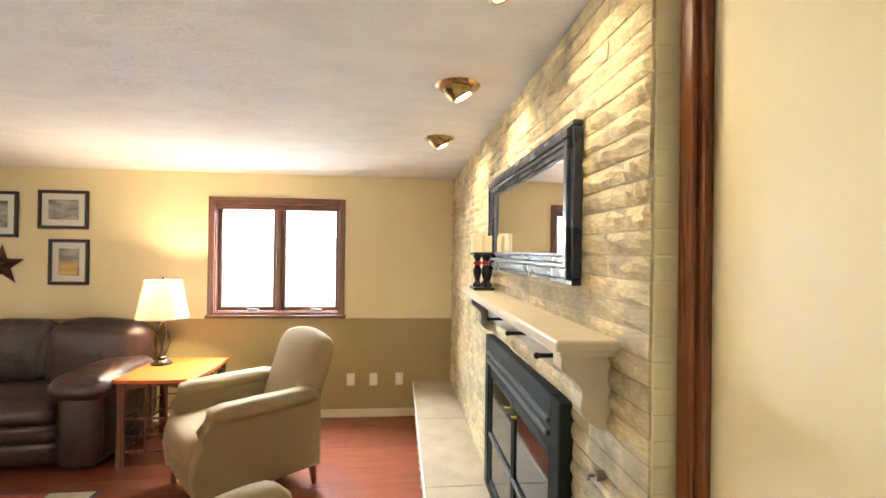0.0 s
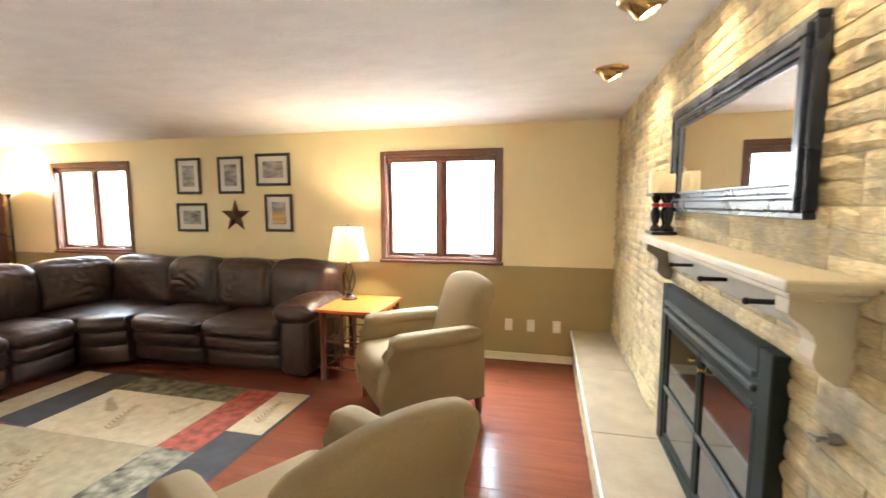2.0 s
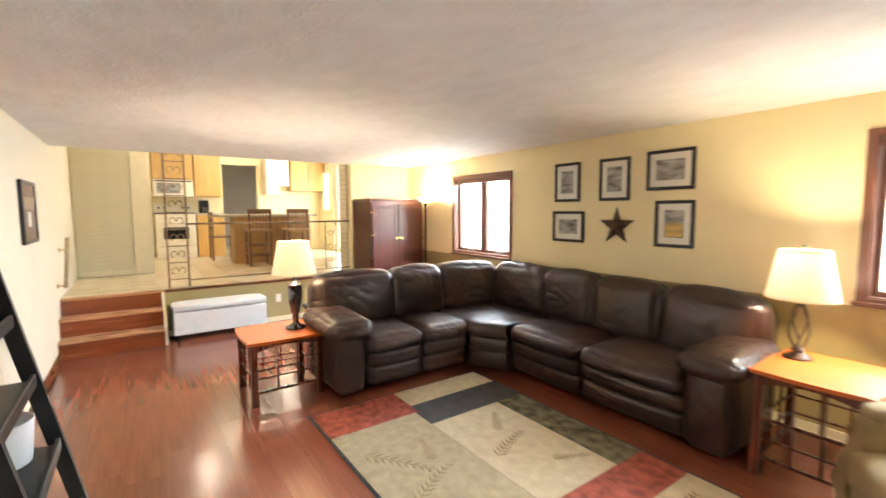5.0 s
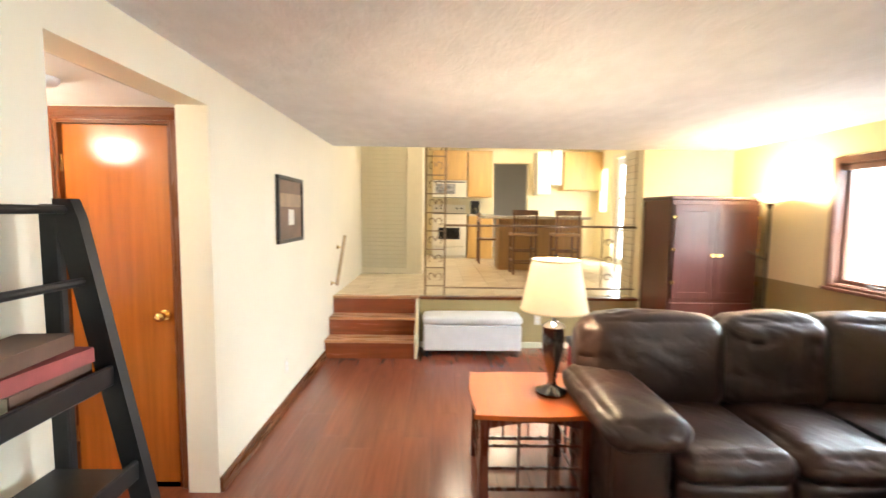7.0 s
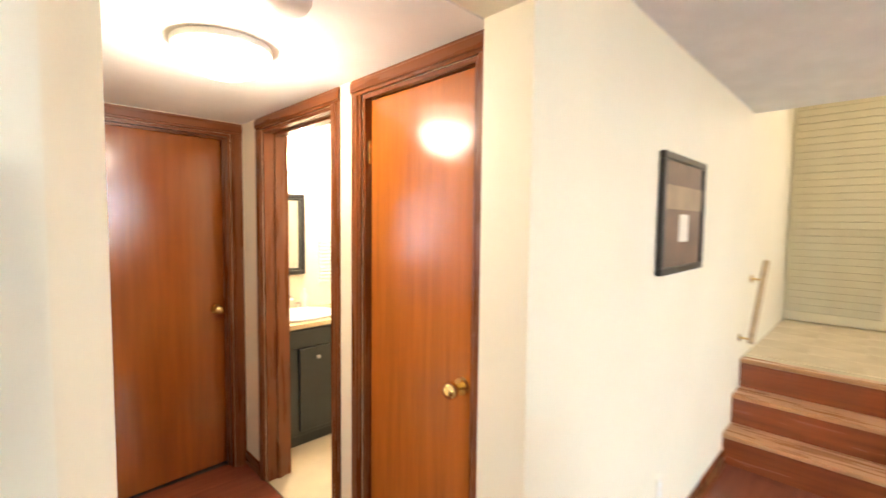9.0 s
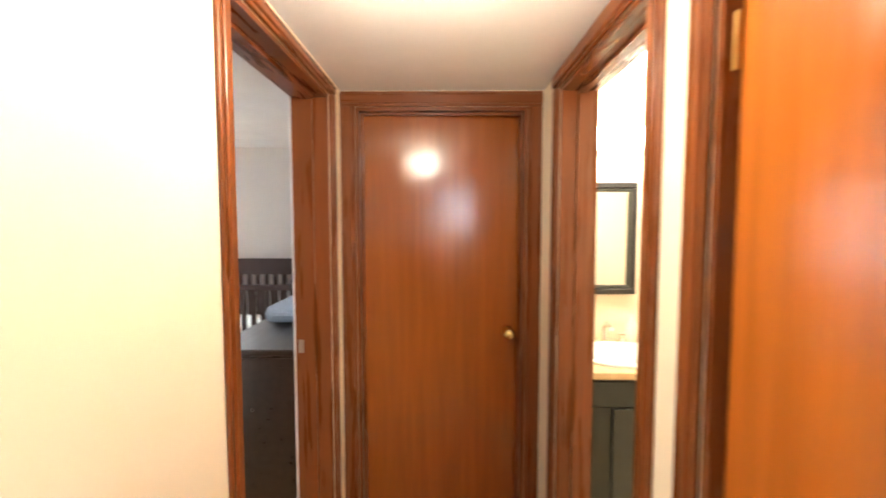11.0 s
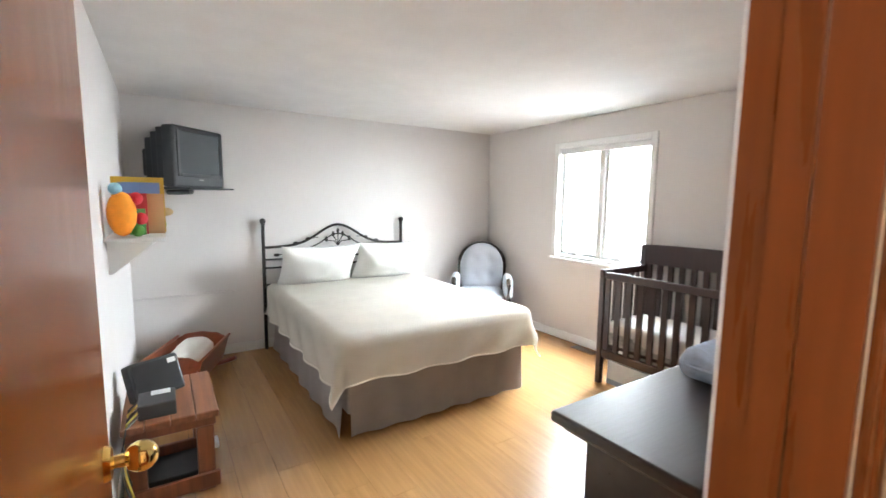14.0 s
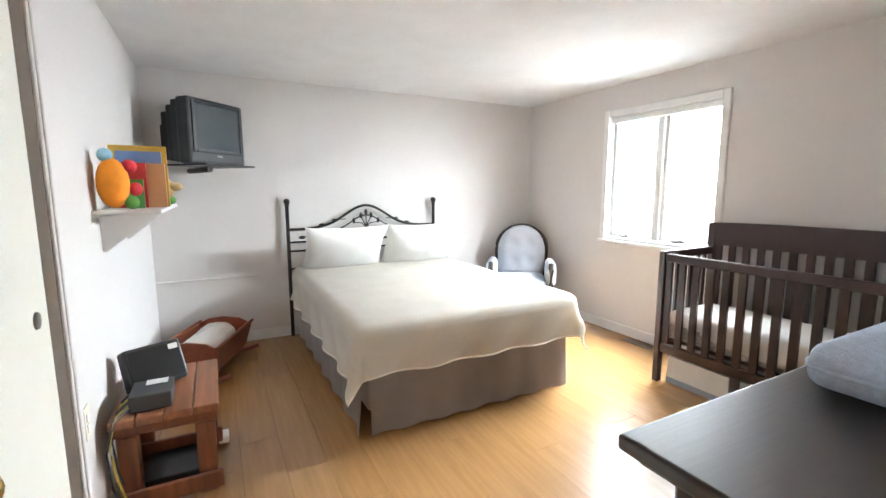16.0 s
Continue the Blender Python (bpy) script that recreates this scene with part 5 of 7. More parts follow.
ot = thing("storage_ottoman", "white upholstered storage bench with tufted lid", "ottoman")
M_OTT = mat("white_leatherette", (0.72, 0.72, 0.70), 0.5, var=0.04, scale=10, bump=0.05)
part("box", box(bmesh.new(), -7.82, -7.50, 0.84, 1.88, 0.07, 0.345, 0.015, 3), M_OTT, ot)
bm = bmesh.new()
soft_box(bm, -7.825, -7.495, 0.835, 1.885, 0.348, 0.435, 0.03, 0.012, 10)
part("lid", bm, M_OTT, ot, "", True)
for x in (-7.79, -7.53):
    for y in (0.88, 1.84):
        part("leg", cyl(bmesh.new(), (x, y, 0), (x, y, 0.072), 0.016, 0.022, 8), M_BLACK, ot)

# wardrobe
M_WARD = wood("wardrobe_mahogany", (0.080, 0.019, 0.012), 0.34, 2, 0.15, coat=0.5)
wd = thing("wardrobe", "glossy dark mahogany wardrobe with two doors", "wardrobe")
part("body", box(bmesh.new(), -7.835, -7.27, 3.275, 4.155, 0.08, 1.685, 0.004, 1), M_WARD, wd)
part("plinth", box(bmesh.new(), -7.835, -7.255, 3.275, 4.175, 0, 0.08, 0.006, 2), M_WARD, wd)
part("cornice", box(bmesh.new(), -7.835, -7.245, 3.255, 4.175, 1.685, 1.725, 0.012, 3), M_WARD, wd)
for y0, y1, k in ((3.30, 3.722, 3.69), (3.728, 4.15, 3.76)):
    dr = part("door", box(bmesh.new(), -7.270, -7.250, y0, y1, 0.70, 1.64, 0.004, 1), M_WARD, wd)
    for p, q, c, d in ((y0, y0 + 0.06, 0.70, 1.64), (y1 - 0.06, y1, 0.70, 1.64), (y0 + 0.06, y1 - 0.06, 0.70, 0.77), (y0 + 0.06, y1 - 0.06, 1.57, 1.64)):
        part("stile", box(bmesh.new(), -7.2495, -7.243, p, q, c, d, 0.003, 1), M_WARD, dr)
    bm = cyl(bmesh.new(), (-7.243, k, 1.14), (-7.222, k, 1.14), 0.006)
    box(bm, -7.226, -7.220, k - 0.02, k + 0.02, 1.125, 1.155, 0.003, 1)
    part("handle", bm, M_BRASS, dr, "brass handle")
    h = y0 + 0.003 if y0 < 3.5 else y1 - 0.003
    for z in (0.85, 1.18, 1.50):
        part("hinge", box(bmesh.new(), -7.252, -7.240, h - 0.014, h + 0.014, z, z + 0.03, 0.002, 1), M_BRASS, dr, "brass hinge")
for y0, y1 in ((3.30, 3.722), (3.728, 4.15)):
    part("drawer", box(bmesh.new(), -7.270, -7.248, y0, y1, 0.12, 0.66, 0.004, 1), M_WARD, wd)
rb = thing("toy_basket", "red and black toy basket behind the sofa", "basket")
part("basket", box(bmesh.new(), -6.95, -6.55, 2.20, 2.65, 0.0, 0.34, 0.02, 2), M_RED, rb)
part("rim", box(bmesh.new(), -6.97, -6.53, 2.18, 2.67, 0.34, 0.40, 0.012, 2), M_BLACK, rb)

# kitchen edge: iron column and rail
M_BRONZERAIL = mat("iron_brown", (0.27, 0.185, 0.11), 0.5, 0.4, var=0.2)
col = thing("iron_column", "ornamental wrought iron column of scrolls", "column")
for y in (0.83, 1.05):
    part("upright", box(bmesh.new(), -7.965, -7.943, y, y + 0.022, KF + 0.002, H + 0.25), M_BRONZERAIL, col)
z = KF + 0.10
while z < H:
    part("crossbar", box(bmesh.new(), -7.960, -7.948, 0.852, 1.05, z, z + 0.012), M_BRONZERAIL, col)
    for s in (-1, 1):
        pts = []
        for i in range(16):
            a = i / 15 * 4.6
            r = 0.052 * (1 - i / 22)
            pts.append((-7.954, 0.951 + s * (0.048 - 0.0 + 0.0) - s * r * math.cos(a) * 0.9, z + 0.10 + r * math.sin(a) * 1.3))
        part("scroll", tube(bmesh.new(), pts, 0.006, 5), M_BRONZERAIL, col)
    z += 0.21
gr = thing("guard_rail", "slim iron guard rail along the kitchen edge", "railing")
part("top_rail", box(bmesh.new(), -7.97, -7.935, 1.072, 3.25, 1.375, 1.40, 0.005, 1), M_BRONZERAIL, gr)
part("bottom_rail", box(bmesh.new(), -7.965, -7.943, 1.072, 3.25, 0.665, 0.68), M_BRONZERAIL, gr)
for y in (2.86, 3.02):
    part("baluster", box(bmesh.new(), -7.96, -7.948, y, y + 0.012, 0.68, 1.375), M_BRONZERAIL, gr)
for z in (0.80, 1.0, 1.2):
    for s in (-1, 1):
        pts = [(-7.954, 2.946 - s * 0.055 * math.cos(i / 15 * 4.6) * (1 - i / 22), z + 0.06 * math.sin(i / 15 * 4.6) * (1 - i / 22)) for i in range(16)]
        part("scroll", tube(bmesh.new(), pts, 0.005, 5), M_BRONZERAIL, gr)

# brick pier and slatted closet door
M_PIER = mat("painted_brick", (0.66, 0.57, 0.38), 0.7, var=0.08, scale=6, bump=0.2, obj=0.05)
pier = setting("wall_pier", box(bmesh.new(), -8.28, -8.001, 3.235, 3.42, KF, H + 0.6), M_MORTAR, "cream painted brick pier at the kitchen edge", "wall")
z = KF
me = mesh_of("brick", box(bmesh.new(), -0.145, 0.145, -0.0975, 0.0975, 0, 0.068, 0.004, 1), M_PIER)
while z < H + 0.5:
    ob = new("brick", me)
    ob.parent = pier
    ob.location = (-8.14, 3.3275, z)
    z += 0.076
M_SAGE = mat("sage_paint", (0.62, 0.56, 0.38), 0.5, var=0.04)
sl = setting("closet_door_slatted", box(bmesh.new(), -9.719, -9.712, -0.185, 0.50, KF, KF + 2.2), M_SAGE, "sage green slatted wall panel in the kitchen", "wall panel")
me = mesh_of("slat", box(bmesh.new(), -0.006, 0.006, -0.335, 0.335, 0, 0.062, 0.003, 1), M_SAGE)
for k in range(32):
    ob = new("slat", me)
    ob.parent = sl
    ob.location = (-9.705, 0.157, KF + 0.10 + k * 0.066)
setting("trim_kitchen_closet", box(bmesh.new(), -9.7195, -9.69, 0.505, 0.74, KF, KF + 2.3, 0.004, 1), M_CREAMTRIM, "cream painted closet frame", "trim")
setting("baseboard_kitchen", box(bmesh.new(), -9.711, -9.695, -0.185, 0.50, KF, KF + 0.09, 0.004, 1), M_CREAMTRIM, "cream baseboard", "trim")

# appliances and cupboards
M_ENAMEL = mat("cream_enamel", (0.78, 0.72, 0.58), 0.2, var=0.03)
M_MAPLE = wood("maple_cupboard", (0.58, 0.36, 0.12), 0.35, 2, 0.12)
M_COUNTER = mat("worktop", (0.50, 0.44, 0.34), 0.3, var=0.2, scale=30)
st = thing("stove", "cream enamel kitchen range with dark oven window", "stove")
part("body", box(bmesh.new(), -12.58, -12.02, 0.86, 1.58, KF, KF + 0.92, 0.008, 2), M_ENAMEL, st)
od = part("oven_door", box(bmesh.new(), -12.02, -11.99, 0.875, 1.565, KF + 0.25, KF + 0.78, 0.006, 1), M_ENAMEL, st)
part("window", box(bmesh.new(), -11.991, -11.985, 1.00, 1.44, KF + 0.40, KF + 0.64), M_FGLASS, od, "dark oven window")
part("handle", cyl(bmesh.new(), (-11.95, 0.92, KF + 0.73), (-11.95, 1.52, KF + 0.73), 0.012), M_ENAMEL, od)
part("drawer", box(bmesh.new(), -12.02, -11.99, 0.875, 1.565, KF + 0.06, KF + 0.235, 0.006, 1), M_ENAMEL, st)
bg = part("backguard", box(bmesh.new(), -12.58, -12.46, 0.86, 1.58, KF + 0.92, KF + 1.12, 0.008, 2), M_ENAMEL, st)
part("cooktop", box(bmesh.new(), -12.46, -12.00, 0.86, 1.58, KF + 0.92, KF + 0.935, 0.004, 1), M_BLACK, st, "dark glass cooktop")
for y in (0.95, 1.05, 1.39, 1.49):
    part("knob", cyl(bmesh.new(), (-12.46, y, KF + 1.04), (-12.435, y, KF + 1.04), 0.02), M_BLACK, bg)
mw = thing("microwave", "cream over-range microwave oven", "microwave")
part("body", box(bmesh.new(), -12.58, -12.20, 0.86, 1.58, KF + 1.27, KF + 1.62, 0.008, 2), M_ENAMEL, mw)
part("door_window", box(bmesh.new(), -12.20, -12.194, 0.93, 1.34, KF + 1.34, KF + 1.55), M_PHOTO, mw, "grey window")
part("vent", box(bmesh.new(), -12.20, -12.192, 0.90, 1.55, KF + 1.575, KF + 1.60), M_BLACK, mw)


def cupboard(x0, x1, y0, y1, z0, z1, label, name="wall_cupboard", m=None):
    m = m or M_MAPLE
    t = thing(name, label, "cupboard", "kitchen cupboards")
    part("body", box(bmesh.new(), x0, x1, y0, y1, z0, z1, 0.003, 1), m, t)
    n = max(1, round((y1 - y0) / 0.42))
    for i in range(n):
        a, b = y0 + (y1 - y0) * i / n + 0.01, y0 + (y1 - y0) * (i + 1) / n - 0.01
        d = part("door", box(bmesh.new(), x1, x1 + 0.018, a, b, z0 + 0.02, z1 - 0.02, 0.003, 1), m, t)
        part("panel", box(bmesh.new(), x1 + 0.018, x1 + 0.024, a + 0.06, b - 0.06, z0 + 0.08, z1 - 0.08, 0.004, 1), m, d)
        bm = cyl(bmesh.new(), (x1 + 0.018, b - 0.03, (z0 + z1) / 2), (x1 + 0.04, b - 0.03, (z0 + z1) / 2), 0.01)
        part("knob", bm, M_PEWTER, d)


cupboard(-12.58, -12.22, 0.86, 1.58, KF + 1.63, KH - 0.15, "maple wall cupboard above the microwave")
cupboard(-12.58, -12.22, 1.60, 2.12, KF + 1.28, KH - 0.15, "maple wall cupboard beside the microwave")
cupboard(-12.58, -12.02, 1.60, 2.12, KF, KF + 0.88, "maple base cupboard beside the range", "base_cupboard")
cupboard(-12.58, -12.22, 3.06, 3.36, KF + 1.35, KF + 2.25, "pale wall cupboard by the doorway", m=M_ENAMEL)
cupboard(-12.58, -12.22, 3.62, 4.44, KF + 1.45, KF + 2.25, "maple wall cupboard by the window")
wt = thing("worktop", "speckled worktop beside the range", "worktop")
part("top", box(bmesh.new(), -12.58, -12.0, 1.59, 2.13, KF + 0.882, KF + 0.92, 0.004, 1), M_COUNTER, wt)
cm = thing("coffee_maker", "black coffee maker on the worktop", "coffee maker")
part("body", box(bmesh.new(), -12.42, -12.22, 1.68, 1.86, KF + 0.922, KF + 1.20, 0.015, 2), M_BLACK, cm)
part("jug", cyl(bmesh.new(), (-12.18, 1.77, KF + 0.922), (-12.18, 1.77, KF + 1.06), 0.05, 0.045, 14), M_CHROME, cm)
cf = thing("range_hood", "pale yellow hood box over the sink", "hood")
part("hood", box(bmesh.new(), -12.58, -12.25, 3.38, 3.60, KF + 1.55, KH - 0.1, 0.01, 1), M_ENAMEL, cf)
pn = thing("breakfast_bar", "maple breakfast bar with a pale top", "breakfast bar")
part("panel", box(bmesh.new(), -10.65, -10.25, 2.0, 3.40, KF, KF + 0.86, 0.004, 1), wood("bar_maple", (0.42, 0.24, 0.09), 0.4, 2, 0.15), pn)
part("top", box(bmesh.new(), -10.75, -9.98, 1.72, 3.45, KF + 0.86, KF + 0.905, 0.008, 2), M_COUNTER, pn)
M_STOOL = wood("stool_wood", (0.20, 0.10, 0.05), 0.35, 2)


def stool(x, y):
    t = thing("bar_stool", "brown wooden bar stool with a slatted back", "bar stool", "stools at the breakfast bar")
    part("seat", box(bmesh.new(), -0.19, 0.19, -0.20, 0.20, 0.60, 0.645, 0.015, 3), wood("stool_seat", (0.40, 0.24, 0.12), 0.35, 1), t)
    for lx in (-0.16, 0.16):
        for ly in (-0.17, 0.17):
            top = 0.98 if lx > 0 else 0.60
            part("leg", box(bmesh.new(), lx - 0.018, lx + 0.018, ly - 0.018, ly + 0.018, 0, top, 0.004, 1), M_STOOL, t)
    for z in (0.20, 0.38):
        for ly in (-0.17, 0.17):
            part("stretcher", box(bmesh.new(), -0.142, 0.142, ly - 0.01, ly + 0.01, z, z + 0.025), M_STOOL, t)
        for lx in (-0.16, 0.16):
            part("stretcher", box(bmesh.new(), lx - 0.01, lx + 0.01, -0.152, 0.152, z - 0.03, z - 0.005), M_STOOL, t)
    part("top_slat", box(bmesh.new(), 0.145, 0.175, -0.20, 0.20, 0.92, 1.0, 0.008, 2), M_STOOL, t)
    for k in range(5):
        yy = -0.11 + k * 0.055
        part("back_spindle", box(bmesh.new(), 0.154, 0.166, yy - 0.008, yy + 0.008, 0.645, 0.92), M_STOOL, t)
    t.location = (x, y, KF + 0.001)


stool(-9.82, 2.32)
stool(-9.82, 2.98)
# dining chair by the bar
dc = thing("dining_chair", "dark wooden dining chair near the kitchen doorway", "chair")
for lx in (-0.19, 0.19):
    for ly in (-0.19, 0.19):
        part("leg", box(bmesh.new(), lx - 0.018, lx + 0.018, ly - 0.018, ly + 0.018, 0, 0.95 if ly < 0 else 0.44, 0.004, 1), M_STOOL, dc)
part("seat", box(bmesh.new(), -0.21, 0.21, -0.21, 0.21, 0.44, 0.47, 0.01, 2), M_STOOL, dc)
for z in (0.60, 0.75, 0.89):
    part("back_slat", box(bmesh.new(), -0.172, 0.172, -0.20, -0.18, z, z + 0.05, 0.004, 1), M_STOOL, dc)
dc.location = (-11.3, 1.95, KF + 0.001)
# glazed kitchen door
gd = setting("door_4", bmesh.new(), M_WHITE, "white glazed door to the garden", "door")
for a, b, c, d in ((-11.6, -11.46, KF, KF + 2.03), (-10.99, -10.85, KF, KF + 2.03), (-11.46, -10.99, KF, KF + 0.10), (-11.46, -10.99, KF + 1.90, KF + 2.03), (-11.46, -10.99, KF + 0.62, KF + 0.67), (-11.46, -10.99, KF + 1.25, KF + 1.29)):
    part("door_rail", box(bmesh.new(), a, b, 4.50, 4.54, c, d, 0.003, 1), M_WHITE, gd)
pane = part("pane", box(bmesh.new(), -11.46, -10.99, 4.518, 4.522, KF + 0.10, KF + 1.90), M_GLASS, gd)
pane.visible_shadow = False
casing("trim_garden_door", "y", 4.449, -1, -11.6, -10.85, KF + 2.05, KF, mats=(M_CREAMTRIM, M_CREAMTRIM), label="cream painted garden door casing")
kl = thing("ceiling_fan_light", "flat white kitchen ceiling light", "ceiling light")
part("diffuser", box(bmesh.new(), -11.6, -10.2, 1.6, 2.4, KH - 0.06, KH - 0.002, 0.02, 2), glow("kitchen_diffuser", (1.0, 0.86, 0.62), 3.0), kl)

# ---- hall ----
hl = thing("dome_light", "frosted glass dome light on the hall ceiling", "ceiling light")
bm = bmesh.new()
lathe(bm, (-4.82, -1.09, HH), [(0.15, -0.002), (0.15, -0.02), (0.145, -0.022)], 32)
part("rim", bm, M_WHITE, hl, "", True)
bm = bmesh.new()
lathe(bm, (-4.82, -1.09, HH), [(0.148, -0.012), (0.142, -0.04), (0.11, -0.075), (0.06, -0.095), (0.0001, -0.10)], 32)
dome = part("dome", bm, glow("dome_glass", (1.0, 0.88, 0.68), 7.0), hl, "glowing frosted dome", True)
dome.visible_shadow = False
sd = thing("smoke_detector", "round white smoke detector on the hall ceiling", "smoke detector")
bm = bmesh.new()
lathe(bm, (-4.815, -0.637, HH), [(0.068, -0.001), (0.068, -0.012), (0.058, -0.03), (0.035, -0.038), (0.0001, -0.038)], 28)
part("case", bm, M_WHITE, sd, "", True)

# ---- bathroom ----
M_VAN = mat("vanity_black", (0.018, 0.020, 0.016), 0.35, var=0.15)
van = thing("bathroom_vanity", "black bathroom vanity with two doors", "vanity")
part("body", box(bmesh.new(), -6.55, -5.46, -2.655, -2.160, 0.09, 0.80, 0.003, 1), M_VAN, van)
for x0, x1, k in ((-5.86, -5.60, -5.725), (-6.135, -5.87, -5.895)):
    d = part("door", box(bmesh.new(), x0 + 0.004, x1 - 0.004, -2.160, -2.142, 0.12, 0.665, 0.003, 1), M_VAN, van)
    bm = cyl(bmesh.new(), (k, -2.142, 0.60), (k, -2.124, 0.60), 0.007)
    box(bm, k - 0.014, k + 0.014, -2.128, -2.120, 0.588, 0.612, 0.003, 1)
    part("knob", bm, M_PEWTER, d, "pewter knob")
part("drawer_front", box(bmesh.new(), -5.87, -5.45, -2.160, -2.144, 0.675, 0.79, 0.003, 1), M_VAN, van)
part("plinth", box(bmesh.new(), -6.5, -5.5, -2.655, -2.210, 0, 0.09), M_VAN, van)
vt = thing("vanity_top", "tan speckled vanity top", "worktop")
part("top", box(bmesh.new(), -6.58, -5.44, -2.656, -2.130, 0.801, 0.835, 0.006, 2), mat("tan_marble", (0.55, 0.40, 0.22), 0.2, var=0.15, scale=14), vt)
bs = thing("basin", "white oval wash basin with a rim", "basin")
u = bmesh.new()
lathe(u, (0, 0, 0), [(0.235, 0), (0.24, 0.012), (0.225, 0.022), (0.20, 0.016), (0.16, -0.0), (0.0001, 0.002)], 32)
bmesh.ops.transform(u, verts=u.verts[:], matrix=Matrix.Translation((-5.72, -2.360, 0.836)) @ Matrix.Diagonal((1, 0.78, 1, 1)))
part("bowl", u, mat("white_ceramic", (0.82, 0.82, 0.80), 0.08, var=0.0), bs, "", True)
fc = thing("basin_tap", "chrome two-handled basin tap", "tap")
M_TAP = mat("chrome", (0.75, 0.75, 0.75), 0.08, 1.0, var=0.0)
part("spout", tube(bmesh.new(), [(-5.72, -2.590, 0.836), (-5.72, -2.590, 0.92), (-5.72, -2.560, 0.95), (-5.72, -2.490, 0.935)], 0.012, 10), M_TAP, fc, "", True)
for s in (-0.10, 0.10):
    bm = cyl(bmesh.new(), (-5.72 + s, -2.590, 0.836), (-5.72 + s, -2.590, 0.88), 0.018, 0.012, 12)
    cyl(bm, (-5.72 + s - 0.03, -2.590, 0.885), (-5.72 + s + 0.03, -2.590, 0.885), 0.007)
    part("handle", bm, M_TAP, fc)
sb = thing("soap_bottle", "clear soap bottle by the basin", "bottle")
bm = bmesh.new()
lathe(bm, (-5.86, -2.580, 0.836), [(0.025, 0), (0.028, 0.01), (0.028, 0.10), (0.01, 0.12), (0.008, 0.15), (0.0001, 0.155)], 14)
part("bottle", bm, M_IVORY, sb, "", True)
framed("bathroom_mirror", "bathroom mirror in a dark wooden frame", "mirror", "y", -2.659, 1, -5.90, -5.46, 1.09, 1.69, ((0.03, 0.03, M_BLACK), (0.02, 0.022, M_VAN)), 0.012, M_MIRROR)
tw = thing("hand_towel", "white ribbed hand towel hanging on the wall", "towel")
for k in range(12):
    part("rib", cyl(bmesh.new(), (-6.22, -2.640, 1.02 + k * 0.028), (-6.02, -2.640, 1.02 + k * 0.028), 0.0145, seg=8), M_OTT, tw)
sc = thing("bath_light", "glowing glass wall light over the mirror", "wall light")
part("glass", box(bmesh.new(), -6.0, -5.5, -2.658, -2.580, 1.86, 1.98, 0.03, 3), glow("bath_glass", (1.0, 0.9, 0.72), 8.0), sc)

# ---- bedroom ----
cl = setting("closet_door", box(bmesh.new(), -3.99, -2.60, -1.142, -1.115, 0.01, 1.985, 0.003, 1), mat("offwhite_door", (0.74, 0.72, 0.64), 0.45, var=0.02), "off-white sliding closet door", "door")
bm = cyl(bmesh.new(), (-2.70, -1.1425, 0.96), (-2.70, -1.1475, 0.96), 0.026, 0.024, 20)
part("finger_pull", bm, M_PEWTER, cl, "round metal finger pull", True)
casing("trim_closet", "y", -1.15, -1, -4.0, -2.53, 2.02, w=0.055, mats=(M_LILAC, M_LILAC), label="pale painted closet casing")
setting("closet_back", box(bmesh.new(), -4.1, -2.4, -1.0, -0.98, 0, H), M_WHITE, "plain closet back wall", "wall")
plate("light_switch", "white light switch beside the closet", -2.40, -1.1505, 0.5, "y", -1)

lg = setting("wall_ledge", box(bmesh.new(), -0.222, -0.2005, -1.92, -1.152, 0.578, 0.592, 0.003, 1), M_LILAC, "thin painted ledge low on the wall", "trim")

M_SPREAD = mat("cream_coverlet", (0.87, 0.825, 0.75), 0.9, var=0.03, scale=6, bump=0.12, bscale=160, spec=0.15)
M_SKIRT = mat("grey_bed_skirt", (0.50, 0.45, 0.43), 0.9, var=0.06, scale=6, bump=0.1, bscale=120, spec=0.15)
bed = thing("bed", "double bed on a grey gathered skirt", "bed")
BX0, BX1, BY0, BY1 = -2.15, -0.30, -3.66, -2.25
part("box_spring", box(bmesh.new(), BX0 + 0.03, BX1, BY0 + 0.03, BY1 - 0.03, 0.12, 0.36, 0.02, 2), M_SKIRT, bed)
part("mattress", box(bmesh.new(), BX0 + 0.02, BX1, BY0 + 0.02, BY1 - 0.02, 0.36, 0.61, 0.05, 3), M_SPREAD, bed)


def skirt(x0, y0, x1, y1, nx, ny, phase):
    bm = bmesh.new()
    n = 60
    rows = []
    for k in range(5):
        z = 0.012 + (0.36 - 0.012) * k / 4
        rows.append([])
        for i in range(n + 1):
            u = i / n
            w = (0.010 * math.sin(u * 38 + phase) + 0.012 * noise.noise(Vector((u * 9, phase, z * 3)))) * (1 - k / 5) + 0.02 * (1 - k / 4)
            rows[-1].append(bm.verts.new((x0 + (x1 - x0) * u + nx * w, y0 + (y1 - y0) * u + ny * w, z)))
    for a, b in zip(rows, rows[1:]):
        for i in range(n):
            bm.faces.new((a[i], a[i + 1], b[i + 1], b[i]))
    r = bmesh.ops.solidify(bm, geom=bm.faces[:], thickness=0.004)
    part("bed_skirt", bm, M_SKIRT, bed, "grey cotton skirt", True)


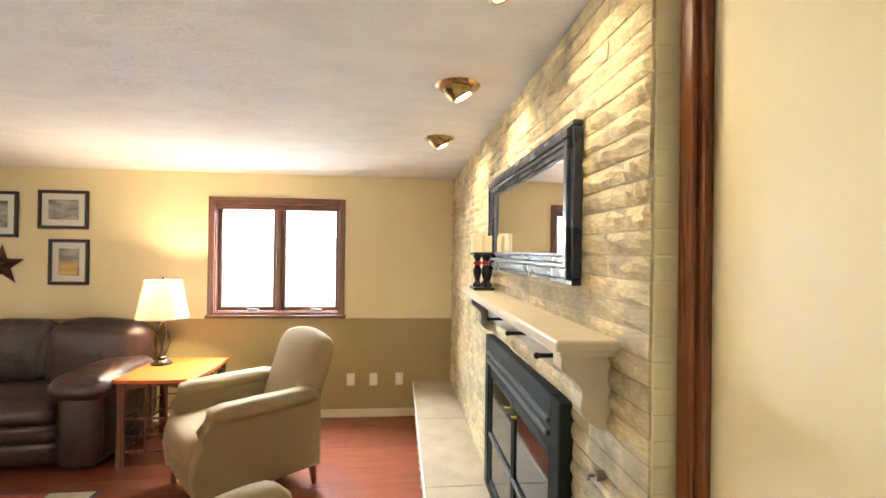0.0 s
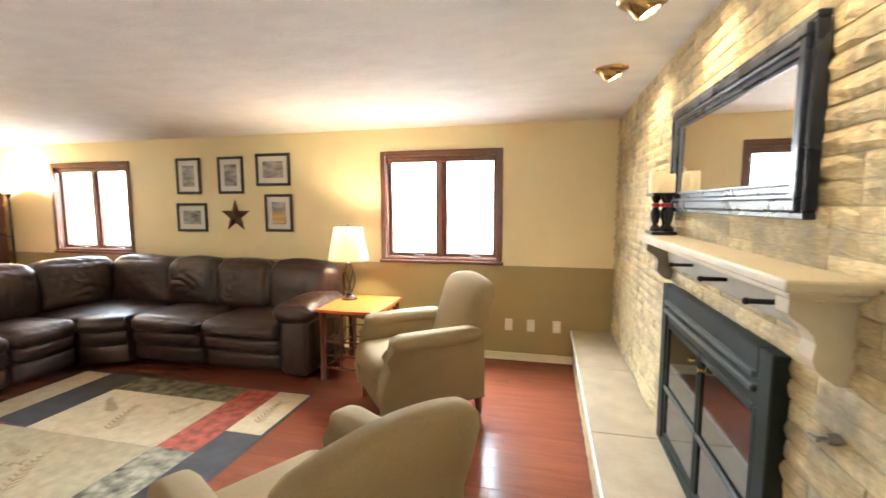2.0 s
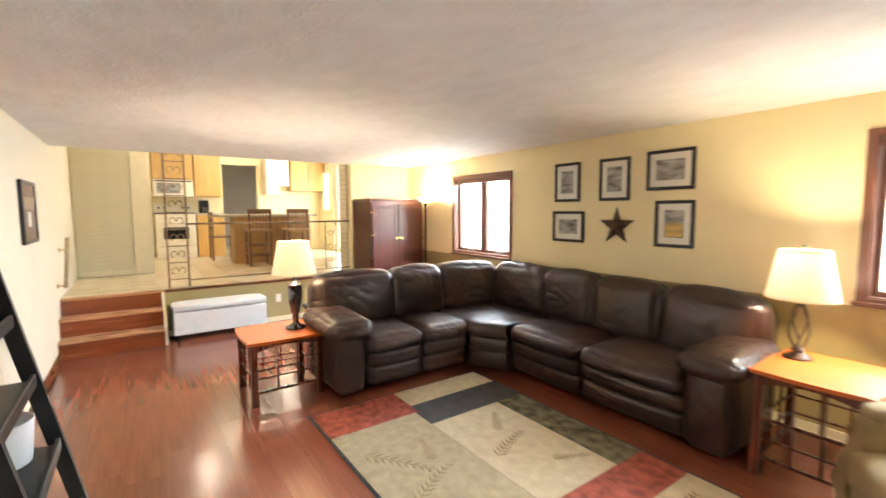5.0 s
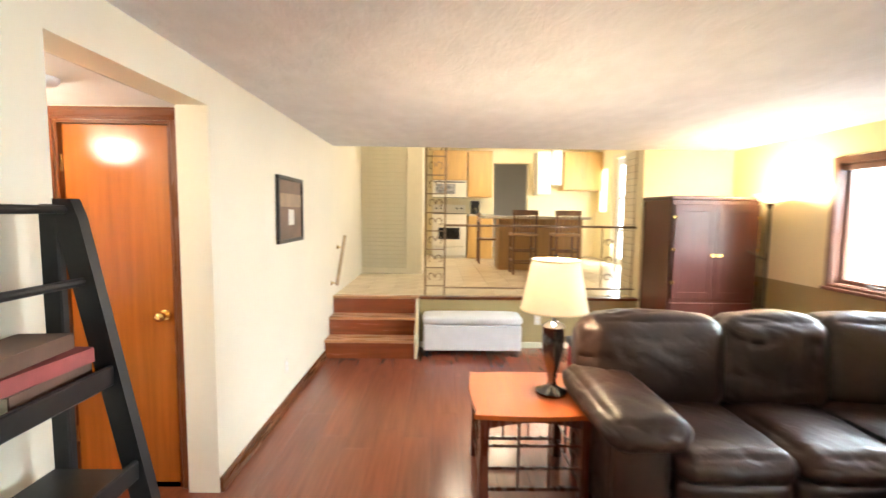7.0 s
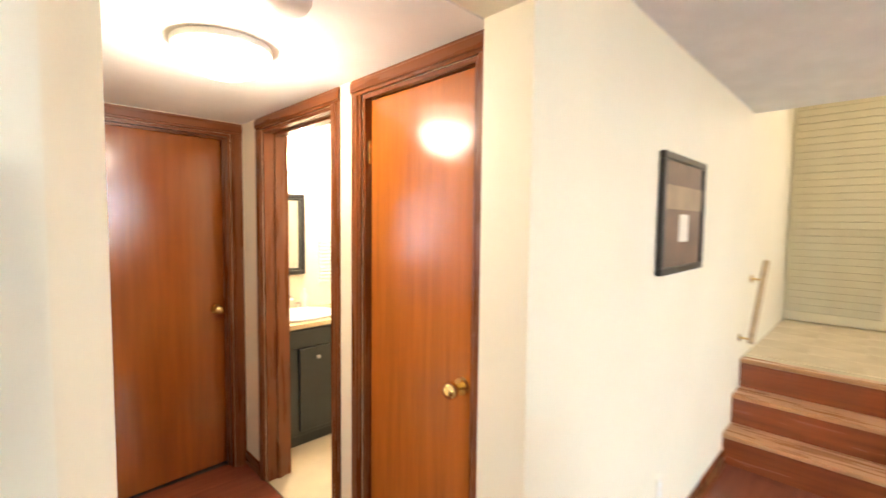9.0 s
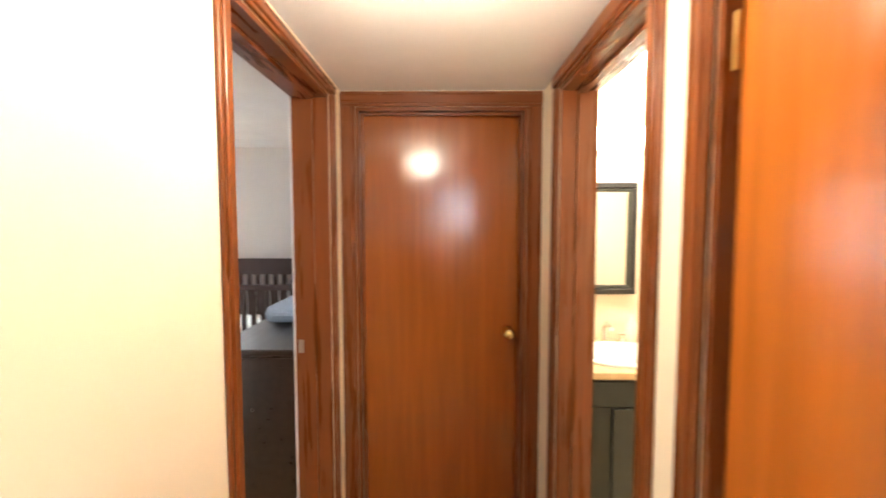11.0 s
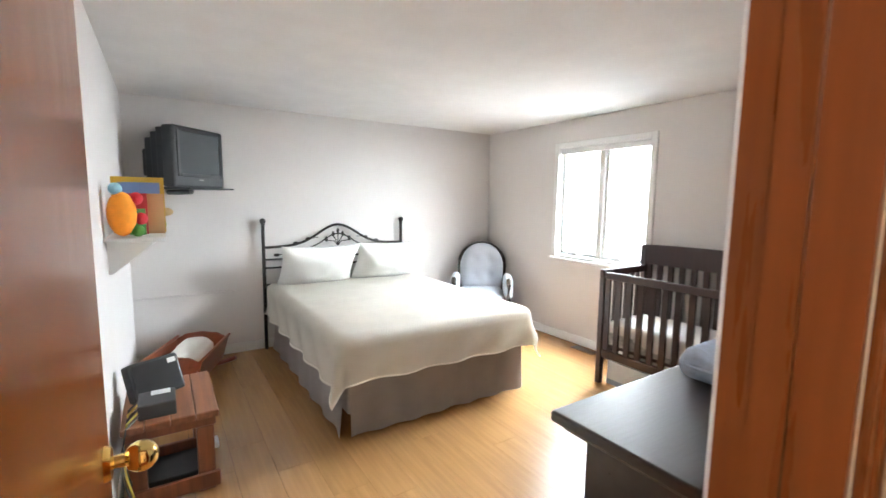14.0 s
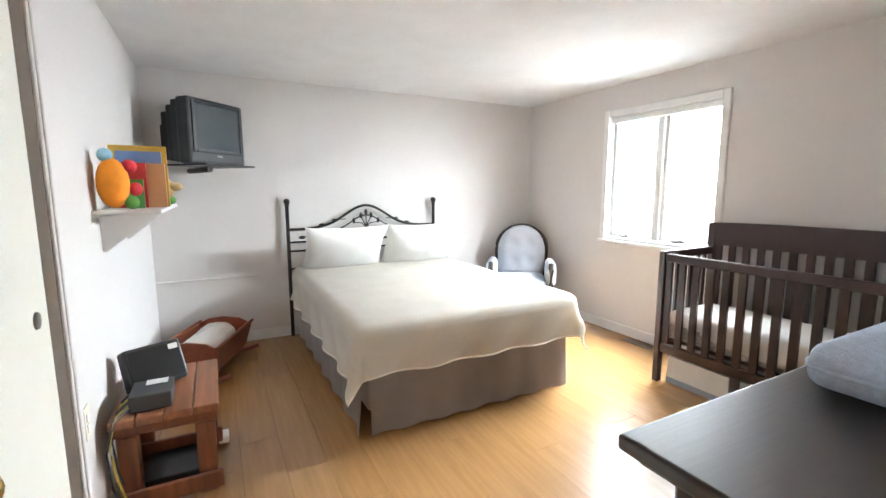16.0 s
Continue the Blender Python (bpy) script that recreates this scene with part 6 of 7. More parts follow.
skirt(BX0, BY0, BX0, BY1 - 0.03, -1, 0, 0.3)
skirt(BX0, BY1, BX1, BY1, 0, 1, 1.7)
skirt(BX0, BY0, BX1, BY0, 0, -1, 2.9)
for y in (BY1 + 0.09, BY0 + 0.08):
    ys = -2.17 if y > -3 else -3.605
    part("post", cyl(bmesh.new(), (-0.245, ys, 0), (-0.245, ys, 1.20), 0.016, seg=14), M_IRON, bed, "", True)
    bm = bmesh.new()
    ball(bm, (-0.245, ys, 1.222), 0.028, seg=16)
    lathe(bm, (-0.245, ys, 1.185), [(0.016, 0), (0.024, 0.006), (0.016, 0.014)], 14)
    part("finial", bm, M_IRON, bed, "", True)
ya, yb = -2.17, -3.605
arch = []
for i in range(33):
    u = i / 32
    zz = 0.975 + 0.205 * math.exp(-((u - 0.5) / 0.19) ** 2)
    arch.append((-0.245, ya + (yb - ya) * u, zz))
part("arch_rail", tube(bmesh.new(), arch, 0.012, 8), M_IRON, bed, "", True)
part("arch_rail", tube(bmesh.new(), [(p[0], p[1] * 0.72 - 0.28 * 2.8875, 0.94 + (p[2] - 0.975) * 0.72) for p in arch], 0.007, 8), M_IRON, bed, "", True)
for z in (0.62, 0.78, 0.86):
    part("cross_rail", cyl(bmesh.new(), (-0.245, ya, z), (-0.245, yb, z), 0.009, seg=8), M_IRON, bed)
yc = (ya + yb) / 2
for dy, h in ((-0.12, 1.05), (-0.05, 1.10), (0.0, 1.13), (0.05, 1.10), (0.12, 1.05)):
    part("stem", tube(bmesh.new(), [(-0.245, yc, 0.96), (-0.245, yc + dy * 0.3, 1.01), (-0.245, yc + dy, h - 0.03)], 0.005, 6), M_IRON, bed)
    bm = ball(bmesh.new(), (-0.245, yc + dy, h - 0.015), 0.022, 0.25, 0.7, 1.25, 10)
    part("leaf", bm, M_IRON, bed, "", True)
for s in (-1, 1):
    for d, h in ((0.30, 1.045), (0.42, 1.005), (0.60, 0.90)):
        bm = ball(bmesh.new(), (-0.245, yc + s * d, h), 0.022, 0.25, 1.3, 0.7, 10)
        cyl(bm, (-0.245, yc + s * (d - 0.10), h + 0.01), (-0.245, yc + s * d, h), 0.004, seg=6)
        part("leaf", bm, M_IRON, bed, "", True)

# coverlet: a draped sheet
cov = thing("coverlet", "cream woven coverlet draped over the bed", "coverlet")
bm = bmesh.new()
nx, ny = 66, 60
fx0, fx1, fy0, fy1 = BX0 - 0.315, BX1 + 0.02, BY0 - 0.33, BY1 + 0.33
grid = []
top = 0.64
for i in range(nx + 1):
    col_ = []
    for j in range(ny + 1):
        x, y = fx0 + (fx1 - fx0) * i / nx, fy0 + (fy1 - fy0) * j / ny
        ox = max(0.0, BX0 - x)
        oy = max(0.0, y - BY1) - max(0.0, BY0 - y)
        over = math.hypot(ox, oy)
        px, py = max(x, BX0), min(max(y, BY0), BY1)
        z = top + 0.02 * math.sin(max(0, (px - BX0)) / (BX1 - BX0) * math.pi) * math.sin((py - BY0) / (BY1 - BY0) * math.pi)
        z += 0.006 * noise.noise(Vector((px * 4, py * 4, 0.3)))
        if over > 0:
            dx, dy = -ox / over, oy / over
            r = 0.07
            a = min(over / r, math.pi / 2)
            rest = max(0.0, over - r * math.pi / 2)
            corner = min(abs(ox), abs(oy)) / (over + 1e-6)
            flare = (0.08 + 0.22 * corner) * rest + 0.018 * math.sin((x + y) * 17) * min(1, rest / 0.2)
            px += dx * (r * math.sin(a) + flare)
            py += dy * (r * math.sin(a) + flare)
            z -= r * (1 - math.cos(a)) + rest * (0.985 - 0.12 * corner)
        col_.append(bm.verts.new((px, py, max(z, 0.05))))
    grid.append(col_)
for i in range(nx):
    for j in range(ny):
        bm.faces.new((grid[i][j], grid[i + 1][j], grid[i + 1][j + 1], grid[i][j + 1]))
rim = [g[0].co.copy() for g in grid[::-1]] + [v.co.copy() for v in grid[0][1:]] + [g[-1].co.copy() for g in grid[1:]]
bmesh.ops.solidify(bm, geom=bm.faces[:], thickness=0.006)
part("cloth", bm, M_SPREAD, cov, "", True)
part("hem", tube(bmesh.new(), rim, 0.0055, 6), M_SPREAD, cov, "narrow stitched hem", True)
M_PILLOW = mat("white_pillow", (0.84, 0.83, 0.80), 0.9, var=0.02, scale=8, bump=0.05, bscale=100, spec=0.15)
for y0, y1 in ((-2.96, -2.26), (-3.68, -2.97)):
    pw = thing("pillow", "plump white pillow propped against the bed head", "pillow", "pillows on the bed")
    bm = bmesh.new()
    nu, nv = 26, 18
    sides = []
    for s in (-1, 1):
        g = []
        for i in range(nu + 1):
            g.append([])
            for j in range(nv + 1):
                u, v = 2 * i / nu - 1, 2 * j / nv - 1
                th = 0.105 * max(0.0, (1 - abs(u) ** 2.6) * (1 - abs(v) ** 2.6)) ** 0.55 + 0.003
                th += 0.012 * noise.noise(Vector((u * 2.2, v * 2.2, y0 * 5 + s))) * (1 - u * u) * (1 - v * v)
                g[-1].append(bm.verts.new((u * 0.36 * (1 - 0.07 * (1 - v * v)), s * th, v * 0.235 * (1 - 0.09 * (1 - u * u)) - 0.02 * (1 - u * u))))
        for i in range(nu):
            for j in range(nv):
                q = (g[i][j], g[i + 1][j], g[i + 1][j + 1], g[i][j + 1])
                bm.faces.new(q if s < 0 else q[::-1])
        sides.append([g[i][0] for i in range(nu + 1)] + [g[nu][j] for j in range(1, nv + 1)] + [g[i][nv] for i in range(nu - 1, -1, -1)] + [g[0][j] for j in range(nv - 1, 0, -1)])
    for i in range(len(sides[0])):
        j = (i + 1) % len(sides[0])
        bm.faces.new((sides[0][i], sides[0][j], sides[1][j], sides[1][i]))
    part("cushion", bm, M_PILLOW, pw, "", True)
    pw.matrix_world = pose(-0.50, (y0 + y1) / 2, 0.825, 0, 0, 90) @ pose(0, 0, 0, -34, 0, 0)

# television on its bracket
M_TV = mat("black_plastic", (0.022, 0.023, 0.026), 0.4, var=0.1, scale=20)
M_SCREEN = mat("grey_tube_screen", (0.05, 0.06, 0.065), 0.06, var=0.0, spec=0.8)
tv = thing("television", "old black tube television on a wall bracket", "television")
part("front_case", box(bmesh.new(), -0.26, 0.26, -0.05, 0.06, 0, 0.46, 0.02, 3), M_TV, tv)
for x, y0, y1, z0, z1 in ((0.245, 0.058, 0.12, 0.012, 0.445), (0.225, 0.118, 0.19, 0.02, 0.415), (0.20, 0.188, 0.27, 0.03, 0.375), (0.13, 0.268, 0.37, 0.09, 0.30)):
    part("tube_housing", box(bmesh.new(), -x, x, y0, y1, z0, z1, 0.012, 2), M_TV, tv)
bm = bmesh.new()
n = 12
g = [[bm.verts.new((-0.205 + 0.41 * i / n, -0.052 - 0.012 * (1 - (2 * i / n - 1) ** 2) * (1 - (2 * k / n - 1) ** 2), 0.105 + 0.315 * k / n)) for k in range(n + 1)] for i in range(n + 1)]
for i in range(n):
    for k in range(n):
        bm.faces.new((g[i][k], g[i + 1][k], g[i + 1][k + 1], g[i][k + 1]))
part("screen", bm, M_SCREEN, tv, "curved grey glass screen", True)
bm = bmesh.new()
for a, b, c, d in ((-0.235, -0.205, 0.08, 0.44), (0.205, 0.235, 0.08, 0.44), (-0.205, 0.205, 0.42, 0.44), (-0.205, 0.205, 0.08, 0.105)):
    box(bm, a, b, -0.062, -0.05, c, d, 0.004, 1)
part("bezel", bm, M_TV, tv)
part("badge", box(bmesh.new(), -0.025, 0.025, -0.0525, -0.0505, 0.055, 0.065), M_PEWTER, tv, "small plain badge")
tv.matrix_world = pose(-0.52, -1.632, 1.512, 0, 0, -45)
tb = thing("television_bracket", "black steel wall bracket under the television", "bracket")
part("tray", box(bmesh.new(), -0.24, 0.24, -0.16, 0.22, -0.012, 0, 0.003, 1), M_TV, tb)
part("arm", tube(bmesh.new(), [(0.0, 0.05, -0.03), (0.05, 0.22, -0.035), (0.16, 0.52, -0.035)], 0.022, 10), M_TV, tb, "", True)
tb.matrix_world = pose(-0.52, -1.632, 1.511, 0, 0, -45)
part("wall_plate", box(bmesh.new(), 0.06, 0.26, 0.50, 0.53, -0.10, 0.03), M_TV, tb)

# wall shelf with books and toys
sh = thing("wall_shelf", "white shelf on brackets below the television", "shelf")
part("board", box(bmesh.new(), -2.00, -1.05, -1.40, -1.152, 1.222, 1.24, 0.003, 1), M_WHITE, sh)
for x in (-1.86, -1.26):
    bm = bmesh.new()
    extrude_outline(bm, [(-1.152, 1.221), (-1.36, 1.221), (-1.36, 1.208), (-1.168, 1.05), (-1.152, 1.05)], "x", x, x + 0.012)
    part("bracket", bm, M_WHITE, sh)


def upright_book(x, w, d, h, color, label, lean=0, y=-1.37):
    m = mat("book_cover", color, 0.4, var=0.08)
    t = thing("picture_book", label, "book", "picture books on the shelf")
    bm = bmesh.new()
    box(bm, 0, 0.003, 0, d, 0, h)
    box(bm, w - 0.003, w, 0, d, 0, h)
    box(bm, 0.003, w - 0.003, 0, 0.003, 0, h)
    part("cover", bm, m, t)
    part("page_block", box(bmesh.new(), 0.0032, w - 0.0032, 0.004, d - 0.004, 0.004, h - 0.004), M_PAGES, t)
    t.matrix_world = pose(x, y, 1.2405, 0, lean, 0)


upright_book(-1.610, 0.025, 0.24, 0.305, (0.68, 0.42, 0.05), "tall yellow picture book on the shelf", y=-1.405)
upright_book(-1.650, 0.025, 0.19, 0.275, (0.20, 0.32, 0.62), "pale blue picture book on the shelf", y=-1.385)
upright_book(-1.695, 0.03, 0.085, 0.215, (0.66, 0.40, 0.20), "tan picture book standing face out", y=-1.40)
upright_book(-1.730, 0.025, 0.12, 0.215, (0.52, 0.04, 0.05), "red picture book standing face out", y=-1.325)
upright_book(-1.775, 0.025, 0.07, 0.135, (0.10, 0.38, 0.10), "green board book standing face out", y=-1.315)
M_OR = mat("orange_plush", (0.85, 0.28, 0.02), 0.95, var=0.08, scale=30, bump=0.3, bscale=200)
M_RP = mat("red_plush", (0.55, 0.03, 0.05), 0.95, var=0.08, scale=30, bump=0.3, bscale=200)
M_GP = mat("green_plush", (0.10, 0.30, 0.06), 0.95, var=0.08, scale=30, bump=0.3, bscale=200)
M_BP = mat("blue_plush", (0.30, 0.55, 0.68), 0.95, var=0.08, scale=30, bump=0.3, bscale=200)
M_TP = mat("tan_plush", (0.62, 0.44, 0.22), 0.95, var=0.08, scale=30, bump=0.3, bscale=200)
ty = thing("plush_toy", "round orange plush toy with red limbs", "soft toy")
bm = bmesh.new()
ball(bm, (-1.930, -1.225, 1.355), 0.072, 1, 0.85, 1.5, 18)
part("body", bm, M_OR, ty, "", True)
for at, m in (((-1.910, -1.285, 1.43), M_RP), ((-1.900, -1.30, 1.33), M_RP), ((-1.920, -1.285, 1.272), M_GP), ((-1.930, -1.205, 1.475), M_BP)):
    part("limb", ball(bmesh.new(), at, 0.036, 1.2, 0.8, 0.85, 12), m, ty, "", True)
ty2 = thing("plush_animal", "tan plush animal with green feet", "soft toy")
part("body", ball(bmesh.new(), (-1.28, -1.355, 1.335), 0.055, 0.9, 1.0, 1.1, 14), M_TP, ty2, "", True)
part("muzzle", ball(bmesh.new(), (-1.29, -1.41, 1.345), 0.032, 1.0, 1.3, 0.8, 12), M_TP, ty2, "", True)
part("foot", ball(bmesh.new(), (-1.31, -1.375, 1.266), 0.026, 1.4, 1.4, 0.95, 12), M_GP, ty2, "", True)
part("foot", ball(bmesh.new(), (-1.25, -1.375, 1.266), 0.026, 1.4, 1.4, 0.95, 12), M_GP, ty2, "", True)

# rustic bench and electronics
M_RUST = wood("rustic_pine", (0.22, 0.085, 0.04), 0.45, 0, 0.35)
M_RUSTL = wood("rustic_pine_leg", (0.17, 0.055, 0.025), 0.45, 2, 0.3)
bn = thing("rustic_bench", "small rustic red-brown plank bench", "bench")
for y0, y1 in ((-1.57, -1.475), (-1.472, -1.375), (-1.372, -1.275), (-1.272, -1.185)):
    part("plank", box(bmesh.new(), -2.30, -1.74, y0, y1, 0.395, 0.43, 0.006, 2), M_RUST, bn)
for x in (-2.24, -1.85):
    for y in (-1.55, -1.27):
        part("leg", box(bmesh.new(), x, x + 0.06, y, y + 0.075, 0.0, 0.33, 0.005, 1), M_RUSTL, bn)
    part("cross_beam", box(bmesh.new(), x, x + 0.06, -1.56, -1.19, 0.332, 0.394, 0.005, 1), M_RUSTL, bn)
    part("foot_beam", box(bmesh.new(), x - 0.02, x - 0.001, -1.57, -1.19, 0.02, 0.10, 0.005, 1), M_RUSTL, bn)
rt = thing("network_box", "dark grey network box on the bench", "network box")
part("case", box(bmesh.new(), -2.25, -2.08, -1.40, -1.25, 0.431, 0.50, 0.006, 2), mat("graphite", (0.05, 0.05, 0.052), 0.5), rt)
part("label", box(bmesh.new(), -2.14, -2.085, -1.38, -1.30, 0.5002, 0.5012), M_WHITE, rt, "small white sticker")
mo = thing("flat_speaker", "black tilted speaker box with a white sticker", "speaker")
part("case", box(bmesh.new(), -0.12, 0.12, -0.04, 0.04, 0, 0.19, 0.012, 2), M_TV, mo)
part("grille", box(bmesh.new(), -0.105, 0.105, -0.043, -0.0402, 0.015, 0.175), M_BLACK, mo)
part("sticker", box(bmesh.new(), 0.06, 0.10, -0.0445, -0.0432, 0.145, 0.17), M_WHITE, mo)
mo.matrix_world = pose(-1.99, -1.33, 0.432, -24, 0, -62)
dvd = thing("media_player", "flat black media player under the bench", "media player")
part("case", box(bmesh.new(), -2.12, -1.88, -1.54, -1.25, 0.0, 0.05, 0.004, 1), M_TV, dvd)
wb = thing("white_adapter", "white power adapter on the floor", "adapter")
part("case", box(bmesh.new(), -1.86, -1.77, -1.60, -1.55, 0.0, 0.035, 0.005, 1), M_WHITE, wb)
M_CBL = mat("black_cable", (0.02, 0.02, 0.02), 0.5)
M_CBY = mat("yellow_cable", (0.65, 0.50, 0.10), 0.5)
rnd = random.Random(3)
for k in range(5):
    c = thing("cable", "loose hanging cable behind the bench", "cable", "cables by the bench")
    x = -2.30 + 0.05 * k
    pts = [(x + 0.06, -1.26, 0.46), (x - 0.02, -1.21, 0.44), (x - 0.06, -1.19, 0.34), (x - 0.05 + rnd.uniform(-0.04, 0.04), -1.20, 0.20), (x - 0.02, -1.22, 0.08), (x + 0.05, -1.26, 0.012), (x + 0.14, -1.30, 0.008)]
    fine = []
    for a, b in zip(pts, pts[1:]):
        fine += [tuple(a[i] + (b[i] - a[i]) * s / 3 for i in range(3)) for s in range(3)]
    part("lead", tube(bmesh.new(), fine, 0.004, 6), M_CBY if k in (1, 3) else M_CBL, c, "", True)

# doll cradle
M_CRAD = wood("cradle_cherry", (0.24, 0.06, 0.025), 0.3, 0, 0.2)
cr = thing("doll_cradle", "small red-brown wooden doll cradle on rockers", "cradle")
for s in (-1, 1):
    bm = bmesh.new()
    extrude_outline(bm, [(-0.30, 0.10), (0.30, 0.10), (0.33, 0.27), (-0.33, 0.29)], "y", -0.008, 0.008)
    bmesh.ops.transform(bm, verts=bm.verts[:], matrix=Matrix.Translation((0, s * 0.13, 0)) @ Euler((radians(-14 * s), 0, 0)).to_matrix().to_4x4())
    part("side_panel", bm, M_CRAD, cr)
    part("side_rail", cyl(bmesh.new(), (-0.33, s * 0.20, 0.285), (0.36, s * 0.20, 0.275), 0.012, seg=8), M_CRAD, cr)
for x in (-0.31, 0.30):
    bm = bmesh.new()
    extrude_outline(bm, [(-0.12, 0.08), (0.12, 0.08), (0.19, 0.27), (0.12, 0.31), (0.0, 0.325), (-0.12, 0.31), (-0.19, 0.27)], "x", x, x + 0.016)
    part("end_panel", bm, M_CRAD, cr)
    pts = [(x + 0.008, -0.26 + 0.52 * i / 12, 0.03 + 0.055 * (2 * i / 12 - 1) ** 2) for i in range(13)]
    part("rocker", tube(bmesh.new(), pts, 0.018, 8), M_CRAD, cr)
    part("post", box(bmesh.new(), x, x + 0.016, -0.05, 0.05, 0.03, 0.09), M_CRAD, cr)
part("bottom_board", box(bmesh.new(), -0.30, 0.30, -0.11, 0.11, 0.09, 0.105), M_CRAD, cr)
cr.matrix_world = pose(-0.78, -1.50, 0.002, 0, 0, -22)
bl = thing("doll_blanket", "crumpled white doll blanket in the cradle", "blanket")
bm = bmesh.new()
soft_box(bm, -0.26, 0.26, -0.11, 0.11, 0.106, 0.29, 0.05, 0.02, 9, 0.025, 4)
part("cloth", bm, M_PILLOW, bl, "", True)
bl.matrix_world = pose(-0.78, -1.50, 0.004, 0, 0, -22)

# glider chair
M_GLC = mat("pale_blue_cushion", (0.50, 0.525, 0.58), 0.9, var=0.05, scale=8, bump=0.1, bscale=90)
M_GLW = wood("glider_dark", (0.035, 0.025, 0.02), 0.35, 2)
gl = thing("glider_chair", "dark wooden glider chair with pale blue cushions", "glider chair")
ar = [(-0.27, 0.22, 0.42)] + [(-0.29 * math.cos(math.pi * i / 16), 0.30, 0.72 + 0.27 * math.sin(math.pi * i / 16)) for i in range(17)] + [(0.27, 0.22, 0.42)]
part("back_frame", tube(bmesh.new(), ar, 0.022, 8), M_GLW, gl, "", True)
bm = bmesh.new()
soft_box(bm, -0.25, 0.25, 0.17, 0.29, 0.42, 0.975, 0.06, 0.02, 12)
for v in bm.verts:
    if v.co.z > 0.72:
        k = (v.co.z - 0.72) / 0.255
        v.co.x *= math.sqrt(max(0.05, 1 - 0.75 * k * k))
    for gx, gz in ((-0.09, 0.60), (0.09, 0.60), (-0.09, 0.80), (0.09, 0.80)):
        dd = math.hypot(v.co.x - gx, v.co.z - gz)
        if v.co.y < 0.2:
            v.co.y += 0.035 * math.exp(-(dd / 0.04) ** 2)
part("back_cushion", bm, M_GLC, gl, "", True)
bm = bmesh.new()
soft_box(bm, -0.26, 0.26, -0.30, 0.20, 0.36, 0.47, 0.05, 0.02, 8)
part("seat_cushion", bm, M_GLC, gl, "", True)
for s in (-1, 1):
    bm = bmesh.new()
    soft_box(bm, min(s * 0.27, s * 0.37), max(s * 0.27, s * 0.37), -0.26, 0.20, 0.40, 0.64, 0.045, 0.01, 7)
    part("arm_pad", bm, M_GLC, gl, "", True)
    part("arm_front", tube(bmesh.new(), [(s * 0.32, -0.20, 0.10), (s * 0.32, -0.27, 0.40), (s * 0.32, -0.285, 0.58), (s * 0.32, -0.24, 0.63)], 0.030, 8), M_GLW, gl, "", True)
    part("base_rail", box(bmesh.new(), s * 0.29 - 0.025, s * 0.29 + 0.025, -0.30, 0.34, 0.0, 0.06, 0.01, 2), M_GLW, gl)
    for y in (-0.2, 0.25):
        part("upright", box(bmesh.new(), s * 0.29 - 0.02, s * 0.29 + 0.02, y - 0.02, y + 0.02, 0.06, 0.38), M_GLW, gl)
part("seat_frame", box(bmesh.new(), -0.29, 0.29, -0.28, 0.28, 0.31, 0.36, 0.01, 1), M_GLW, gl)
gl.matrix_world = pose(-0.72, -4.38, 0, 0, 0, -128) @ Matrix.Diagonal((0.92, 0.92, 0.95, 1))

# crib
M_CRIB = wood("crib_espresso", (0.032, 0.012, 0.010), 0.4, 2, 0.2, coat=0.05)
cb = thing("baby_crib", "espresso brown wooden baby crib with upright slats", "crib")
CX0, CX1, CYF, CYB = -3.74, -2.385, -4.25, -4.83
for x in (CX0, CX1 - 0.045):
    part("front_post", box(bmesh.new(), x, x + 0.045, CYF - 0.045, CYF, 0, 0.915, 0.005, 1), M_CRIB, cb)
    part("back_post", box(bmesh.new(), x, x + 0.045, CYB, CYB + 0.045, 0, 1.06, 0.005, 1), M_CRIB, cb)
    part("end_rail", box(bmesh.new(), x + 0.004, x + 0.041, CYB + 0.045, CYF - 0.045, 0.86, 0.915, 0.006, 1), M_CRIB, cb)
    part("end_rail", box(bmesh.new(), x + 0.004, x + 0.041, CYB + 0.045, CYF - 0.045, 0.22, 0.28, 0.006, 1), M_CRIB, cb)
    for k in range(6):
        y = CYB + 0.10 + k * 0.073
        part("slat", box(bmesh.new(), x + 0.014, x + 0.030, y, y + 0.035, 0.28, 0.86), M_CRIB, cb)
part("front_rail", box(bmesh.new(), CX0 + 0.045, CX1 - 0.045, CYF - 0.04, CYF - 0.004, 0.845, 0.90, 0.006, 1), M_CRIB, cb)
part("front_rail", box(bmesh.new(), CX0 + 0.045, CX1 - 0.045, CYF - 0.04, CYF - 0.004, 0.22, 0.285, 0.006, 1), M_CRIB, cb)
for k in range(14):
    x = CX0 + 0.075 + k * 0.0915
    part("slat", box(bmesh.new(), x, x + 0.042, CYF - 0.031, CYF - 0.013, 0.285, 0.845), M_CRIB, cb)
    part("slat", box(bmesh.new(), x, x + 0.042, CYB + 0.013, CYB + 0.031, 0.285, 0.93), M_CRIB, cb)
bm = bmesh.new()
n = 24
pr = [(CX0 - 0.01 + (CX1 - CX0 + 0.02) * i / n, 1.085 + 0.012 * (1 - abs(2 * i / n - 1) ** 3)) for i in range(n + 1)]
extrude_outline(bm, [(CX0 - 0.01, 0.93)] + [(CX1 + 0.01, 0.93)] + pr[::-1], "y", CYB + 0.004, CYB + 0.040)
part("headboard", bm, M_CRIB, cb)
part("back_rail", box(bmesh.new(), CX0 + 0.045, CX1 - 0.045, CYB + 0.006, CYB + 0.038, 0.22, 0.285), M_CRIB, cb)
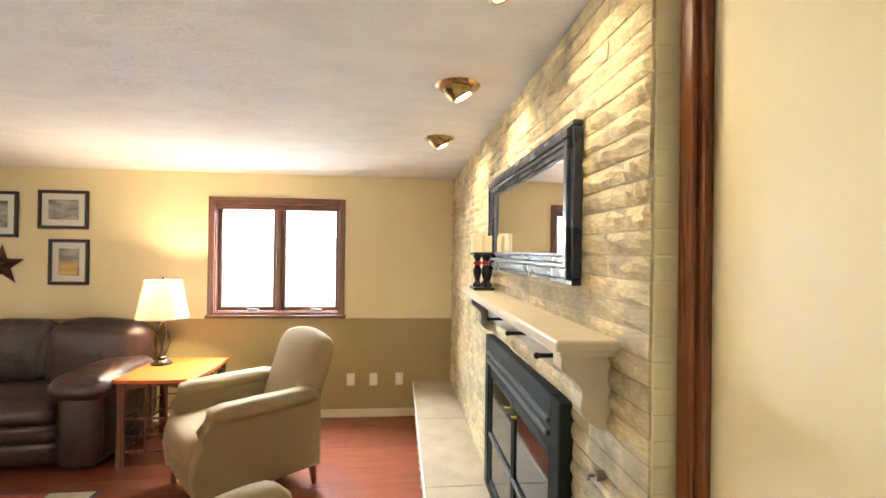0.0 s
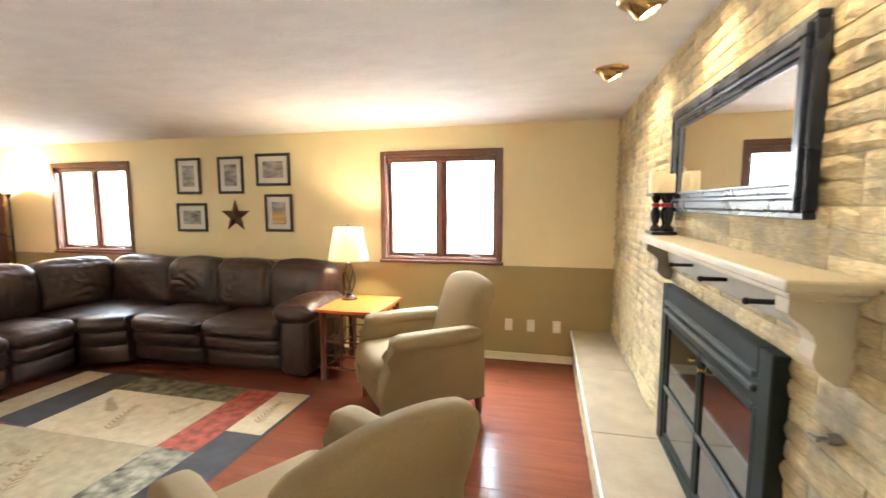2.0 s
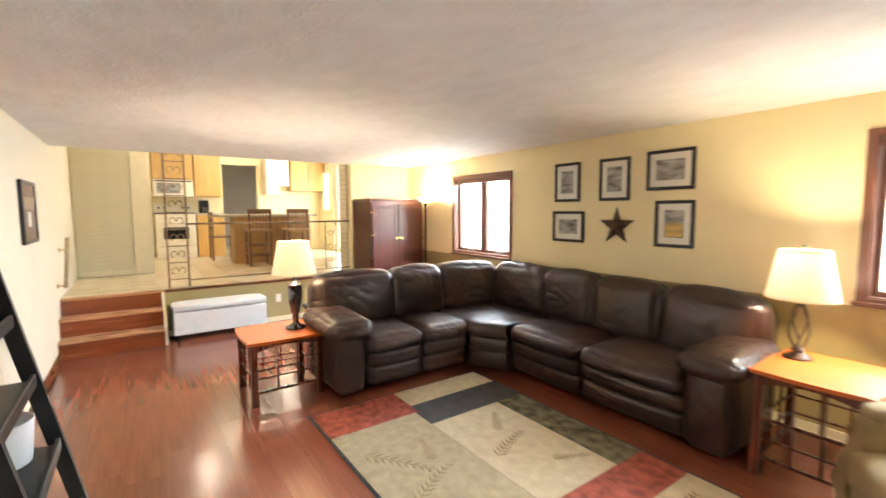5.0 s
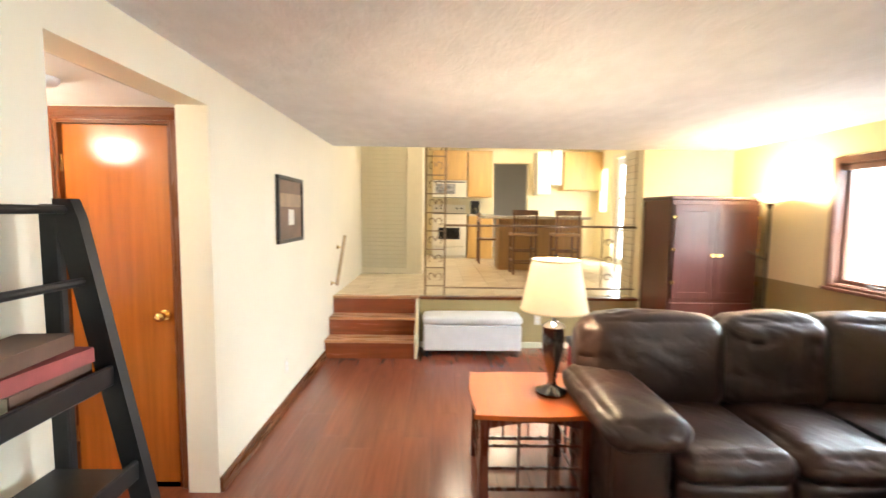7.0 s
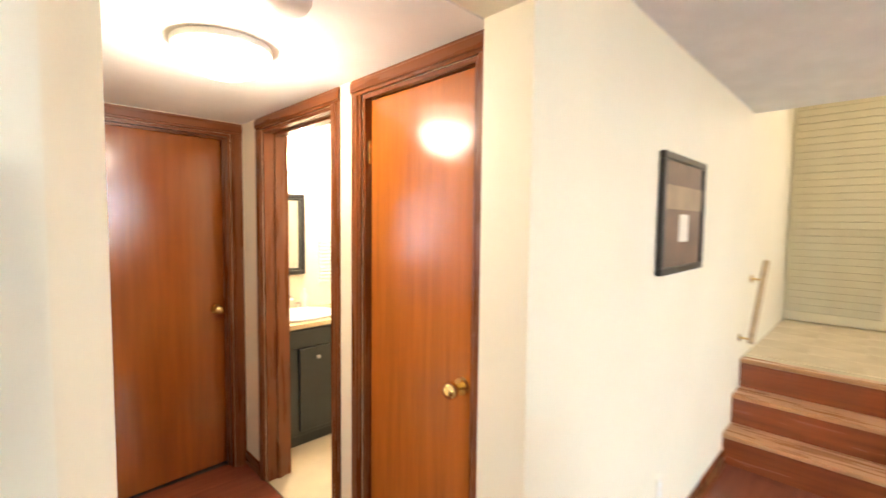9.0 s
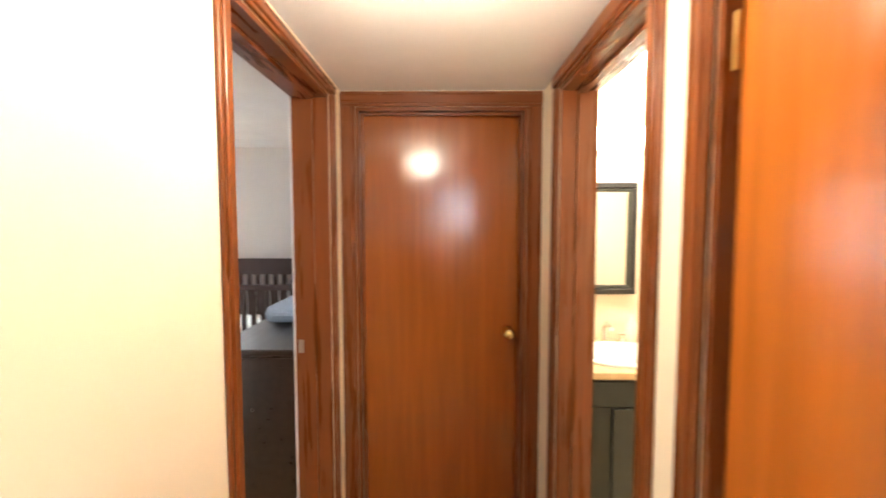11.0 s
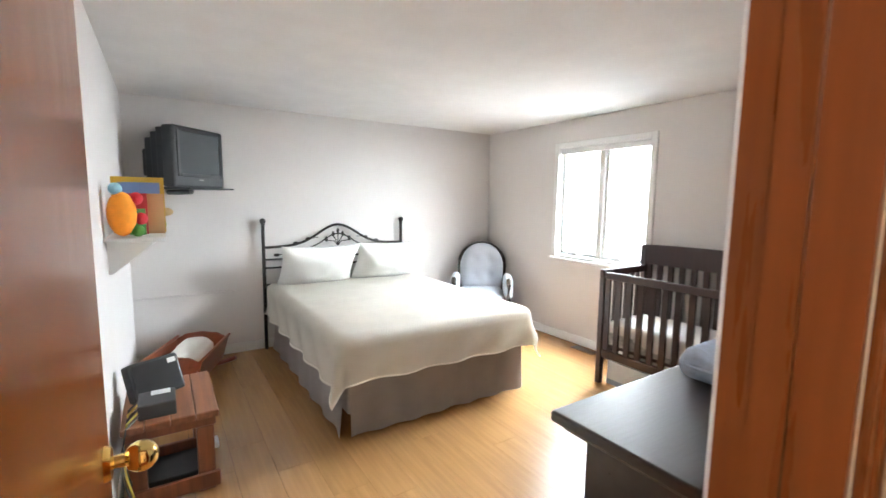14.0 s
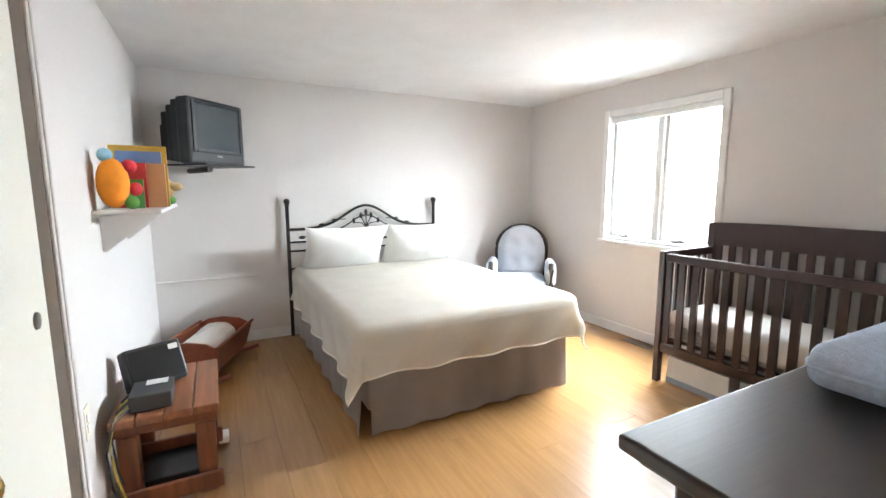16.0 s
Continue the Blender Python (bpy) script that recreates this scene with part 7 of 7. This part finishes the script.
part("base", box(bmesh.new(), CX0 + 0.05, CX1 - 0.05, CYB + 0.05, CYF - 0.05, 0.30, 0.32), M_CRIB, cb)
cm2 = thing("crib_mattress", "white crib mattress with a grey patterned side", "mattress")
bm = bmesh.new()
soft_box(bm, CX0 + 0.06, CX1 - 0.06, CYB + 0.055, CYF - 0.055, 0.321, 0.52, 0.04, 0.01, 8, 0.005)
part("mattress", bm, M_PILLOW, cm2, "", True)
part("skirt_band", box(bmesh.new(), CX0 + 0.062, CX1 - 0.062, CYF - 0.054, CYF - 0.050, 0.325, 0.42), mat("grey_print", (0.42, 0.41, 0.40), 0.9, var=0.5, scale=40), cm2)
for nm, x0, x1 in (("storage_box", -2.86, -2.45), ("storage_box", -3.35, -2.92)):
    b = thing(nm, "white cardboard storage box under the crib", "storage box", "boxes under the crib")
    part("box", box(bmesh.new(), x0, x1, -4.72, -4.32, 0.0, 0.185, 0.004, 1), M_OTT, b)
    part("band", box(bmesh.new(), x0 - 0.002, x1 + 0.002, -4.722, -4.318, 0.0, 0.04), mat("blue_grey_card", (0.35, 0.40, 0.48), 0.7), b)

# dresser and changing pad
M_DRES = wood("dresser_espresso", (0.020, 0.013, 0.011), 0.30, 1, 0.25, coat=0.15)
ds = thing("dresser", "espresso brown dresser with a broad moulded top", "dresser")
part("body", box(bmesh.new(), -4.215, -3.89, -3.51, -2.24, 0.05, 0.86, 0.004, 1), M_DRES, ds)
part("top", box(bmesh.new(), -4.225, -3.805, -3.55, -2.20, 0.88, 0.91, 0.008, 3), M_DRES, ds)
part("top_moulding", box(bmesh.new(), -4.22, -3.83, -3.53, -2.222, 0.861, 0.879, 0.008, 3), M_DRES, ds)
part("plinth", box(bmesh.new(), -4.215, -3.88, -3.52, -2.23, 0, 0.05, 0.004, 1), M_DRES, ds)
for r in range(3):
    for y0, y1 in ((-3.49, -2.88), (-2.87, -2.26)):
        d = part("drawer", box(bmesh.new(), -3.89, -3.875, y0, y1, 0.08 + r * 0.26, 0.325 + r * 0.26, 0.004, 1), M_DRES, ds)
        part("knob", cyl(bmesh.new(), (-3.875, (y0 + y1) / 2, 0.21 + r * 0.26), (-3.85, (y0 + y1) / 2, 0.21 + r * 0.26), 0.012, 0.016, 12), M_PEWTER, d)
pd = thing("changing_pad", "pale blue terry changing pad on the dresser", "changing pad")
bm = bmesh.new()
soft_box(bm, -4.21, -3.855, -3.43, -2.67, 0.911, 1.015, 0.05, 0.0, 12)
for v in bm.verts:
    if v.co.z > 0.975:
        v.co.z -= 0.035 * max(0, 1 - ((v.co.x + 4.025) / 0.15) ** 2)
M_TERRY = mat("blue_terry", (0.42, 0.50, 0.64), 0.95, var=0.1, scale=60, bump=0.4, bscale=260)
part("pad", bm, M_TERRY, pd, "", True)
part("piping", tube(bmesh.new(), [(-3.856, -3.39, 0.963), (-3.856, -2.72, 0.963), (-3.872, -2.684, 0.963), (-3.905, -2.6695, 0.963), (-4.16, -2.6695, 0.963)], 0.005, 6), M_TERRY, pd, "", True)

vn = setting("floor_vent", box(bmesh.new(), -1.98, -1.72, -4.83, -4.73, 0.0005, 0.006, 0.002, 1), mat("bronze_vent", (0.14, 0.08, 0.04), 0.4, 0.5), "brown metal floor vent", "floor vent")
for k in range(10):
    part("slot", box(bmesh.new(), -1.965 + k * 0.024, -1.955 + k * 0.024, -4.815, -4.745, 0.006, 0.0068), M_BLACK, vn)

# ---- daylight beyond the openings ----
bm = box(bmesh.new(), -19, 2, 6.2, 6.25, -1, 7.0)
setting("backdrop_north", bm, M_OUT, "bright overcast daylight beyond the windows", "backdrop")
bm = box(bmesh.new(), -6, 2, -6.65, -6.6, -1, 4.5)
setting("backdrop_south", bm, M_OUT, "bright overcast daylight beyond the bedroom window", "backdrop")

# ---- pieces of walls and floors ----
build_bricks()
planks(floor, -7.86, 0.02, -0.19, 4.26, 1.2, 0.19, M_FLOOR)
planks(floor, -5.305, -4.24, -2.30, -0.19, 1.2, 0.19, M_FLOOR)
planks(floor_bedroom, -4.238, -0.2, -4.875, -1.15, 1.2, 0.19, M_FLOORB)
me = mesh_of("tile", box(bmesh.new(), 0.002, 0.303, 0.002, 0.303, -0.006, 0.0, 0.001, 1), M_TILE)
for i in range(15):
    for j in range(15):
        x, y = -12.59 + i * 0.305, -0.18 + j * 0.305
        if not (x < -9.7 and y < 0.72 and x > -10.4):
            ob = new("tile", me)
            ob.parent = floor_kitchen
            ob.location = (x, y, KF)
